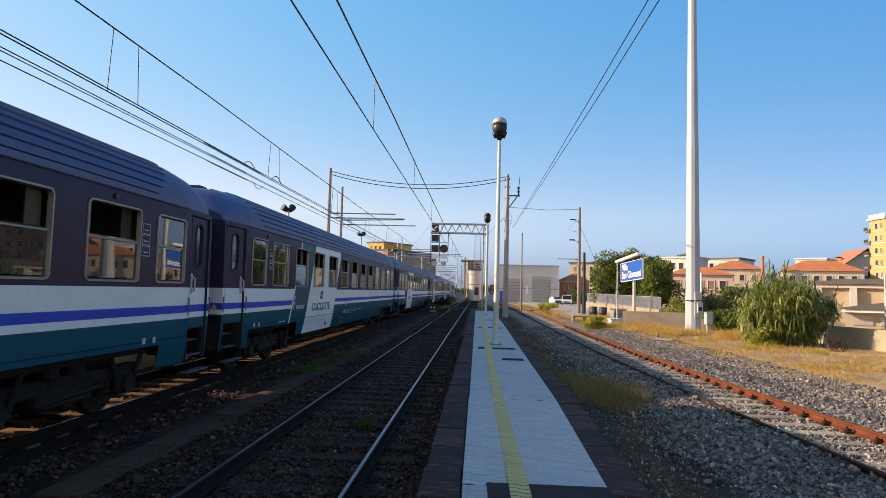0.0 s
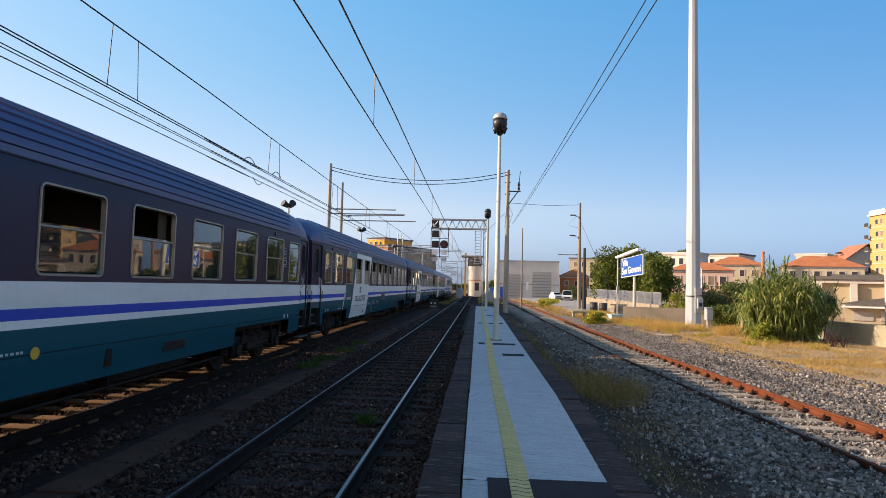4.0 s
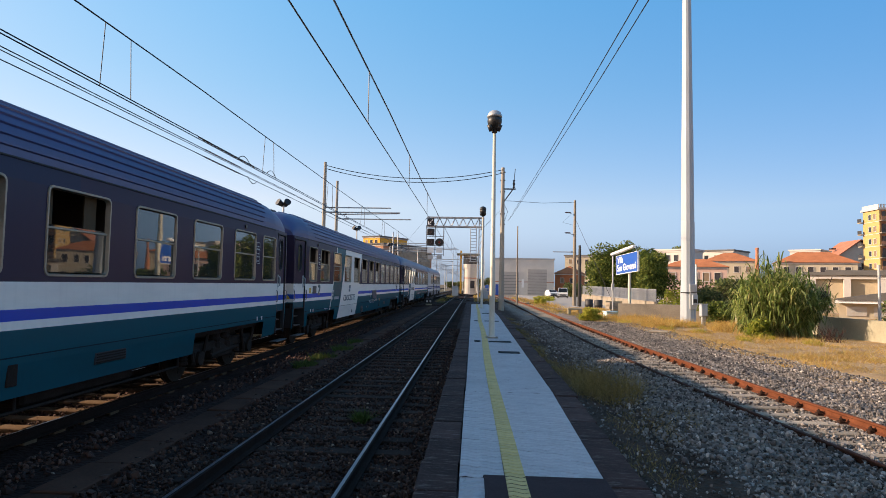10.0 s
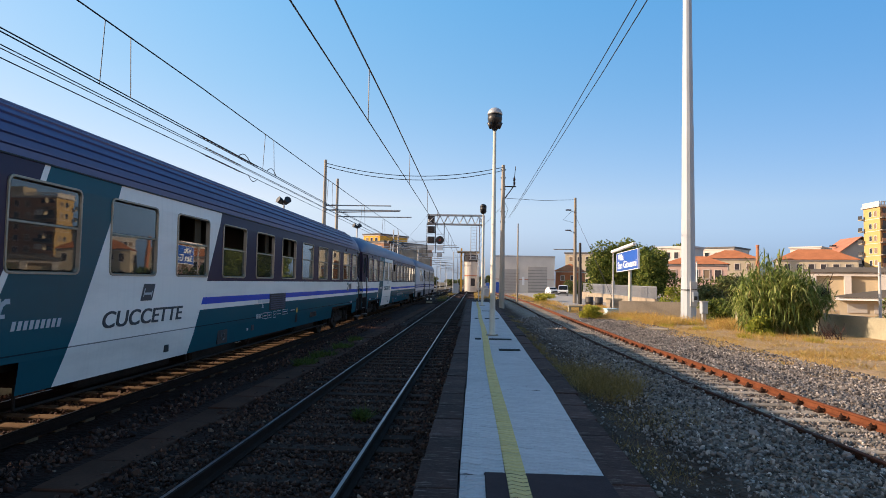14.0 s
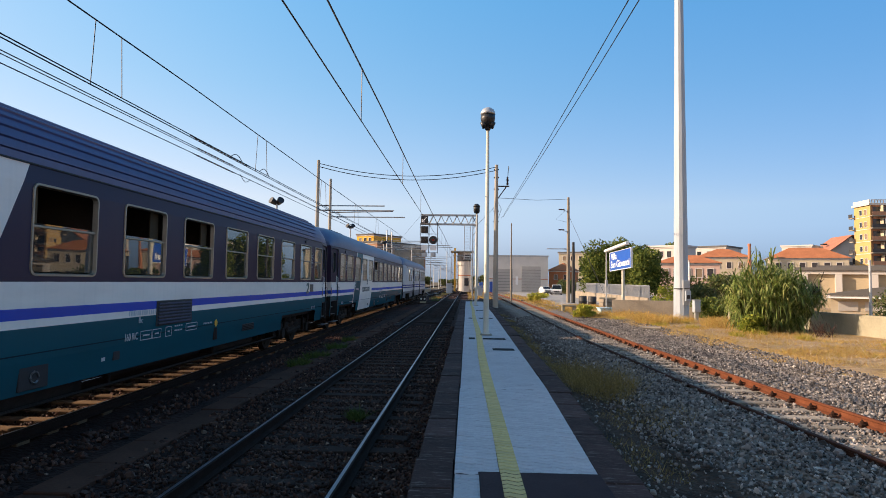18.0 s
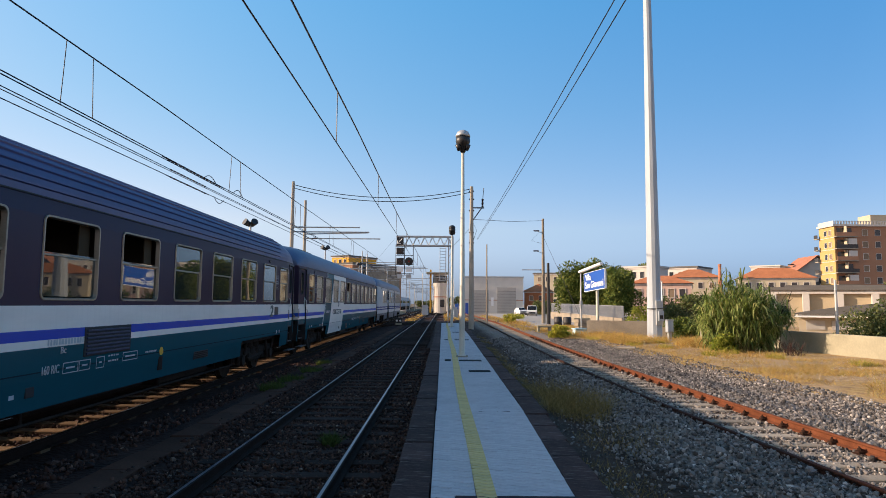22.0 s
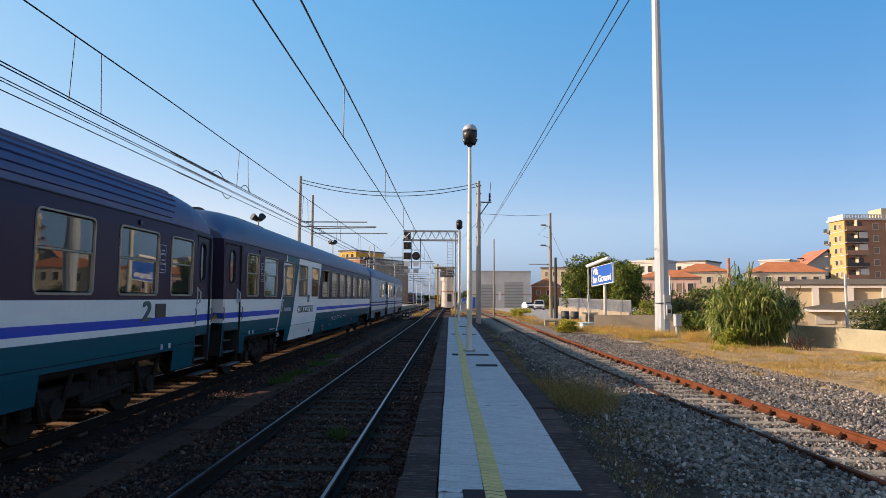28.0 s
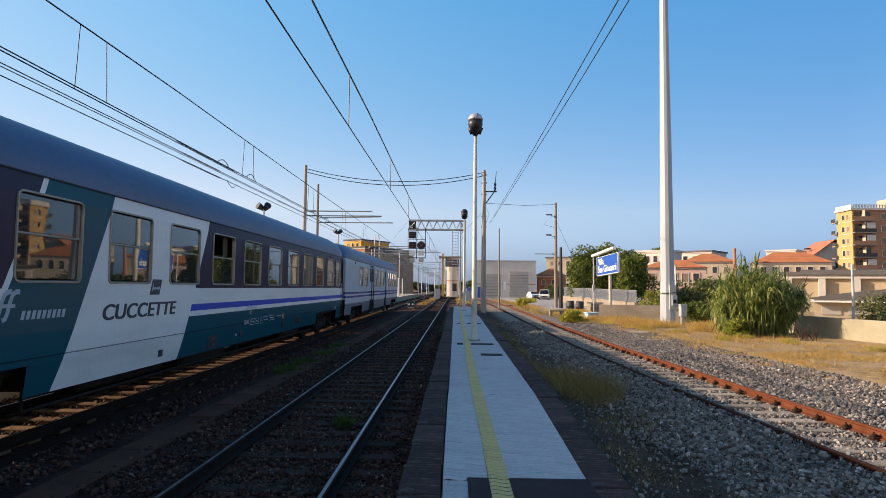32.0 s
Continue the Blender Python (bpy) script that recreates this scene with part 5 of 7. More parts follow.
# ---- lineside things ----
def lamp_post(x, y, base, h, group="floodlight posts", heads=2):
    lp = thing("lamp_post", "slender cream pole with dark round floodlights on top", "lamp post", (x, y, base), group=group)
    bm = bmesh.new()
    lathe(bm, (0, 0, 0), [(0.13, 0.0), (0.13, 0.05), (0.10, 0.08), (0.092, 1.2), (0.052, h - 0.75)], 12)
    part("pole", bm, M_CREAM_POLE, lp, smooth=True)
    part_box("base_plate", M_CONCRETE_DARK, lp, (-0.2, 0.2, -0.2, 0.2, 0.0, 0.03))
    bm = bmesh.new()
    lathe(bm, (0, 0, h - 0.8), [(0.06, 0.0), (0.10, 0.05), (0.10, 0.16), (0.20, 0.22), (0.25, 0.40), (0.24, 0.55)], 16)
    for s in (-1, 1):
        tube(bm, (s * 0.10, -0.02, h - 0.72), (s * 0.17, -0.10, h - 0.52), 0.085, 0.10, 10)
    part("lamp_housing", bm, M_BLACK, lp, "dark round lamp housing", smooth=True)
    bm = bmesh.new()
    lathe(bm, (0, 0, h - 0.25), [(0.255, 0.0), (0.25, 0.07), (0.20, 0.17), (0.11, 0.23), (0.02, 0.25)], 16)
    part("lamp_cap", bm, M_GALV if y < 30 else M_BLACK, lp, "domed cap", smooth=True)
    return lp


lamp_post(0.66, 20.7, PZ, 7.72)
lamp_post(0.70, 47.0, PZ, 7.80)
for x, y in ((-11.2, 35.4), (-11.2, 58.2), (-11.2, 82)):
    p = thing("twin_floodlight", "pair of dark floodlights on a pole over the far platform", "floodlight", (x, y, 0.48), group="twin floodlights")
    bm = bmesh.new()
    lathe(bm, (0, 0, 0), [(0.12, 0.0), (0.06, 6.55 if y > 50 else 5.93)], 8)
    part("pole", bm, M_GALV, p)
    for s in (-1, 1):
        bm = bmesh.new()
        tube(bm, (s * 0.05, 0.1, 6.60 - (0.62 if y < 50 else 0)), (s * 0.30, -0.17, 6.78 - (0.62 if y < 50 else 0)), 0.13, 0.21, 12)
        part("floodlight", bm, M_BLACK, p)

# tall octagonal floodlight mast
tm = thing("lighting_tower", "tall grey octagonal steel lighting mast on dry grass", "lighting mast", (12.58, 36.6, -0.1))
bm = bmesh.new()
lathe(bm, (0, 0, 0), [(0.56, 0.0), (0.56, 0.06), (0.44, 0.07), (0.425, 1.9), (0.395, 2.6), (0.385, 6.0), (0.375, 6.02), (0.335, 11.5), (0.325, 11.52), (0.26, 18.0), (0.20, 26.0)], 12)
part("shaft", bm, M_GREYPAINT, tm)
part_box("base_slab", M_CONCRETE, tm, (-1.15, 1.0, -0.9, 0.9, -0.12, 0.05), "square concrete base slab", 0.02)
part_box("hatch", M_GALV, tm, (-0.06, 0.34, -0.50, -0.36, 0.9, 2.35), "grey hatch", 0.02)
part_box("switch_box", M_GREYPAINT, tm, (0.06, 0.36, -0.60, -0.49, 1.15, 1.75), "", 0.015)
part_box("lock_plate", M_BLACK, tm, (0.12, 0.30, -0.62, -0.598, 1.28, 1.50))
bm = bmesh.new()
polytube(bm, [(-0.44, -0.10, 1.86), (-0.30, -0.38, 1.86), (0.0, -0.48, 1.87), (0.30, -0.55, 1.90), (0.52, -0.60, 1.98)], 0.028, 6)
part("strap", bm, M_DARKSTEEL, tm)
cb = thing("cable_cabinet", "small grey metal cabinet on a plinth beside the mast", "cabinet", (12.72, 34.6, -0.08))
part_box("plinth", M_GALV, cb, (-0.10, 0.10, -0.10, 0.10, 0.0, 0.62), "", 0.01)
part_box("case", M_GREYPAINT, cb, (-0.17, 0.17, -0.18, 0.18, 0.55, 1.20), "", 0.025)
part_box("lid", M_GALV, cb, (-0.19, 0.19, -0.20, 0.20, 1.20, 1.25), "", 0.01)
part_box("door", M_GREYPAINT, cb, (-0.14, 0.14, -0.195, -0.18, 0.60, 1.14), "", 0.004)

# station name board with its lamp arm
sg = thing("station_sign", "blue station name board with white lettering facing the tracks", "station sign", (10.48, 41.65, -0.1), -83.5)
bm = bmesh.new()
tube(bm, (0, 0, 0), (0, 0, 3.6), 0.11, 0.10, 10)
part("post", bm, M_CREAM_POLE, sg)
bd = part_box("board", M_BLUE, sg, (-1.95, 1.95, -0.05, 0.05, -0.62, 0.62), "", 0.01)
bd.location, bd.rotation_euler = (0, -0.17, 3.71), (0, radians(-2.6), 0)
for dims in ((-1.98, 1.98, -0.06, 0.06, 0.62, 0.645), (-1.98, 1.98, -0.06, 0.06, -0.66, -0.62), (-1.98, -1.95, -0.06, 0.06, -0.62, 0.62), (1.95, 1.98, -0.06, 0.06, -0.62, 0.62)):
    part_box("board_rim", M_WHITE, bd, dims)
south = Matrix(((1, 0, 0, 0), (0, 0, -1, 0), (0, 1, 0, 0), (0, 0, 0, 1)))
words("name_line", "San Giovanni", 0.66, M_WHITE, bd, Matrix.Translation((0.0, -0.056, -0.45)) @ south, "white lettering", bold=0.012)
words("name_line", "Villa", 0.62, M_WHITE, bd, Matrix.Translation((-1.12, -0.056, 0.10)) @ south, "white lettering", bold=0.012)
la = thing("sign_lamp", "slim lamp pole with a long flat head over the sign", "street lamp", (9.9, 44.0, -0.1), -82.5)
bm = bmesh.new()
tube(bm, (0, 0, 0), (0, 0, 4.45), 0.055, 0.045, 8)
part("pole", bm, M_GALV, la)
bm = bmesh.new()
v = box(bm, -0.15, 3.85, -0.13, 0.13, 0, 0.17, 0.03)
bmesh.ops.rotate(bm, verts=bm.verts, cent=(0, 0, 0), matrix=Matrix.Rotation(radians(-5.0), 3, "Y"))
bmesh.ops.translate(bm, verts=bm.verts, vec=(0, 0, 4.35))
part("lamp_head", bm, M_WHITE, la, "pale flat lamp head")
part_box("junction_box", M_GALV, la, (-0.09, 0.09, -0.08, 0.08, 1.9, 2.35))


def catenary_mast(x, y, h, arms, mat=None, r=0.15, name="catenary_mast", label="concrete catenary mast with steel cantilever arms", base=-0.2):
    m = thing(name, label, "mast", (x, y, base), group="overhead line masts")
    bm = bmesh.new()
    lathe(bm, (0, 0, 0), [(r * 1.25, 0.0), (r * 0.75, h)], 10)
    part("post", bm, mat or M_CONCRETE_POLE, m)
    for z, x1, dz in arms:
        bm = bmesh.new()
        tube(bm, (0, 0, z), (x1, 0, z + dz), 0.058, n=6)
        part("cantilever_arm", bm, M_GALV, m)
        bm = bmesh.new()
        run = math.hypot(x1, dz)
        prof = []
        for k in range(5):
            s0 = 0.014 * k * run
            prof += [(0.047, s0), (0.075, s0 + 0.002 * run), (0.075, s0 + 0.008 * run), (0.047, s0 + 0.010 * run)]
        lathe(bm, (0, 0, 0), prof, 8)
        turn = Vector((0, 0, 1)).rotation_difference(Vector((x1, 0, dz))).to_matrix()
        bmesh.ops.rotate(bm, verts=bm.verts, cent=(0, 0, 0), matrix=turn)
        bmesh.ops.translate(bm, verts=bm.verts, vec=(x1 * 0.10, 0, z + dz * 0.10))
        part("insulator", bm, M_INSUL, m)
    return m


# masts that carry the cross-feeders, both sides
catenary_mast(-12.9, 52.0, 12.55, ((8.6, 5.8, 0.0), (8.2, 6.6, 0.0)), r=0.17)
catenary_mast(-12.6, 55.5, 11.5, ((8.4, 5.8, 0.15), (8.0, 6.9, 0.0)), r=0.15)
mr = catenary_mast(2.45, 52.5, 12.3, (), r=0.19, label="tall concrete mast with insulated switch arm beside the siding")
bm = bmesh.new()
tube(bm, (0, 0, 9.2), (0.85, 0, 10.4), 0.05, n=6)
tube(bm, (0.05, 0, 10.45), (1.1, 0, 10.45), 0.06, n=6)
tube(bm, (0.9, 0, 10.4), (1.05, 0, 12.2), 0.03, n=6)
part("switch_arm", bm, M_DARKSTEEL, mr)
bm = bmesh.new()
lathe(bm, (0.95, 0, 10.55), [(r, z + 0.12 * k) for k in range(6) for r, z in ((0.06, 0), (0.13, 0.03), (0.06, 0.09))], 8)
part("insulator", bm, M_INSUL, mr)
for z in (11.9, 11.2, 10.2, 8.3, 7.4):
    bm = bmesh.new()
    tube(bm, (-0.22, 0, z), (0.22, 0, z), 0.06, n=6)
    part("clamp", bm, M_DARKSTEEL, mr)
for x, y in ((-11.6, 88), (-11.4, 92), (-11.6, 128), (-11.6, 168), (-11.6, 215), (-11.6, 270)):
    catenary_mast(x, y, 9.6, ((8.0, 5.1, 0.0), (6.9, 5.0, 0.2), (7.4, 9.2, 0.0), (7.1, -3.75, 0.0)), M_GALV, 0.10, label="slim steel catenary mast with cantilever arms")
for x, y in ((0.9, 100), (1.2, 175), (1.3, 220), (1.3, 275), (-3.9, 240), (-3.9, 300)):
    catenary_mast(x, y, 8.6, ((7.2, -2.9, 0.0), (6.3, -2.7, 0.2)), M_GALV, 0.09, label="slim steel catenary mast with cantilever arms")
for x, y, arm in ((-4.1, 125, -2.4), (-4.1, 160, 2.1), (-8.9, 150, 2.4), (-8.9, 195, 2.4), (2.7, 150, -4.7), (2.7, 200, -4.7), (-17.8, 70, 2.6), (-17.8, 115, 2.6), (-17.8, 160, 2.6), (-17.8, 215, 2.6)):
    catenary_mast(x, y, 8.4, ((6.9, arm, 0.0), (6.0, arm, 0.25)), M_GALV, 0.085, label="slim steel catenary mast with cantilever arms")
for x, y, w, h in ((-3.2, 112, 1.1, 1.9), (2.1, 104, 0.8, 1.6), (1.9, 88, 0.7, 1.3)):
    rc = thing("relay_cabinet", "pale grey relay cabinet beside the tracks", "cabinet", (x, y, -0.22), group="relay cabinets")
    part_box("plinth", M_CONCRETE, rc, (-w / 2 - 0.08, w / 2 + 0.08, -0.38, 0.38, 0.0, 0.2))
    part_box("case", M_GREYPAINT, rc, (-w / 2, w / 2, -0.3, 0.3, 0.2, h), "", 0.02)
    part_box("roof", M_GALV, rc, (-w / 2 - 0.06, w / 2 + 0.06, -0.36, 0.36, h, h + 0.07), "", 0.02)
    for s in (-1, 1):
        part_box("door", M_GREYPAINT, rc, (s * w / 4 - w / 4 + 0.04, s * w / 4 + w / 4 - 0.04, -0.325, -0.30, 0.3, h - 0.1), "", 0.005)
catenary_mast(4.45, 62, 8.2, (), M_WOODPOLE, 0.075, "utility_pole", "plain weathered pole beside the siding")
wp = catenary_mast(10.9, 66.5, 11.5, ((5.9, -2.3, 0.0),), M_WOODPOLE, 0.17, "utility_pole", "weathered pole with insulators and stay wire in the yard")
for z, k in ((10.2, -1.5), (8.0, -1.6)):
    bm = bmesh.new()
    tube(bm, (0, 0, z - 0.3), (k * 0.5, 0, z), 0.03, n=6)
    part("bracket", bm, M_GALV, wp)
    for q in range(5):
        bm = bmesh.new()
        lathe(bm, (k * 0.35 - 0.10 * q, 0, z - 0.1), [(0.05, 0), (0.16, 0.06), (0.05, 0.14)], 8)
        part("insulator", bm, M_INSUL, wp)
catenary_mast(11.1, 64.5, 6.5, (), M_BLACK, 0.17, "steel_column", "black steel column beside the weathered pole")

# signal gantry over the near track
sgn = thing("signal_gantry", "grey lattice bracket with colour-light signals over the track", "signal gantry", (0.95, 74.0, -0.2))
bm = bmesh.new()
for x in (-0.28, 0.28):
    for y in (-0.28, 0.28):
        box(bm, x - 0.05, x + 0.05, y - 0.05, y + 0.05, 0, 10.2)
for k in range(12):
    z = 0.4 + 0.82 * k
    for y in (-0.28, 0.28):
        tube(bm, (-0.28, y, z), (0.28, y, z + 0.82), 0.025, n=4)
    for x in (-0.28, 0.28):
        tube(bm, (x, -0.28, z), (x, 0.28, z + 0.82), 0.025, n=4)
part("lattice_column", bm, M_GALV, sgn)
bm = bmesh.new()
for z in (9.15, 10.25):
    for y in (-0.35, 0.35):
        box(bm, -6.6, 0.3, y - 0.07, y + 0.07, z - 0.08, z + 0.08)
for k in range(7):
    for y in (-0.35, 0.35):
        tube(bm, (-6.5 + 0.95 * k, y, 9.2), (-6.5 + 0.95 * (k + 0.5), y, 10.2), 0.035, n=4)
        tube(bm, (-6.5 + 0.95 * (k + 0.5), y, 10.2), (-6.5 + 0.95 * (k + 1), y, 9.2), 0.035, n=4)
box(bm, -6.6, 0.3, -0.35, 0.35, 9.06, 9.10)
part("truss_arm", bm, M_GALV, sgn)
part_box("arrow_plate", M_BLACK, sgn, (-6.55, -5.7, -0.50, -0.44, 9.2, 10.1))
bm = bmesh.new()
tube(bm, (-6.4, -0.52, 9.35), (-5.85, -0.52, 9.95), 0.05, n=6)
tube(bm, (-6.4, -0.52, 9.35), (-6.4, -0.52, 9.7), 0.05, n=6)
tube(bm, (-6.4, -0.52, 9.35), (-6.05, -0.52, 9.35), 0.05, n=6)
part("arrow", bm, M_WHITE, sgn)
for k, x in enumerate((-6.1, -5.03)):
    bm = bmesh.new()
    for a in (-0.52, 0.52):
        box(bm, a - 0.03, a + 0.03, -0.03, 0.03, 5.4, 9.05)
    for z in (5.5, 6.6, 7.7, 8.8):
        box(bm, -0.52, 0.52, -0.03, 0.03, z, z + 0.06)
    hg = part("signal_head", bm, M_DARKSTEEL, sgn, "black colour-light signal in a grey hanging frame")
    hg.location = (x, -0.4, 0.2)
    for z in ((7.0, 8.25) if k == 0 else (7.0,)):
        bm = bmesh.new()
        if k == 0:
            box(bm, -0.45, 0.45, -0.12, 0.05, z - 0.42, z + 0.42, 0.05)
        else:
            tube(bm, (0, 0.02, z), (0, -0.12, z), 0.50, n=18)
        part("target_board", bm, M_BLACK, hg)
        bm = bmesh.new()
        tube(bm, (0, -0.11, z), (0, -0.32, z), 0.17, 0.15, 12, False)
        part("hood", bm, M_BLACK, hg)
        bm = bmesh.new()
        tube(bm, (0, -0.10, z), (0, -0.15, z), 0.13, n=12)
        part("lens", bm, M_LENS_RED if k else M_GLASS_DARK, hg)
    part_box("number_plate_bars", M_WHITE, hg, (-0.38, 0.38, -0.06, -0.03, 5.75, 6.35))
    part_box("junction_box", M_GALV, hg, (-0.3, 0.3, -0.2, 0.2, 5.0, 5.45))
bm = bmesh.new()
for a in (-0.35, 0.35):
    tube(bm, (-0.95 + a, -0.6, 5.0), (-0.95 + a, -0.6, 9.1), 0.04, n=5)
for k in range(11):
    tube(bm, (-1.30, -0.6, 5.2 + 0.36 * k), (-0.60, -0.6, 5.2 + 0.36 * k), 0.025, n=5)
part("ladder", bm, M_GALV, sgn)
part_box("service_platform", M_GALV, sgn, (-1.45, -0.2, -0.9, 0.2, 4.9, 5.0))


# ---- overhead wires ----
def wire_run(name, label, runs, r=0.011):
    w = thing(name, label, "overhead wire", kind="", group="overhead wires")
    for nm, pts, rr in runs:
        bm = bmesh.new()
        polytube(bm, pts, rr, 4)
        part(nm, bm, M_WIRE, w)
    return w


def overhead(xc, supports, z_msg, z_con, sag, twin, label, droppers=5.0, first=0.0, r=0.012):
    runs = []
    for n_, dx in enumerate(twin):
        runs.append(("contact_wire", [(xc + dx, y, z_con) for y in supports], r))
        if n_:
            continue
        msg = []
        for a, b in zip(supports, supports[1:]):
            n = 10
            for k in range(n):
                q = k / n
                msg.append((xc, a + (b - a) * q, z_msg - sag * 4 * q * (1 - q)))
        runs.append(("messenger_wire", msg, r * 1.35))
    y = first
    while y < supports[-1] - 1:
        for k, dx in enumerate(twin):
            yy = y + 0.8 * k
            a = max(s for s in supports if s <= yy)
            b = min(s for s in supports if s > yy)
            q = (yy - a) / (b - a)
            runs.append(("dropper", [(xc + dx, yy, z_con), (xc, yy, z_msg - sag * 4 * q * (1 - q))], r * 0.75))
        y += droppers
    return wire_run("overhead_line", label, runs)


overhead(TRACK_TRAIN, [-30, 14, 52, 90, 130, 170, 215, 270, 330], 6.47, 5.31, 0.06, (-0.05, 0.05), "contact and messenger wires over the train's track", 8.3, 10.2)
overhead(TRACK_NEAR, [-30, 14, 52, 100, 175, 220, 275, 330], 5.95, 4.95, 0.10, (0.0,), "contact and messenger wires over the platform track", 7.4, 11.2)
overhead(FAR_TRACK, [-30, 14, 52, 88, 128, 168, 215, 270, 330], 6.9, 5.4, 0.5, (0.0,), "contact and messenger wires over the far track", 8.0, 6.0)
wire_run("feeder_line", "pair of feeder wires strung high beside the siding", [("wire", [(3.5, -30, 8.2), (3.5, 30, 8.25), (3.5, 63, 8.6)], 0.014), ("wire", [(3.68, -30, 8.15), (3.68, 18, 8.15), (3.6, 62, 8.6)], 0.014)])
runs = []
for k in (0.0, 0.28):
    pts = []
    for i in range(17):
        q = i / 16
        pts.append((-12.9 + 15.3 * q, 52.2, 12.1 - 0.25 * q - k - (0.94 + 0.2 * k) * 4 * q * (1 - q)))
    runs.append(("cross_feeder", pts, 0.030))
wire_run("cross_feeders", "thick cross-feeder cables slung between two masts", runs)
wire_run("yard_wires", "thin wires from mast to yard pole", [("wire", [(2.5, 52.5, 9.25), (6.7, 59.5, 10.02), (10.9, 66.5, 11.1)], 0.018), ("wire", [(2.5, 52.5, 9.1), (2.9, 52.6, 8.3), (2.6, 52.5, 7.4)], 0.015),
          ("stay_wire", [(10.9, 66.5, 9.4), (12.6, 55.0, 0.2)], 0.018), ("wire", [(10.6, 66.5, 9.9), (9.6, 66.5, 8.9), (10.7, 66.5, 8.6)], 0.015)])
wire_run("signal_cables", "cables along the gantry and masts", [("cable", [(0.9, 74, 8.6), (2.45, 52.5, 8.6)], 0.02), ("cable", [(-5.5, 74, 10.2), (-10, 90, 8.0)], 0.012)])
iw = thing("section_insulators", "strings of brown insulators in the wires over the train", "insulator", group="overhead wires")
for x, z, y0 in ((-6.58, 5.36, 14.4), (-6.38, 5.26, 14.8), (-7.5, 5.59, 16.6), (-7.5, 5.38, 16.6)):
    bm = bmesh.new()
    for k in range(12):
        tube(bm, (x, y0 + 0.22 * k, z), (x, y0 + 0.22 * k + 0.07, z), 0.025, n=6)
    polytube(bm, [(x, y0 - 0.3, z), (x, y0 + 2.8, z)], 0.012, 4)
    part("insulator_string", bm, M_INSUL, iw)
for x, y, z, dz in ((-6.45, 18.6, 5.31, 0.16), (-7.5, 19.8, 5.42, -0.17), (-6.5, 16.4, 5.33, 0.14)):
    bm = bmesh.new()
    polytube(bm, [(x, y + 0.9 * q, z + dz * math.sin(math.pi * q)) for q in (0, 0.15, 0.3, 0.5, 0.7, 0.85, 1.0)], 0.011, 5)
    part("jumper_loop", bm, M_WIRE, iw)
wire_run("return_wires", "parallel feeder wires beyond the train", [("wire", [(-7.5, -20, 5.59), (-7.5, 60, 5.59), (-9.5, 120, 7)], 0.011), ("wire", [(-7.5, -20, 5.36), (-7.5, 60, 5.42), (-9.7, 120, 6.8)], 0.011), ("wire", [(-9.1, -20, 6.25), (-9.1, 90, 6.4), (-10.5, 170, 7.5)], 0.012)])


# ---- buildings ----
def windows_on(parent, x0, x1, y, z0, z1, cols, rows, w, h, sill=True, shutter=None, axis_x=True, skip=()):
    """Rows of recessed-looking windows on a wall that faces -y (or -x), each a part with frame and pane."""
    for i in range(cols):
        for j in range(rows):
            if (i, j) in skip:
                continue
            c = x0 + (x1 - x0) * (i + 0.5) / cols
            z = z0 + (z1 - z0) * (j + 0.5) / rows
            bm = bmesh.new()
            f = 0.09
            for a in ((c - w / 2 - f, c - w / 2, z - h / 2, z + h / 2), (c + w / 2, c + w / 2 + f, z - h / 2, z + h / 2), (c - w / 2 - f, c + w / 2 + f, z + h / 2, z + h / 2 + f), (c - w / 2 - f - 0.05, c + w / 2 + f + 0.05, z - h / 2 - f, z - h / 2)):
                if axis_x:
                    box(bm, a[0], a[1], y - 0.09, y + 0.02, a[2], a[3])
                else:
                    box(bm, y - 0.09, y + 0.02, a[0], a[1], a[2], a[3])
            wd = part("window", bm, M_WHITE_WALL, parent)
            bm = bmesh.new()
            if axis_x:
                box(bm, c - w / 2, c + w / 2, y - 0.03, y + 0.02, z - h / 2, z + h / 2)
            else:
                box(bm, y - 0.03, y + 0.02, c - w / 2, c + w / 2, z - h / 2, z + h / 2)
            part("pane", bm, shutter if shutter and (i * 7 + j * 3) % 3 == 0 else M_GLASS_DARK, wd)


def turn_about(ob, x, y, deg):
    """Turns a building about one of its corners."""
    ob.matrix_world = Matrix.Translation((x, y, 0)) @ Matrix.Rotation(radians(deg), 4, "Z") @ Matrix.Translation((-x, -y, 0))


def hip_roof(bm, x0, x1, y0, y1, z, h, over=0.4):
    x0, x1, y0, y1 = x0 - over, x1 + over, y0 - over, y1 + over
    d = min(x1 - x0, y1 - y0) / 2
    if x1 - x0 >= y1 - y0:
        r = [(x0 + d, (y0 + y1) / 2, z + h), (x1 - d, (y0 + y1) / 2, z + h)]
    else:
        r = [((x0 + x1) / 2, y0 + d, z + h), ((x0 + x1) / 2, y1 - d, z + h)]
    c = [bm.verts.new(p) for p in ((x0, y0, z), (x1, y0, z), (x1, y1, z), (x0, y1, z))]
    t = [bm.verts.new(p) for p in r]
    if x1 - x0 >= y1 - y0:
        fs = ((c[0], c[1], t[1], t[0]), (c[1], c[2], t[1]), (c[2], c[3], t[0], t[1]), (c[3], c[0], t[0]))
    else:
        fs = ((c[0], c[1], t[0]), (c[1], c[2], t[1], t[0]), (c[2], c[3], t[1]), (c[3], c[0], t[0], t[1]))
    for f in fs:
        bm.faces.new(f)
    bm.faces.new(c)


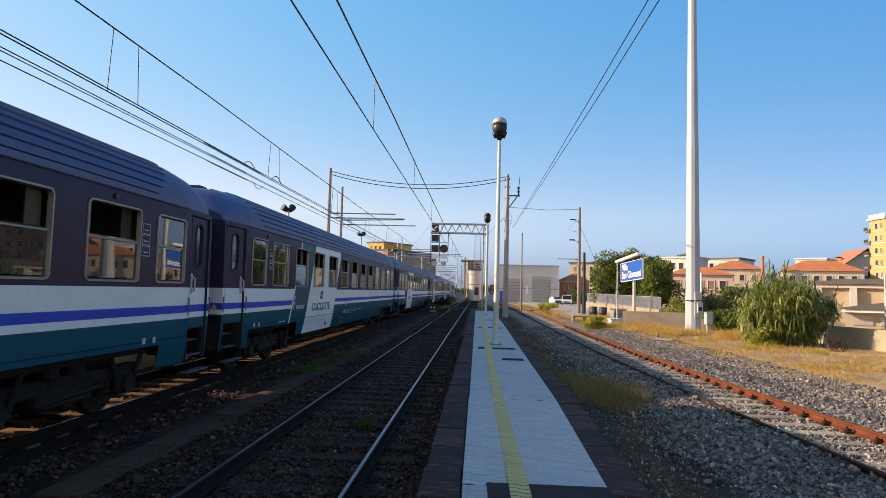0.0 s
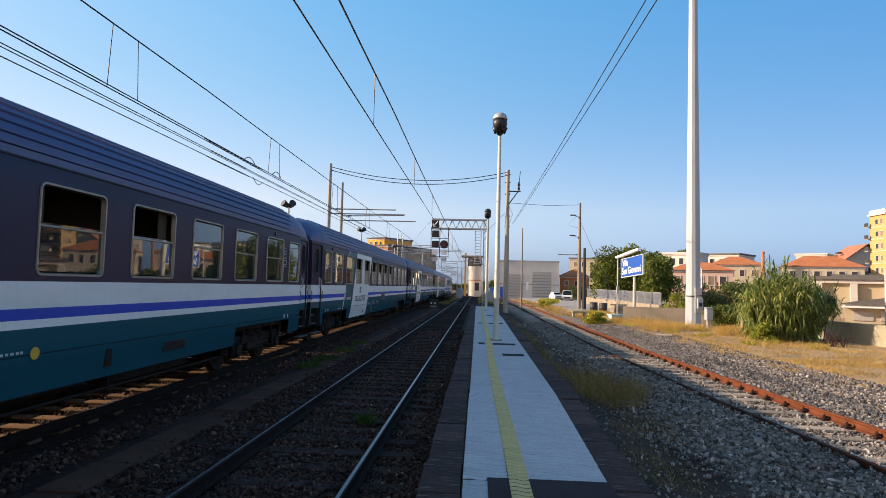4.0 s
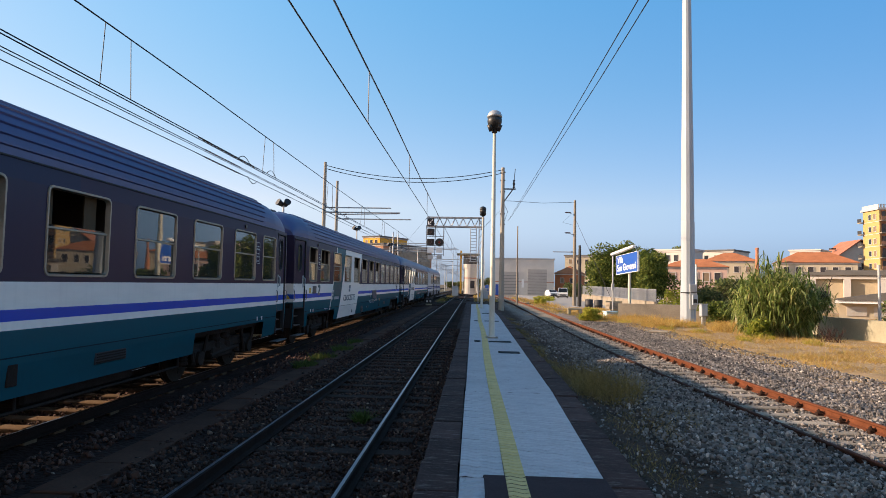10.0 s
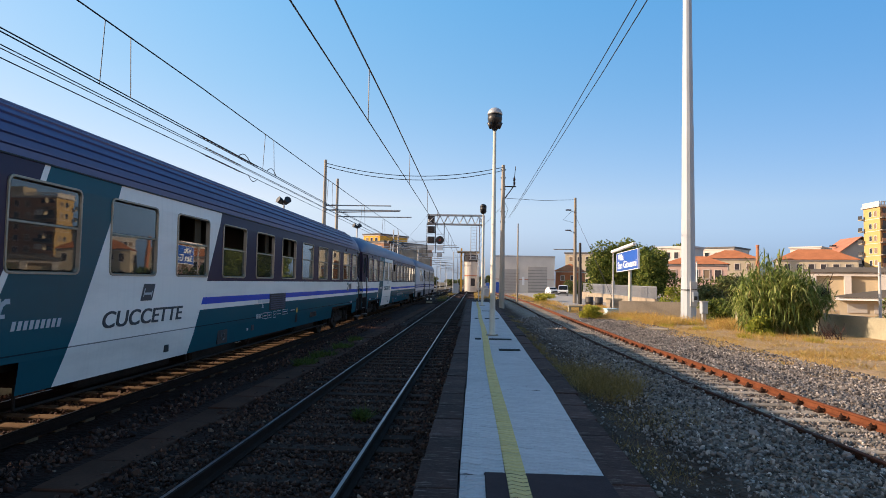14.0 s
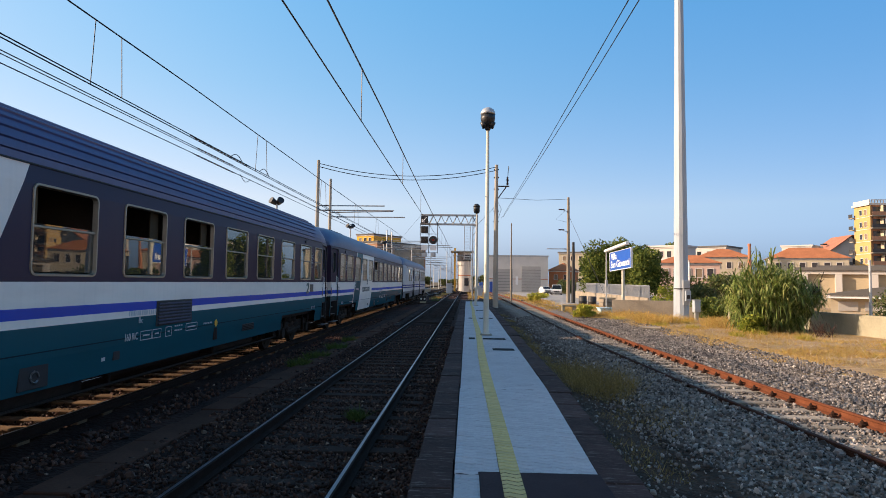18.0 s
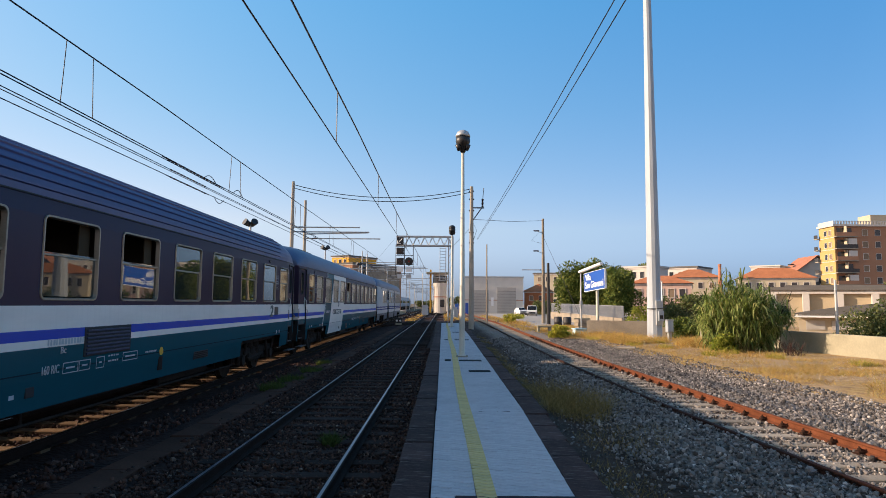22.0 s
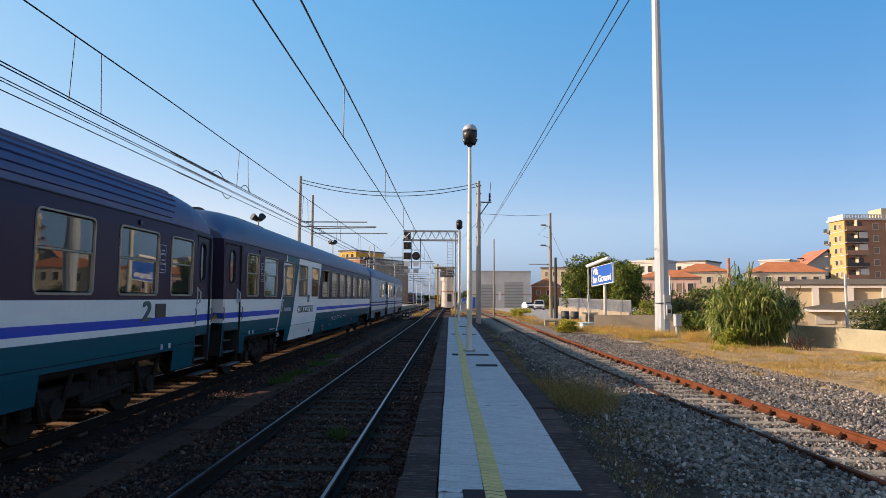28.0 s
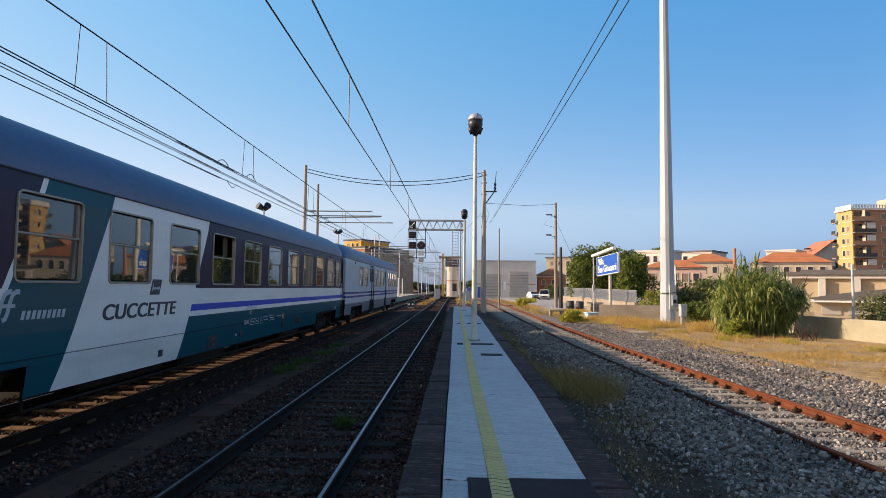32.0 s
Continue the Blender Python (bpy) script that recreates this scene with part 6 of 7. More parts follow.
def house(label, x0, x1, y0, y1, z0, z1, wall, roof, rh, cols, rows, w=1.0, h=1.3, shutter=None, chimney=None):
    hs = thing("house", label, "house", group="houses beyond the railway")
    w, h = 0.76 * w, 0.86 * h
    part_box("wall", wall, hs, (x0, x1, y0, y1, z0, z1))
    bm = bmesh.new()
    if rh > 0:
        hip_roof(bm, x0, x1, y0, y1, z1, rh)
    else:
        box(bm, x0 - 0.3, x1 + 0.3, y0 - 0.3, y1 + 0.3, z1, z1 + 0.35)
    rf = part("roof", bm, roof, hs)
    if chimney:
        part_box("chimney", M_BRICK, rf, (chimney[0] - 0.4, chimney[0] + 0.4, chimney[1] - 0.4, chimney[1] + 0.4, z1, chimney[2]))
    windows_on(hs, x0 + 0.5, x1 - 0.5, y0, z1 - 3.1 * rows, z1, cols, rows, w, h, shutter=shutter)
    windows_on(hs, y0 + 0.5, y1 - 0.5, x0, z1 - 3.1 * rows, z1, 3, rows, w, h, shutter=shutter, axis_x=False)
    part_box("cornice", M_WHITE_WALL, hs, (x0 - 0.12, x1 + 0.12, y0 - 0.12, y1 + 0.12, z1 - 0.30, z1 - 0.06))
    if x0 > 18:
        turn_about(hs, x0, y0, -20)
        if wall is M_WHITE_WALL:
            turn_about(hs, x0, y0, -42)
    elif x0 < -16:
        turn_about(hs, x0, y0, -32)
    return hs


def gable_house():
    gh = thing("house", "grey-walled house with faded red gable roof", "house", group="houses beyond the railway")
    bm = bmesh.new()
    low = [(84.4, 146, 0), (92.2, 146, 0), (92.2, 146, 12.2), (89.3, 146, 13.7), (84.4, 146, 10.2)]
    f0 = [bm.verts.new(p) for p in low]
    f1 = [bm.verts.new((x + 0.8, y + 9, z)) for x, y, z in low]
    bm.faces.new(f0)
    bm.faces.new(f1[::-1])
    for i in range(5):
        bm.faces.new((f0[i], f1[i], f1[(i + 1) % 5], f0[(i + 1) % 5]))
    part("wall", bm, M_SHED, gh, "grey rendered gable wall")
    for nm, pts in (("roof", ((83.2, 145.4, 9.55), (89.3, 145.4, 13.95))), ("rear_roof", ((89.32, 145.4, 13.95), (92.9, 145.4, 12.05)))):
        bm = bmesh.new()
        a = [bm.verts.new(p) for p in pts]
        b = [bm.verts.new((x + 1.0, y + 10, z)) for x, y, z in pts]
        c = [bm.verts.new((v.co.x, v.co.y, v.co.z + 0.22)) for v in (*a, *b)]
        bm.faces.new((a[0], a[1], b[1], b[0]))
        bm.faces.new((c[0], c[1], c[3], c[2]))
        for p, q, r, s in ((a[0], a[1], c[1], c[0]), (b[0], b[1], c[3], c[2]), (a[0], b[0], c[2], c[0]), (a[1], b[1], c[3], c[1])):
            bm.faces.new((p, q, r, s))
        part(nm, bm, M_TILE_DULL, gh)
    part_box("skylight", M_GLASS_DARK, gh, (85.2, 86.2, 150, 151.2, 12.0, 12.35))
    windows_on(gh, 85.2, 91.6, 146, 3.2, 9.6, 2, 2, 1.0, 1.3, shutter=M_SHUTTER)
    # it stands on the rise behind the flats
    gh.matrix_world = Matrix.Translation((0, 0, -0.5)) @ Matrix.Scale(1.25, 4)


house("pink two-storey house with low terracotta roof", 29.3, 38.2, 96, 102, -1, 5.35, M_PINK_WALL, M_TILE, 1.3, 5, 2, 1.1, 1.5, M_SHUTTER)
house("cream house with terracotta hipped roof", 54.2, 66.3, 112, 119, -1, 7.0, M_CREAM_WALL, M_TILE, 2.0, 6, 2, 1.1, 1.7, None)
gable_house()
house("white flat-roofed block of flats", 38.3, 46.2, 132, 138, 0, 9.85, M_WHITE_WALL, M_WHITE_WALL, 0, 4, 3, 1.2, 1.5, M_SHUTTER)
house("pale long block with flat roof behind the houses", 50, 62, 150, 160, 0, 10.8, M_WHITE_WALL, M_ROOF_GREY, 0, 5, 3, 1.2, 1.4, M_SHUTTER)
house("terracotta-roofed house behind the trees", 43.6, 52.6, 118, 125, -1, 7.3, M_CREAM_WALL, M_TILE, 1.7, 4, 2, 1.0, 1.3, M_SHUTTER)
house("low pale block on the rise", 83, 90, 165, 175, 0, 12.4, M_WHITE_WALL, M_WHITE_WALL, 0, 4, 3, 1.2, 1.4, M_SHUTTER)
house("small red-brown house beside the shed", 18.6, 24, 140, 147, 0, 4.9, M_TILE, M_TILE, 1.8, 2, 1, 1.0, 1.2, M_SHUTTER)
house("yellowish flats far behind the yard", 26, 36, 175, 182, 0, 10.6, M_CREAM_WALL, M_ROOF_GREY, 0, 4, 3, 1.2, 1.4, M_SHUTTER)
house("orange flats beyond the far platform", -33, -26.5, 182, 195, 0, 15.6, M_ORANGE, M_ROOF_GREY, 0, 3, 4, 1.1, 1.5, M_SHUTTER)
house("brown station building beyond the far platform", -26, -21, 150, 170, 0, 11.4, M_BROWN_WALL, M_ROOF_GREY, 0, 3, 3, 1.1, 1.5, M_SHUTTER)
house("grey flat-roofed block beyond the far platform", -20.5, -17, 150, 162, 0, 10.4, M_CONCRETE_DARK, M_ROOF_GREY, 0, 2, 2, 1.1, 1.5, None)
st = solo("brick_chimney", (lambda b: (lathe(b, (50.2, 111, 0), [(0.45, 0), (0.25, 9.0), (0.30, 9.1), (0.30, 9.45), (0.22, 9.5)], 12), b)[1])(bmesh.new()), M_BRICK, "round red brick chimney stack behind the reeds", "chimney")


def apartment_block():
    ap = thing("apartment_block", "ochre and brown block of flats with balconies", "apartment building", (0, 0, 0))
    x0, x1, y0, y1, top = 102.9, 133.5, 160, 166.3, 23.0
    part_box("brown_wall", M_BROWN_WALL, ap, (x0 + 0.02, x1, y0, y1, 0, top))
    part_box("ochre_wall", M_YELLOW_WALL, ap, (x0 - 0.3, x0, y0 - 0.25, y1, 0, top), "ochre rendered side wall")
    rf = part_box("roof", M_WHITE_WALL, ap, (x0 - 0.7, x1 + 0.4, y0 - 0.5, y1 + 0.4, top, top + 0.5))
    bm = bmesh.new()
    for k in range(40):
        box(bm, x0 + 0.74 * k, x0 + 0.74 * k + 0.3, y0 - 0.3, y0 - 0.1, top + 0.5, top + 1.3)
    box(bm, x0, x1, y0 - 0.3, y0 - 0.1, top + 1.3, top + 1.45)
    box(bm, x0 - 0.5, x0 - 0.35, y0 - 0.3, y1, top + 0.5, top + 1.45)
    part("parapet_rail", bm, M_WHITE_WALL, rf)
    part_box("stair_head", M_CREAM_WALL, rf, (x0 + 11, x0 + 22, y0 + 2, y0 + 7, top + 0.5, top + 3.4))
    for j in range(7):
        z = 1.4 + 3.15 * j
        part_box("storey_band", M_WHITE_WALL, ap, (x0 - 0.36, x0 - 0.302, y0 - 0.27, y1, z - 0.32, z - 0.18))
        part_box("storey_band", M_BROWN_WALL, ap, (x0 + 6.2, x1, y0 - 0.06, y0 - 0.002, z - 0.32, z - 0.12))
        bl = part_box("balcony", M_CONCRETE_DARK, ap, (x0 - 0.6, x0 + 5.0, y0 - 1.5, y0 - 0.255, z - 0.25, z), "balcony with railing and awning")
        part_box("railing", M_DARKSTEEL if j % 2 else M_BROWN_WALL, bl, (x0 - 0.6, x0 + 5.0, y0 - 1.52, y0 - 1.44, z, z + 0.95))
        part_box("balcony_door", M_GLASS_DARK, bl, (x0 + 0.5, x0 + 4.4, y0 - 0.06, y0 - 0.004, z, z + 2.3))
        part_box("partition", M_CREAM_WALL, bl, (x0 + 2.2, x0 + 2.35, y0 - 1.4, y0 - 0.06, z, z + 2.6))
        if j % 3:
            part_box("awning", M_WHITE_WALL, bl, (x0 + 2.6, x0 + 4.8, y0 - 1.42, y0 - 1.3, z + 1.0, z + 2.5))
        bl = part_box("balcony", M_CONCRETE_DARK, ap, (x0 - 1.15, x0 - 0.37, y1 - 0.6, y1 + 1.0, z - 0.25, z))
        part_box("railing", M_DARKSTEEL, bl, (x0 - 1.15, x0 - 1.08, y1 - 0.6, y1 + 1.0, z, z + 0.95))
    windows_on(ap, x0 + 6.2, x1 - 1, y0, 0.9, 22.9, 7, 7, 1.3, 1.5, shutter=M_SHUTTER)
    windows_on(ap, y0 + 0.6, y1 - 1.9, x0 - 0.3, 0.9, 22.9, 2, 7, 1.0, 1.3, shutter=M_SHUTTER, axis_x=False)


apartment_block()
# goods shed
sh = thing("goods_shed", "plain grey shed with roller shutters", "shed", (0, 0, 0))
part_box("wall", M_SHED, sh, (4.8, 17.6, 134, 165, -0.3, 7.7))
part_box("roof_edge", M_GALV, sh, (4.7, 17.7, 133.9, 165.1, 7.7, 8.0))
part_box("brick_band", M_BRICK, sh, (4.79, 17.61, 133.985, 134.0, 2.75, 2.9))
for a, b, h in ((6.6, 10.0, 5.0), (11.9, 16.0, 5.6)):
    dr = part_box("roller_shutter", M_SHED_DOOR, sh, (a, b, 133.90, 134.0, -0.2, h))
    slat = box_mesh("slat", (-(b - a) / 2, (b - a) / 2, -0.04, 0.0, -0.05, 0.05), M_SHED_LINE)
    for k in range(int(h / 0.64)):
        share("slat", slat, dr, ((a + b) / 2, 133.9, 0.3 + 0.64 * k))
part_box("side_door", M_BLUE, sh, (4.95, 5.6, 133.95, 134.0, -0.2, 2.2), "blue door")
part_box("panel", M_WHITE, sh, (10.6, 11.1, 133.95, 134.0, 1.6, 3.4))

# round signal cabin
tw = thing("signal_box", "cream round signal cabin with glazed top and flat roof", "signal box", (-0.6, 140, -0.2))
bm = bmesh.new()
lathe(bm, (0, 0, 0), [(1.42, 0.0), (1.42, 6.0)], 20)
part("round_wall", bm, M_WHITE_WALL, tw)
bm = bmesh.new()
lathe(bm, (0, 0, 6.0), [(1.55, 0.0), (1.55, 2.9)], 12)
part("cabin", bm, M_WHITE_WALL, tw)
bm = bmesh.new()
lathe(bm, (0, 0, 0), [(1.45, 3.6), (1.45, 3.8)], 20)
part("red_band", bm, M_BRICK, tw)
for k in range(8):
    a = radians(200 + 20 * k)
    ob = part_box("cabin_window", M_GLASS_DARK, tw, (-0.28, 0.28, -0.05, 0.05, 6.9, 8.4))
    ob.location, ob.rotation_euler = (1.55 * math.cos(a), 1.55 * math.sin(a), 0), (0, 0, a + math.pi / 2)
part_box("window", M_GLASS_DARK, tw, (0.05, 1.0, -1.44, -1.0, 1.4, 3.1))
part_box("canopy", M_CONCRETE, tw, (-3.1, 2.1, -2.4, 2.4, 8.9, 9.25), "flat overhanging roof", 0.05)
part_box("flue", M_ORANGE, tw, (-2.35, -1.95, -0.7, -0.3, 0, 9.9))
part_box("cabinet", M_BLUE, tw, (3.4, 4.2, -1.5, -0.8, 0, 2.2), "blue cabinet")

# warehouse behind the wall
wh = thing("warehouse", "long beige warehouse with pilasters and grey roof", "warehouse", (0, 0, 0))
def slanted_slab(bm, front, back, z0, z1):
    """A slab whose left end runs back at a slant: (x0, x1, y) in front and behind."""
    v = [bm.verts.new((x, y, z)) for z in (z0, z1) for x, y in ((front[0], front[2]), (front[1], front[2]), (back[1], back[2]), (back[0], back[2]))]
    for f in ((3, 2, 1, 0), (4, 5, 6, 7), (0, 1, 5, 4), (1, 2, 6, 5), (2, 3, 7, 6), (3, 0, 4, 7)):
        bm.faces.new([v[i] for i in f])


for nm, fr, bk, lo, hi, mt in (("wall", (33.0, 78, 62), (39.0, 84, 74), -1.5, 3.55, M_BEIGE_WALL), ("eaves_board", (32.7, 78, 61.6), (32.9, 78, 61.98), 3.2, 3.55, M_WHITE_WALL), ("roof", (32.5, 78, 61.4), (38.6, 84, 74.5), 3.56, 3.86, M_ROOF_GREY), ("ridge", (34.6, 80, 65), (38.6, 84, 74.5), 3.87, 4.15, M_ROOF_GREY)):
    bm = bmesh.new()
    slanted_slab(bm, fr, bk, lo, hi)
    part(nm, bm, mt, wh)
pil = box_mesh("pilaster", (-0.28, 0.28, -0.55, 0.0, -1.5, 3.19), M_WHITE_WALL)
for k in range(10):
    share("pilaster", pil, wh, (32.4 + 2.85 * (k + 0.3), 61.99, 0))
part_box("opening", M_GLASS_DARK, wh, (33.5, 34.6, 61.96, 62.0, 1.2, 2.0))
turn_about(wh, 33.0, 62.0, -24)
kb = thing("low_pavilion", "low cream pavilion with curved grey roof and white eaves", "pavilion", (0, 0, 0))
for nm, fr, bk, lo, hi, mt in (("wall", (28.3, 50, 49), (31.4, 53, 54.5), -1.5, 1.10, M_CREAM_WALL), ("eaves_board", (27.9, 50.4, 48.3), (31.6, 54, 55), 1.11, 1.33, M_WHITE)):
    bm = bmesh.new()
    slanted_slab(bm, fr, bk, lo, hi)
    part(nm, bm, mt, kb, "white eaves board" if nm == "eaves_board" else "")
bm = bmesh.new()
arc = [(27.9 + 22.5 * k / 16, 1.36 + 1.15 * math.sin(math.pi * min(1.0, (k + 0.2) / 16.8)) ** 0.8) for k in range(17)]
top = [[bm.verts.new((x + (y - 48.2) * 0.57, y, z)) for x, z in arc] for y in (48.2, 55.0)]
low = [bm.verts.new((x, 48.2, 1.34)) for x, z in arc]
for k in range(16):
    bm.faces.new((top[0][k], top[0][k + 1], top[1][k + 1], top[1][k]))
    bm.faces.new((low[k], low[k + 1], top[0][k + 1], top[0][k]))
part("roof", bm, M_ROOF_GREY, kb, "weathered grey curved roof")
for k in range(6):
    part_box("bay", M_SHED_DOOR, kb, (28.8 + 1.75 * k, 30.1 + 1.75 * k, 48.93, 49.0, 0.15, 0.85))

turn_about(kb, 28.3, 49.0, -20)

# boundary wall, low yard wall with railing
bw = thing("boundary_wall", "pale concrete boundary wall behind the reeds", "wall", kind="structure")
bm = bmesh.new()
path = [(17.6, 16.5), (17.0, 23.4), (16.45, 27.1), (16.06, 30.8), (15.8, 34.1), (15.6, 37.4)]
for (xa, ya), (xb, yb) in zip(path, path[1:]):
    v = [bm.verts.new(p) for p in ((xa, ya, -0.3), (xb, yb, -0.3), (xb, yb, 0.815), (xa, ya, 0.815), (xa + 0.25, ya, -0.3), (xb + 0.25, yb, -0.3), (xb + 0.25, yb, 0.815), (xa + 0.25, ya, 0.815))]
    for f in ((0, 1, 2, 3), (5, 4, 7, 6), (3, 2, 6, 7), (0, 3, 7, 4), (1, 5, 6, 2)):
        bm.faces.new([v[i] for i in f])
part("wall_panel", bm, M_CONCRETE, bw)
bm = bmesh.new()
box(bm, -3.0, -2.98 + 5.6, 0, 0.25, -0.3, 0.95)
yw = thing("yard_wall", "low dark concrete wall below the yard", "wall", (12.4, 39.9, 0), -16, kind="structure")
part("wall_panel", bm, M_CONCRETE_DARK, yw)
fn = thing("railing", "grey upright-bar railing along the raised yard", "railing", (0, 0, 0))
A, B = Vector((16.3, 92.0, 1.0)), Vector((14.68, 50.0, 0.75))
bm = bmesh.new()
box(bm, 0, (B - A).length, -0.15, 0.15, -1.3, -0.1)
ang = math.atan2(B.y - A.y, B.x - A.x)
ob = part("plinth_wall", bm, M_CONCRETE_DARK, fn)
ob.location, ob.rotation_euler = A, (0, 0, ang)
bm = bmesh.new()
box(bm, -0.022, 0.022, -0.022, 0.022, -0.12, 1.15)
bar = mesh_of("bar", bm, M_RAILBAR)
n = int((B - A).length / 0.20)
for k in range(n + 1):
    q = A.lerp(B, k / n)
    share("bar", bar, fn, q, ang)
for z in (0.08, 1.12):
    bm = bmesh.new()
    tube(bm, A + Vector((0, 0, z)), B + Vector((0, 0, z)), 0.025, n=6)
    part("rail", bm, M_GALV, fn)

# clutter below the yard: bench slabs, drums, pale blue crate
for k, (x, y, w, lab) in enumerate(((7.9, 48.0, 1.1, "small white concrete bench beside the pole"), (12.85, 56.9, 1.5, "white slab bench below the railing"))):
    be = thing("bench", lab, "bench", (x, y, -0.15), group="concrete benches")
    part_box("seat", M_CONCRETE, be, (-w / 2, w / 2, -0.25, 0.25, 0.75 if k else 0.35, 0.90 if k else 0.48), "", 0.02)
    for s in (-1, 1):
        part_box("leg", M_CONCRETE, be, (s * w * 0.38 - 0.10, s * w * 0.38 + 0.10, -0.2, 0.2, 0, 0.75 if k else 0.35), "", 0.01)
for x, y in ((11.65, 62.2), (12.25, 60.6)):
    d = thing("drum", "black plastic drum on the ground", "drum", (x, y, -0.15), group="black drums")
    bm = bmesh.new()
    lathe(bm, (0, 0, 0), [(0.36, 0), (0.40, 0.05), (0.40, 0.35), (0.43, 0.38), (0.40, 0.42), (0.40, 0.85), (0.36, 0.90)], 16)
    part("barrel", bm, M_DRUM, d, smooth=True)
cr = thing("crate", "pale blue plastic crate lying in dry grass", "crate", (9.48, 42.6, -0.12), 12)
part_box("shell", M_PALEBLUE, cr, (-0.45, 0.45, -0.3, 0.3, 0, 0.42), "", 0.03)
part_box("rim", M_PALEBLUE, cr, (-0.50, 0.50, -0.35, 0.35, 0.42, 0.48), "", 0.01)
sk = thing("scrap_boards", "stack of old boards and concrete blocks", "boards", (11.4, 50.5, -0.12), 20)
for k, (z, w) in enumerate(((0.0, 0.9), (0.32, 1.1), (0.62, 1.0))):
    part_box("block" if k < 2 else "board", M_CONCRETE_DARK if k < 2 else M_WOODPOLE, sk, (-w / 2, w / 2, -0.3, 0.3, z, z + 0.28), "", 0.02)
for x, y, r in ((11.2, 30.8, 15), (8.75, 29.4, -20)):
    b = thing("concrete_cover", "broken flat concrete cover in the grass", "concrete slab", (x, y, -0.06), r)
    part_box("slab", M_CONCRETE_DARK, b, (-0.42, 0.42, -0.3, 0.3, -0.04, 0.06), "", 0.03)
gp = thing("grey_post", "slim grey lamp post beyond the boundary wall", "post", (18.04, 28.2, -0.3))
bm = bmesh.new()
tube(bm, (0, 0, 0), (0, 0, 3.5), 0.065, 0.055, 8)
part("shaft", bm, M_GALV, gp)


wpole = thing("slim_pole", "slim white pole beyond the shrubs", "post", (21.4, 60.0, -0.3))
bm = bmesh.new()
tube(bm, (0, 0, 0), (0, 0, 4.6), 0.075, 0.06, 8)
part("shaft", bm, M_WHITE, wpole)
bm = bmesh.new()
tube(bm, (0, 0, 4.55), (0, 0, 4.66), 0.09, n=8)
part("cap", bm, M_GALV, wpole)


def car_thing(label, x, y, rz, van):
    c = thing("parked_car", label, "car", (x, y, -0.2), rz, group="cars parked by the shed")
    L, Wd, h = (4.6, 1.8, 1.95) if van else (3.7, 1.6, 1.5)
    bm = bmesh.new()
    prof = ((-L / 2, 0.3), (-L / 2, 0.95), (-L / 2 + (0.9 if van else 0.8), 1.05), (-L / 2 + (1.5 if van else 1.5), h - 0.05), (L / 2 - 0.9 if not van else 0.35, h), (L / 2 - 0.15 if not van else 0.5, 1.0), (L / 2, 0.9), (L / 2, 0.3))
    sides = [[bm.verts.new((s * Wd / 2 * (0.86 if z > 1.1 else 1.0), y_, z)) for y_, z in prof] for s in (-1, 1)]
    for i in range(len(prof)):
        j = (i + 1) % len(prof)
        bm.faces.new((sides[0][i], sides[0][j], sides[1][j], sides[1][i]))
    bm.faces.new(sides[0])
    bm.faces.new(sides[1][::-1])
    bmesh.ops.bevel(bm, geom=bm.edges[:], offset=0.05, segments=2, affect="EDGES")
    part("body", bm, M_CAR_WHITE, c, smooth=False)
    for y_ in (-L / 2 + 0.8, L / 2 - 0.8):
        for s in (-1, 1):
            bm = bmesh.new()
            tube(bm, (s * (Wd / 2 - 0.2), y_, 0.31), (s * (Wd / 2 + 0.02), y_, 0.31), 0.31, n=16)
            wl = part("wheel", bm, M_TYRE, c)
            bm = bmesh.new()
            tube(bm, (s * (Wd / 2), y_, 0.31), (s * (Wd / 2 + 0.03), y_, 0.31), 0.18, n=10)
            part("rim", bm, M_GALV, wl)
    bm = bmesh.new()
    (ya, za), (yb, zb) = prof[2], prof[3]
    glass_ = [bm.verts.new((sx * Wd / 2 * (0.90 - 0.14 * q), ya + (yb - ya) * q - 0.03, za + (zb - za) * q + 0.03)) for q, sx in ((0.08, -1), (0.08, 1), (0.92, 1), (0.92, -1))]
    bm.faces.new(glass_)
    bmesh.ops.solidify(bm, geom=bm.faces[:], thickness=0.02)
    part("windscreen", bm, M_GLASS_DARK, c)
    part_box("grille", M_BLACK, c, (-Wd * 0.28, Wd * 0.28, -L / 2 - 0.035, -L / 2 + 0.01, 0.60, 0.80))
    part_box("bumper", M_DARKSTEEL, c, (-Wd / 2, Wd / 2, -L / 2 - 0.06, -L / 2, 0.35, 0.55), "", 0.02)
    for s in (-1, 1):
        part_box("headlight", M_GALV, c, (s * (Wd / 2 - 0.25) - 0.16, s * (Wd / 2 - 0.25) + 0.16, -L / 2 - 0.03, -L / 2 + 0.02, 0.68, 0.86))
        part_box("side_window", M_GLASS_DARK, c, (s * Wd / 2 * 0.90 - 0.02, s * Wd / 2 * 0.90 + 0.02, -L / 2 + 1.5, 0.3, 1.12, h - 0.18))


car_thing("small white hatchback parked beside the shed", 15.4, 121, 10, False)
car_thing("white pickup van parked beside the shed", 16.4, 113, -8, True)

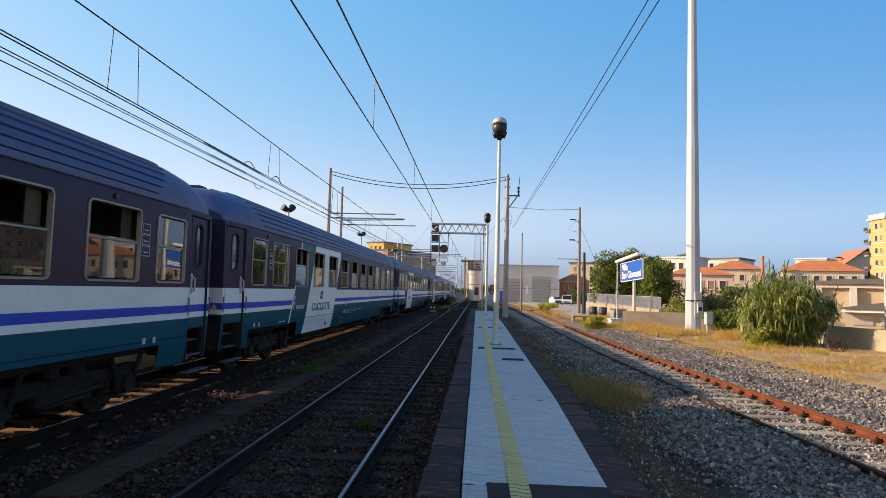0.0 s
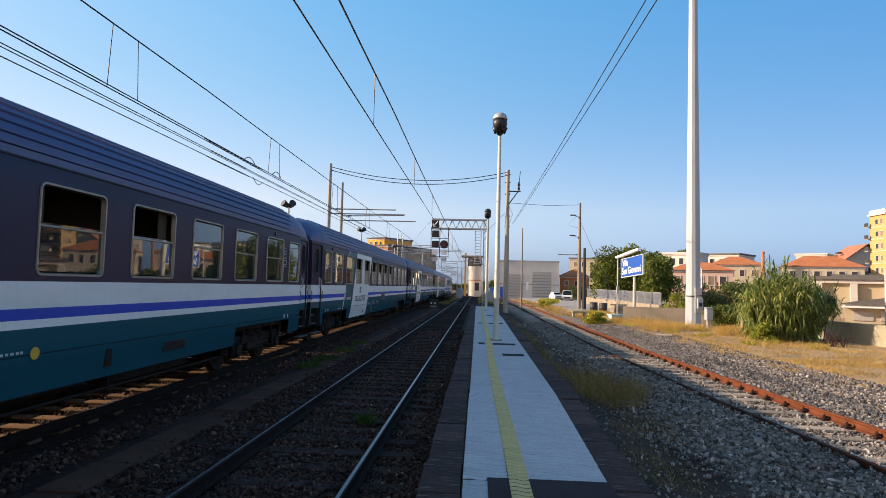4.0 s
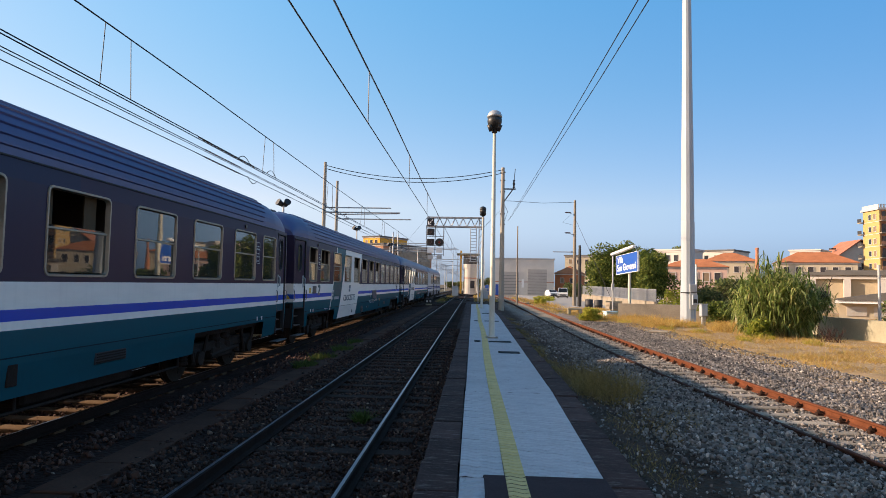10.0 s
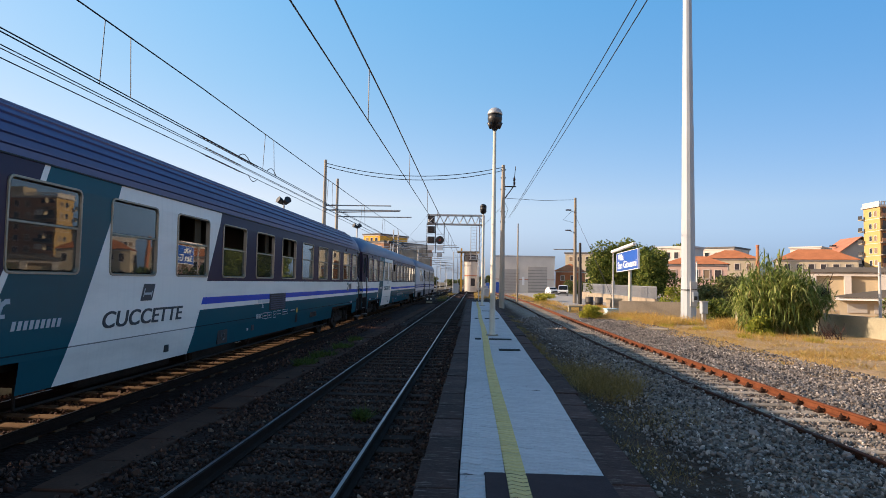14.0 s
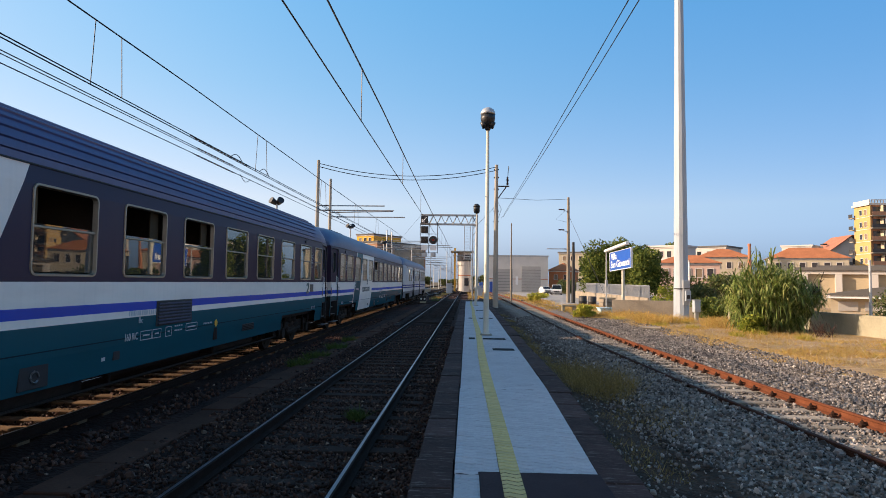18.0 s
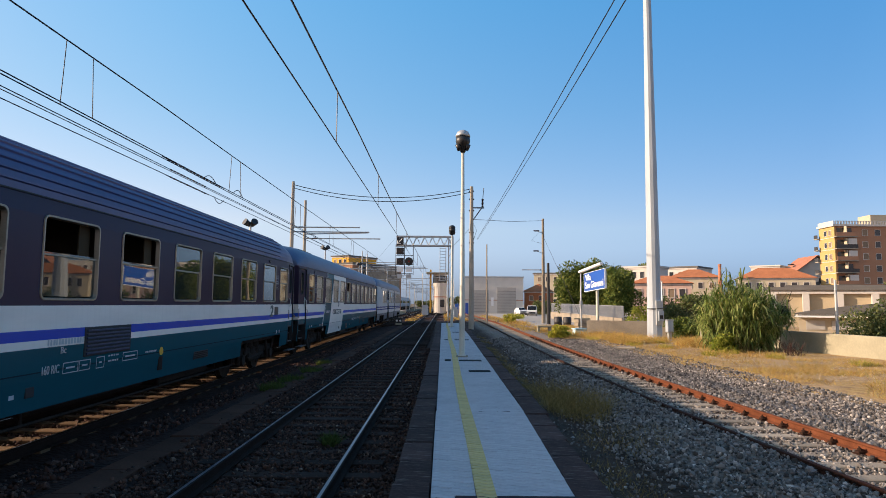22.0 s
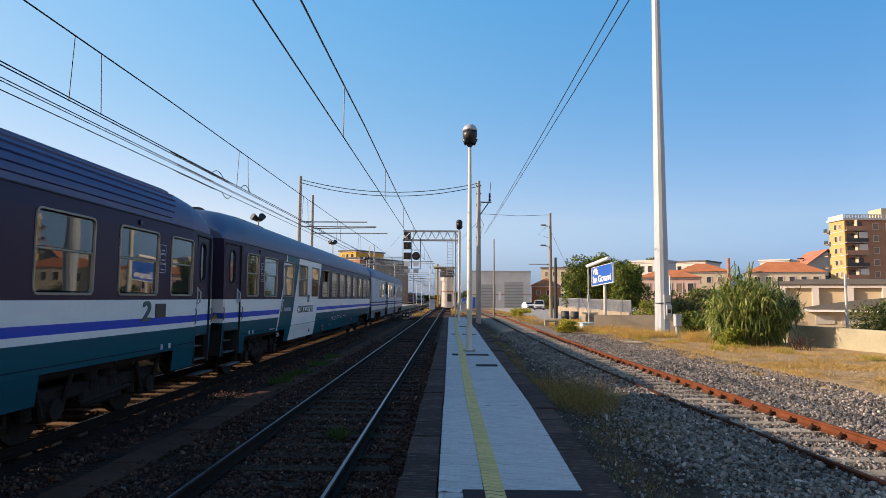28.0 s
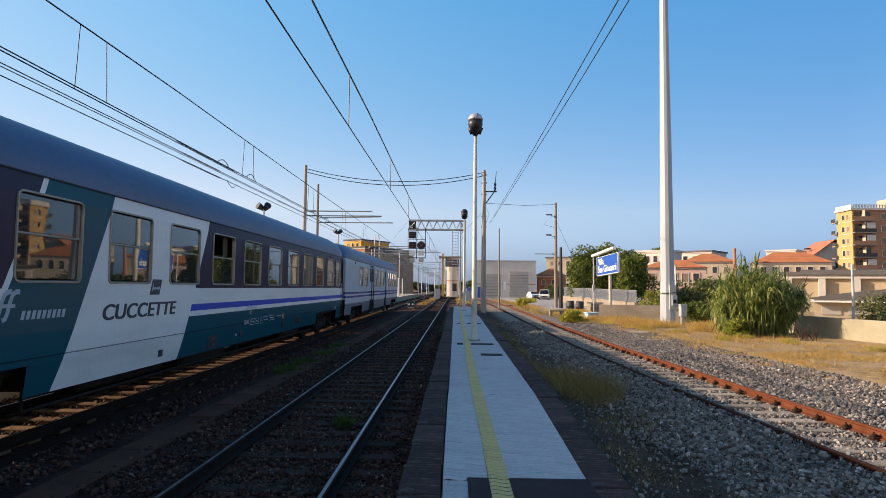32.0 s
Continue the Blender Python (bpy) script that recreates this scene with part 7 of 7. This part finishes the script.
# platform beyond the train, with its posts and fence
lp = thing("far_platform", "low platform beyond the train with pale edge", "platform", kind="structure")
part_box("slab", M_CONCRETE, lp, (-13.2, -8.3, -60, 140, -0.3, 0.48))
part_box("edge", M_WHITE_FLOOR, lp, (-8.7, -8.28, -60, 140, 0.484, 0.50))
for k in range(7):
    p = thing("canopy_post", "white post on the far platform", "post", (-9.4, 62 + 8 * k, 0.48), group="posts on the far platform")
    bm = bmesh.new()
    tube(bm, (0, 0, 0), (0, 0, 3.0), 0.09, n=8)
    part("shaft", bm, M_WHITE, p)
fw = thing("platform_fence", "dark slatted fence at the back of the far platform", "fence", (-11.8, 62, 0.48))
bm = bmesh.new()
box(bm, -0.03, 0.03, 0, 0.9, 0.0, 1.9)
pan = mesh_of("panel", bm, M_DARKSTEEL)
for k in range(22):
    share("panel", pan, fw, (0, 1.0 * k, 0))
ds = thing("dwarf_signal", "small black ground signal with two white lamps", "ground signal", (-4.4, 62, -0.2))
part_box("case", M_BLACK, ds, (-0.35, 0.35, -0.15, 0.15, 0.2, 0.75), "", 0.04)
for s in (-1, 1):
    bm = bmesh.new()
    tube(bm, (s * 0.17, -0.16, 0.45), (s * 0.17, -0.19, 0.45), 0.10, n=12)
    part("lens", bm, M_WHITE, ds)
part_box("foot", M_CONCRETE, ds, (-0.3, 0.3, -0.2, 0.2, 0, 0.2))

# train waiting far down the line
ft = DEPARTING = thing("departing_train", "dark locomotive behind pale coaches rolling away down the line", "train", (FAR_TRACK, 35, 0))
bm = bmesh.new()
box(bm, -1.45, 1.45, 0, 17, 0.9, 3.9, 0.25)
box(bm, -1.2, 1.2, 1, 16, 0.35, 0.9)
part("locomotive", bm, simple("loco_blue", (0.035, 0.045, 0.085), 0.4), ft)
for u in (2.5, 5.0, 12.0, 14.5):
    share("wheelset", WHEELSET, ft, (0, u, 0.455))
part_box("cab_window", M_GLASS_DARK, ft, (-1.15, 1.15, -0.05, 0.1, 2.4, 3.3))
for k in range(3):
    bm = bmesh.new()
    box(bm, -1.42, 1.42, 18 + 26.5 * k, 44 + 26.5 * k, 0.9, 4.0, 0.3)
    c = part("coach", bm, simple("far_coach_grey", (0.34, 0.37, 0.42), 0.4), ft)
    part_box("window_band", M_GLASS_DARK, c, (1.41, 1.435, 19.5 + 26.5 * k, 42.5 + 26.5 * k, 2.1, 3.0))
    part_box("roof", M_ROOF_SMOOTH, c, (-1.2, 1.2, 18.5 + 26.5 * k, 43.5 + 26.5 * k, 4.0, 4.12))
    part_box("underframe", M_UNDER, c, (-1.2, 1.2, 19 + 26.5 * k, 43 + 26.5 * k, 0.35, 0.9))
    for u in (21, 23.5, 38.5, 41):
        share("wheelset", WHEELSET, c, (0, u + 26.5 * k, 0.455))


# ---- plants ----
def leaf_cloud(centre, radii, count, size, seed, lumps=14, hollow=0.55):
    """Leaves in many uneven clumps about a centre."""
    rng = np.random.default_rng(seed)
    c, r = np.array(centre), np.array(radii)
    lc = rng.normal(size=(lumps, 3))
    lc /= np.linalg.norm(lc, axis=1)[:, None]
    lc = lc * rng.uniform(0.35, 0.80, (lumps, 1)) * r
    lr = rng.uniform(0.26, 0.48, lumps) * r.mean()
    k = rng.integers(0, lumps, count)
    d = rng.normal(size=(count, 3))
    d /= np.linalg.norm(d, axis=1)[:, None]
    p = c + lc[k] + d * (lr[k] * rng.uniform(hollow, 1.05, count))[:, None] * (r / r.mean())
    a = rng.normal(size=(count, 3))
    a /= np.linalg.norm(a, axis=1)[:, None]
    b = np.cross(a, rng.normal(size=(count, 3)))
    b /= np.linalg.norm(b, axis=1)[:, None]
    s = (size * rng.uniform(0.6, 1.3, count))[:, None]
    v = np.stack([p - a * s, p + b * s * 0.45, p + a * s, p - b * s * 0.45], 1).reshape(-1, 3)
    f = np.arange(count * 4).reshape(-1, 4)
    return v.tolist(), f.tolist()


def tree(name, label, x, y, base, h, radii, count, size, mat, seed, trunk=0.22, lumps=16):
    t = thing(name, label, "tree" if name == "tree" else "shrub", (x, y, base), group="trees and shrubs by the yard")
    bm = bmesh.new()
    rng = random.Random(seed)
    tube(bm, (0, 0, 0), (0.1, 0, h * 0.55), trunk, trunk * 0.6, 8)
    for k in range(6):
        a = rng.uniform(0, 6.28)
        tube(bm, (0.05, 0, h * 0.3 + 0.05 * h * k), (radii[0] * 0.6 * math.cos(a), radii[1] * 0.6 * math.sin(a), h * 0.62 + 0.05 * h * k), trunk * 0.4, trunk * 0.12, 6)
    part("trunk", bm, M_BARK, t)
    v, f = leaf_cloud((0, 0, h - radii[2]), radii, count, size, seed, lumps)
    ob = new("crown", from_arrays("crown", v, f, mat))
    ob.parent = t
    return t


tree("tree", "dense dark green tree behind the station sign", 19.4, 84.0, -0.3, 8.9, (4.5, 3.2, 4.6), 26000, 0.20, M_LEAF, 1, lumps=48)
tree("tree", "dense dark green tree behind the railing", 23.0, 80.0, -0.3, 7.4, (2.7, 2.6, 3.9), 16000, 0.20, M_LEAF, 2, lumps=36)
tree("shrub", "light green shrub beside the yard wall", 14.9, 46.5, -0.3, 2.3, (1.3, 1.0, 1.2), 2200, 0.10, M_BUSH, 4, 0.06)
tree("shrub", "dark shrub behind the lighting mast", 16.4, 42.5, -0.3, 2.9, (1.7, 1.2, 1.5), 3500, 0.11, M_LEAF_OLIVE, 5, 0.08)
tree("shrub", "olive green shrub behind the cable cabinet", 18.6, 45.5, -0.3, 3.2, (2.0, 1.5, 1.6), 4200, 0.12, M_LEAF_OLIVE, 6, 0.08)
tree("shrub", "dark undergrowth beside the reeds", 15.6, 38.8, -0.3, 2.0, (1.7, 1.0, 1.1), 2600, 0.09, M_LEAF, 7, 0.06)
tree("shrub", "olive shrub overhanging the boundary wall", 20.6, 29.2, -0.5, 2.9, (2.1, 1.5, 1.6), 6500, 0.09, M_LEAF_OLIVE, 8, 0.08, 22)
tree("shrub", "round yellow-green bush in dry grass", 7.48, 39.4, -0.2, 0.85, (1.15, 0.9, 0.45), 2000, 0.085, M_BUSH_YELLOW, 9, 0.05, 12)
tree("shrub", "low green bush beside the siding", 8.2, 72.0, -0.2, 1.2, (1.6, 1.2, 0.6), 2000, 0.11, M_BUSH_YELLOW, 10, 0.05, 12)
tree("shrub", "green bush at the foot of the flats", 92.5, 150, 0, 8.0, (4.5, 3, 3.2), 2500, 0.35, M_LEAF_OLIVE, 11, 0.2)
tree("tree", "green tree before the brown flats", 108.0, 145, 0, 9.0, (5, 4, 3.6), 3000, 0.4, M_LEAF_OLIVE, 12, 0.25)
tree("tree", "dark pine crown behind the houses", 47.5, 140, 0, 11.6, (3.6, 3, 1.8), 2200, 0.35, M_LEAF, 13, 0.25)
for k, (x, y, h) in enumerate(((-1.5, 290, 5.0), (-5.5, 300, 4.2), (3.0, 280, 6.0), (-10.5, 310, 4.6), (9.0, 290, 6.5), (-20.0, 300, 6.0))):
    tree("tree", "low dusty green tree far down the line", x, y, -0.5, h, (3.6, 3, h * 0.42), 1500, 0.45, M_LEAF_OLIVE, 40 + k, 0.2)
for k, (x, y) in enumerate(((21.5, 128), (20.0, 124), (26, 118), (31, 88), (35, 84))):
    tree("shrub", "dark green shrub before the far houses", x, y, -0.5, 3.2 + 0.3 * k, (2.6, 2, 1.8), 1800, 0.22, M_LEAF_OLIVE if k % 2 else M_LEAF, 20 + k, 0.1)


def reeds():
    rd = thing("cane_thicket", "tall thicket of green cane with arching leaves", "cane plant", (0, 0, 0))
    rng = np.random.default_rng(4)
    sv, sf, lv, lf = [], [], [], []
    for i in range(640):
        a, q = rng.uniform(0, 6.283), math.sqrt(rng.uniform(0, 1))
        du, dv = 1.85 * q * math.cos(a), 1.35 * q * math.sin(a)
        crest = float(np.interp(du, (-1.85, -1.3, -0.8, -0.35, 0.1, 0.6, 1.1, 1.85), (2.3, 2.9, 3.4, 4.15, 3.7, 3.55, 3.0, 2.3)))
        lump = 0.5 + 0.5 * noise.noise((du * 2.1, dv * 1.6, 3.0))
        h = crest * (0.74 + 0.28 * lump) * (1.0 - 0.32 * abs(dv) / 1.35) * rng.uniform(0.62, 1.06)
        bx, by = 13.50 + 0.74 * du, 28.1 + 0.8 * dv
        out = np.array([0.30 * du, 0.30 * dv]) + rng.normal(size=2) * 0.15
        out[0] += 0.55 * max(0.0, du - 0.9)
        pts = [np.array([bx + out[0] * (s ** 2), by + out[1] * (s ** 2), -0.15 + h * s]) for s in (0, 0.33, 0.66, 1.0)]
        o = len(sv)
        for k, p in enumerate(pts):
            r = 0.013 * (1 - 0.7 * k / 3)
            for m in range(3):
                sv.append((p[0] + r * math.cos(m * 2.09), p[1] + r * math.sin(m * 2.09), p[2]))
        for k in range(3):
            for m in range(3):
                sf.append((o + 3 * k + m, o + 3 * k + (m + 1) % 3, o + 3 * k + 3 + (m + 1) % 3, o + 3 * k + 3 + m))
        for j in range(int(13 + 6 * rng.random())):
            s = 0.10 + 0.90 * rng.uniform(0.0, 1.0) ** 0.8
            base = np.array([bx + out[0] * s * s, by + out[1] * s * s, -0.15 + h * s])
            ang = rng.uniform(0, 6.283)
            d = np.array([math.cos(ang), math.sin(ang), 0])
            side = np.array([-d[1], d[0], 0])
            L, w = rng.uniform(0.40, 0.86), rng.uniform(0.017, 0.034)
            up, droop = rng.uniform(0.9, 1.9), rng.uniform(0.8, 1.9)
            o2 = len(lv)
            for k, (t, ww) in enumerate(((0, 0.6), (0.35, 1.0), (0.7, 0.75), (1.0, 0.04))):
                c = base + d * L * t * 0.72 + np.array([0, 0, L * (up * t - droop * t * t)])
                lv.append(tuple(c - side * w * ww))
                lv.append(tuple(c + side * w * ww))
            for k in range(3):
                lf.append((o2 + 2 * k, o2 + 2 * k + 1, o2 + 2 * k + 3, o2 + 2 * k + 2))
    ob = tagged(new("cane_growth", from_arrays("cane_growth", sv, sf, M_REED_STEM)), kind="stuff")
    ob.parent = rd
    ob = tagged(new("cane_leaves", from_arrays("cane_leaves", lv, lf, M_REED)), kind="stuff")
    ob.parent = rd
    for x0, x1, h in ((15.2, 15.85, 2.65), (15.1, 15.5, 2.1)):
        bm = bmesh.new()
        polytube(bm, [(x0, 28.0, -0.15), ((x0 + x1) / 2 - 0.1, 28.0, h * 0.5), (x1, 27.9, h)], 0.016, 5)
        for k in range(7):
            z = h * (0.4 + 0.085 * k)
            xx = x0 + (x1 - x0) * (0.4 + 0.085 * k)
            tube(bm, (xx, 27.95, z), (xx + (0.16 if k % 2 else -0.14), 27.9, z + 0.16), 0.02, 0.004, 4, False)
        part("dead_cane", bm, M_DEAD_CANE, rd, "dead dark cane stalk")
    # lower fringe hanging to one side
    v, f = leaf_cloud((12.3, 27.0, 0.35), (0.9, 0.5, 0.5), 900, 0.09, 9)
    ob = new("undergrowth", from_arrays("undergrowth", v, f, M_BUSH))
    ob.parent = rd


reeds()
dw = thing("dead_shrub", "leafless dark brown twiggy shrub against the wall", "shrub", (14.35, 25.4, -0.12))
rng = random.Random(6)
for k in range(60):
    bm = bmesh.new()
    a, l = rng.uniform(0, 6.28), rng.uniform(0.3, 0.85)
    p = Vector((rng.uniform(-0.35, 0.35), rng.uniform(-0.2, 0.2), 0))
    for j in range(3):
        q = p + Vector((math.cos(a) * l * 0.2, math.sin(a) * l * 0.12, l * 0.30)) + Vector((rng.uniform(-0.08, 0.08), rng.uniform(-0.06, 0.06), 0))
        tube(bm, p, q, 0.009, 0.005, 3, False)
        p = q
    part("twig", bm, M_TWIG, dw)


def blades(n, place, hmin, hmax, wid, seed, lean=0.5):
    rng = np.random.default_rng(seed)
    p = place(rng, n)
    n = len(p)
    a = rng.uniform(0, 6.283, n)
    s = np.stack([np.cos(a), np.sin(a), 0 * a], 1)
    h = rng.uniform(hmin, hmax, n)[:, None]
    d = rng.normal(size=(n, 3)) * lean
    d[:, 2] = 1
    w = wid * rng.uniform(0.6, 1.4, n)[:, None]
    mid = p + d * h * 0.55
    tip = mid + (d + rng.normal(size=(n, 3)) * lean * 0.8) * h * 0.45
    v = np.stack([p - s * w, p + s * w, mid + s * w * 0.7, mid - s * w * 0.7, tip], 1).reshape(-1, 3)
    o = np.arange(n) * 5
    f = [(int(i), int(i + 1), int(i + 2), int(i + 3)) for i in o] + [(int(i + 3), int(i + 2), int(i + 4)) for i in o]
    return v.tolist(), f


def scatter_in(boxes, clump=0.0):
    def place(rng, n):
        w = np.array([(b[1] - b[0]) * (b[3] - b[2]) for b in boxes])
        k = rng.choice(len(boxes), n, p=w / w.sum())
        bx = np.array(boxes)[k]
        x = rng.uniform(bx[:, 0], bx[:, 1])
        y = rng.uniform(bx[:, 2], bx[:, 3])
        keep = np.ones(n, bool)
        if clump:
            keep = np.array([noise.noise((float(a) * 0.8, float(b) * 0.55, 7.0)) > clump + rng.uniform(-0.12, 0.12) for a, b in zip(x, y)])
        x, y = x[keep], y[keep]
        return np.stack([x, y, np.array([ground_z(float(a), float(b)) for a, b in zip(x, y)]) - 0.01], 1)
    return place


def clumps(spots):
    def place(rng, n):
        k = rng.integers(0, len(spots), n)
        s = np.array(spots)[k]
        r = np.sqrt(rng.uniform(0, 1, n)) * s[:, 2]
        a = rng.uniform(0, 6.283, n)
        x, y = s[:, 0] + r * np.cos(a), s[:, 1] + 1.6 * r * np.sin(a)
        return np.stack([x, y, np.array([ground_z(float(p), float(q)) for p, q in zip(x, y)]) - 0.01], 1)
    return place


for nm, lab, args, mat in (
    ("dry_grass", "dry yellow grass over the waste ground", (78000, scatter_in([(8.4, 15.5, 17, 38), (7.2, 13, 38, 60), (9.5, 16.6, 11, 20)], -0.02), 0.03, 0.17, 0.006, 1, 1.0), M_STRAW),
    ("straw_litter", "pale dead stalks lying over the waste ground", (9000, scatter_in([(9.0, 15.6, 16, 34), (8.2, 12.5, 34, 44)], 0.0), 0.02, 0.075, 0.005, 21, 7.0), M_LITTER),
    ("green_tufts", "small yellow-green tufts in the dry grass", (3200, clumps([(9.7, 31.5, 0.35), (10.6, 29.4, 0.3), (12.3, 26.6, 0.35), (11.6, 33.4, 0.4), (13.0, 24.2, 0.3), (9.0, 37.0, 0.4), (10.9, 25.3, 0.25), (14.6, 21.5, 0.35)]), 0.06, 0.24, 0.007, 22, 0.6), M_TUFT),
    ("tall_dry_grass", "taller dry grass tufts about the mast and sign", (11000, clumps([(11.5, 34.5, 1.1), (10.4, 38.5, 1.5), (13.8, 33.2, 0.9), (9.2, 40.5, 1.3), (11.0, 41.5, 1.2), (12.6, 30.9, 0.9), (9.8, 33.0, 0.8)]), 0.16, 0.48, 0.006, 2, 0.45), M_STRAW),
    ("roadside_grass", "pale grass beside the siding far on", (15000, scatter_in([(6.5, 8.6, 48, 110), (7.0, 9.4, 60, 80), (0.2, 3.4, 78, 132), (-4.6, -3.4, 75, 135)], -0.1), 0.10, 0.35, 0.012, 5, 0.5), M_STRAW),
    ("weed_tuft", "tall thin straw and green weeds beside the platform", (3000, clumps([(2.55, 12.2, 0.60), (2.9, 13.2, 0.60), (2.75, 12.7, 0.75), (2.6, 14.4, 0.5)]), 0.15, 0.52, 0.0026, 13, 0.75), M_WEED),
    ("platform_weeds", "thin green and straw weeds along the platform's foot", (4600, clumps([(2.1, 15.5, 0.25), (2.0, 18.5, 0.25), (2.2, 21, 0.3), (2.3, 25, 0.35), (2.2, 29, 0.35), (2.4, 34, 0.4), (2.3, 39, 0.4), (2.6, 9.6, 0.55), (3.1, 10.3, 0.6), (2.1, 7.4, 0.5), (2.3, 14.3, 0.5), (2.05, 17, 0.3), (2.1, 19.8, 0.3), (2.1, 23, 0.35), (2.15, 27, 0.35)]), 0.04, 0.17, 0.003, 3, 0.9), M_WEED),
    ("track_weeds", "low green weeds between the two tracks", (3600, clumps([(-4.25, 15.6, 0.28), (-4.2, 17.4, 0.35), (-4.1, 19.5, 0.3), (-4.2, 22.0, 0.25), (-3.5, 70, 0.5), (-3.8, 80, 0.7), (-1.7, 9.6, 0.10)]), 0.05, 0.20, 0.009, 4, 0.6), M_TRACK_WEED),
):
    v, f = blades(*args)
    tagged(new(nm, from_arrays(nm, v, f, mat)), lab, "grass", kind="stuff")


# ---- loose ballast stones ----
def stones(name, label, count, place, size, mat, seed):
    rng = np.random.default_rng(seed)
    g = (1 + 5 ** 0.5) / 2
    ico = np.array([(-1, g, 0), (1, g, 0), (-1, -g, 0), (1, -g, 0), (0, -1, g), (0, 1, g), (0, -1, -g), (0, 1, -g), (g, 0, -1), (g, 0, 1), (-g, 0, -1), (-g, 0, 1)]) / 1.9
    tri = np.array([(0, 11, 5), (0, 5, 1), (0, 1, 7), (0, 7, 10), (0, 10, 11), (1, 5, 9), (5, 11, 4), (11, 10, 2), (10, 7, 6), (7, 1, 8), (3, 9, 4), (3, 4, 2), (3, 2, 6), (3, 6, 8), (3, 8, 9), (4, 9, 5), (2, 4, 11), (6, 2, 10), (8, 6, 7), (9, 8, 1)])
    p = place(rng, count)
    n = len(p)
    s = size * rng.lognormal(0, 0.30, n)
    v = ico[None] * rng.uniform(0.55, 1.15, (n, 12, 1)) * (s[:, None] * rng.uniform(0.6, 1.2, (n, 3)))[:, None, :]
    a = rng.uniform(0, 6.283, n)
    c, d = np.cos(a)[:, None], np.sin(a)[:, None]
    x, y = v[:, :, 0] * c - v[:, :, 1] * d, v[:, :, 0] * d + v[:, :, 1] * c
    v = np.stack([x, y, v[:, :, 2]], 2) + p[:, None, :]
    f = (tri[None] + 12 * np.arange(n)[:, None, None]).reshape(-1, 3)
    return tagged(new(name, from_arrays(name, v.reshape(-1, 3).tolist(), f.tolist(), mat)), label, "ballast", kind="stuff")


def near_first(x0, x1, y0, y1, avoid=(), ragged=None):
    """Dense near the platform's head, thinner along the line."""
    def place(rng, n):
        y = y0 + (y1 - y0) * rng.uniform(0, 1, n) ** 1.7
        x = rng.uniform(x0, x1, n)
        keep = np.ones(n, bool)
        for a, b in avoid:
            keep &= ~((x > a) & (x < b))
        if ragged is not None:
            edge = np.array([ragged + 0.9 * noise.noise((0.0, float(b) * 0.5, 2.0)) for b in y]) + rng.normal(size=n) * 0.22
            keep &= x > edge
        x, y = x[keep], y[keep]
        z = np.array([ground_z(float(a), float(b)) for a, b in zip(x, y)])
        return np.stack([x, y, z + rng.uniform(-0.006, 0.042, len(x))], 1)
    return place


stones("siding_ballast", "loose grey ballast stones about the siding", 64000, near_first(2.2, 9.4, 4.8, 38, ragged=2.9), 0.0255, M_STONE, 1)
stones("strewn_stones", "scattered small grey stones in the soil beside the kerb", 2200, near_first(1.62, 3.3, 5.0, 26), 0.0165, M_STONE, 9)
stones("near_track_ballast", "oily brown ballast between the rails", 40000, near_first(-3.6, -0.5, 4.2, 30, ((-2.83, -2.68), (-1.33, -1.17))), 0.0225, M_STONE_OIL_SHADE, 2)
stones("between_rails_ballast", "dark oily stones between the sleepers under the train", 7000, near_first(-7.2, -5.8, 5.0, 34), 0.024, M_STONE_OIL_SHADE, 6)
stones("train_track_ballast", "oily ballast and dirt beside the train", 20000, near_first(-8.4, -3.6, 5.0, 36, ((-4.6, -4.0), (-7.75, -5.25))), 0.030, M_STONE_OIL_SHADE, 3)

motions()
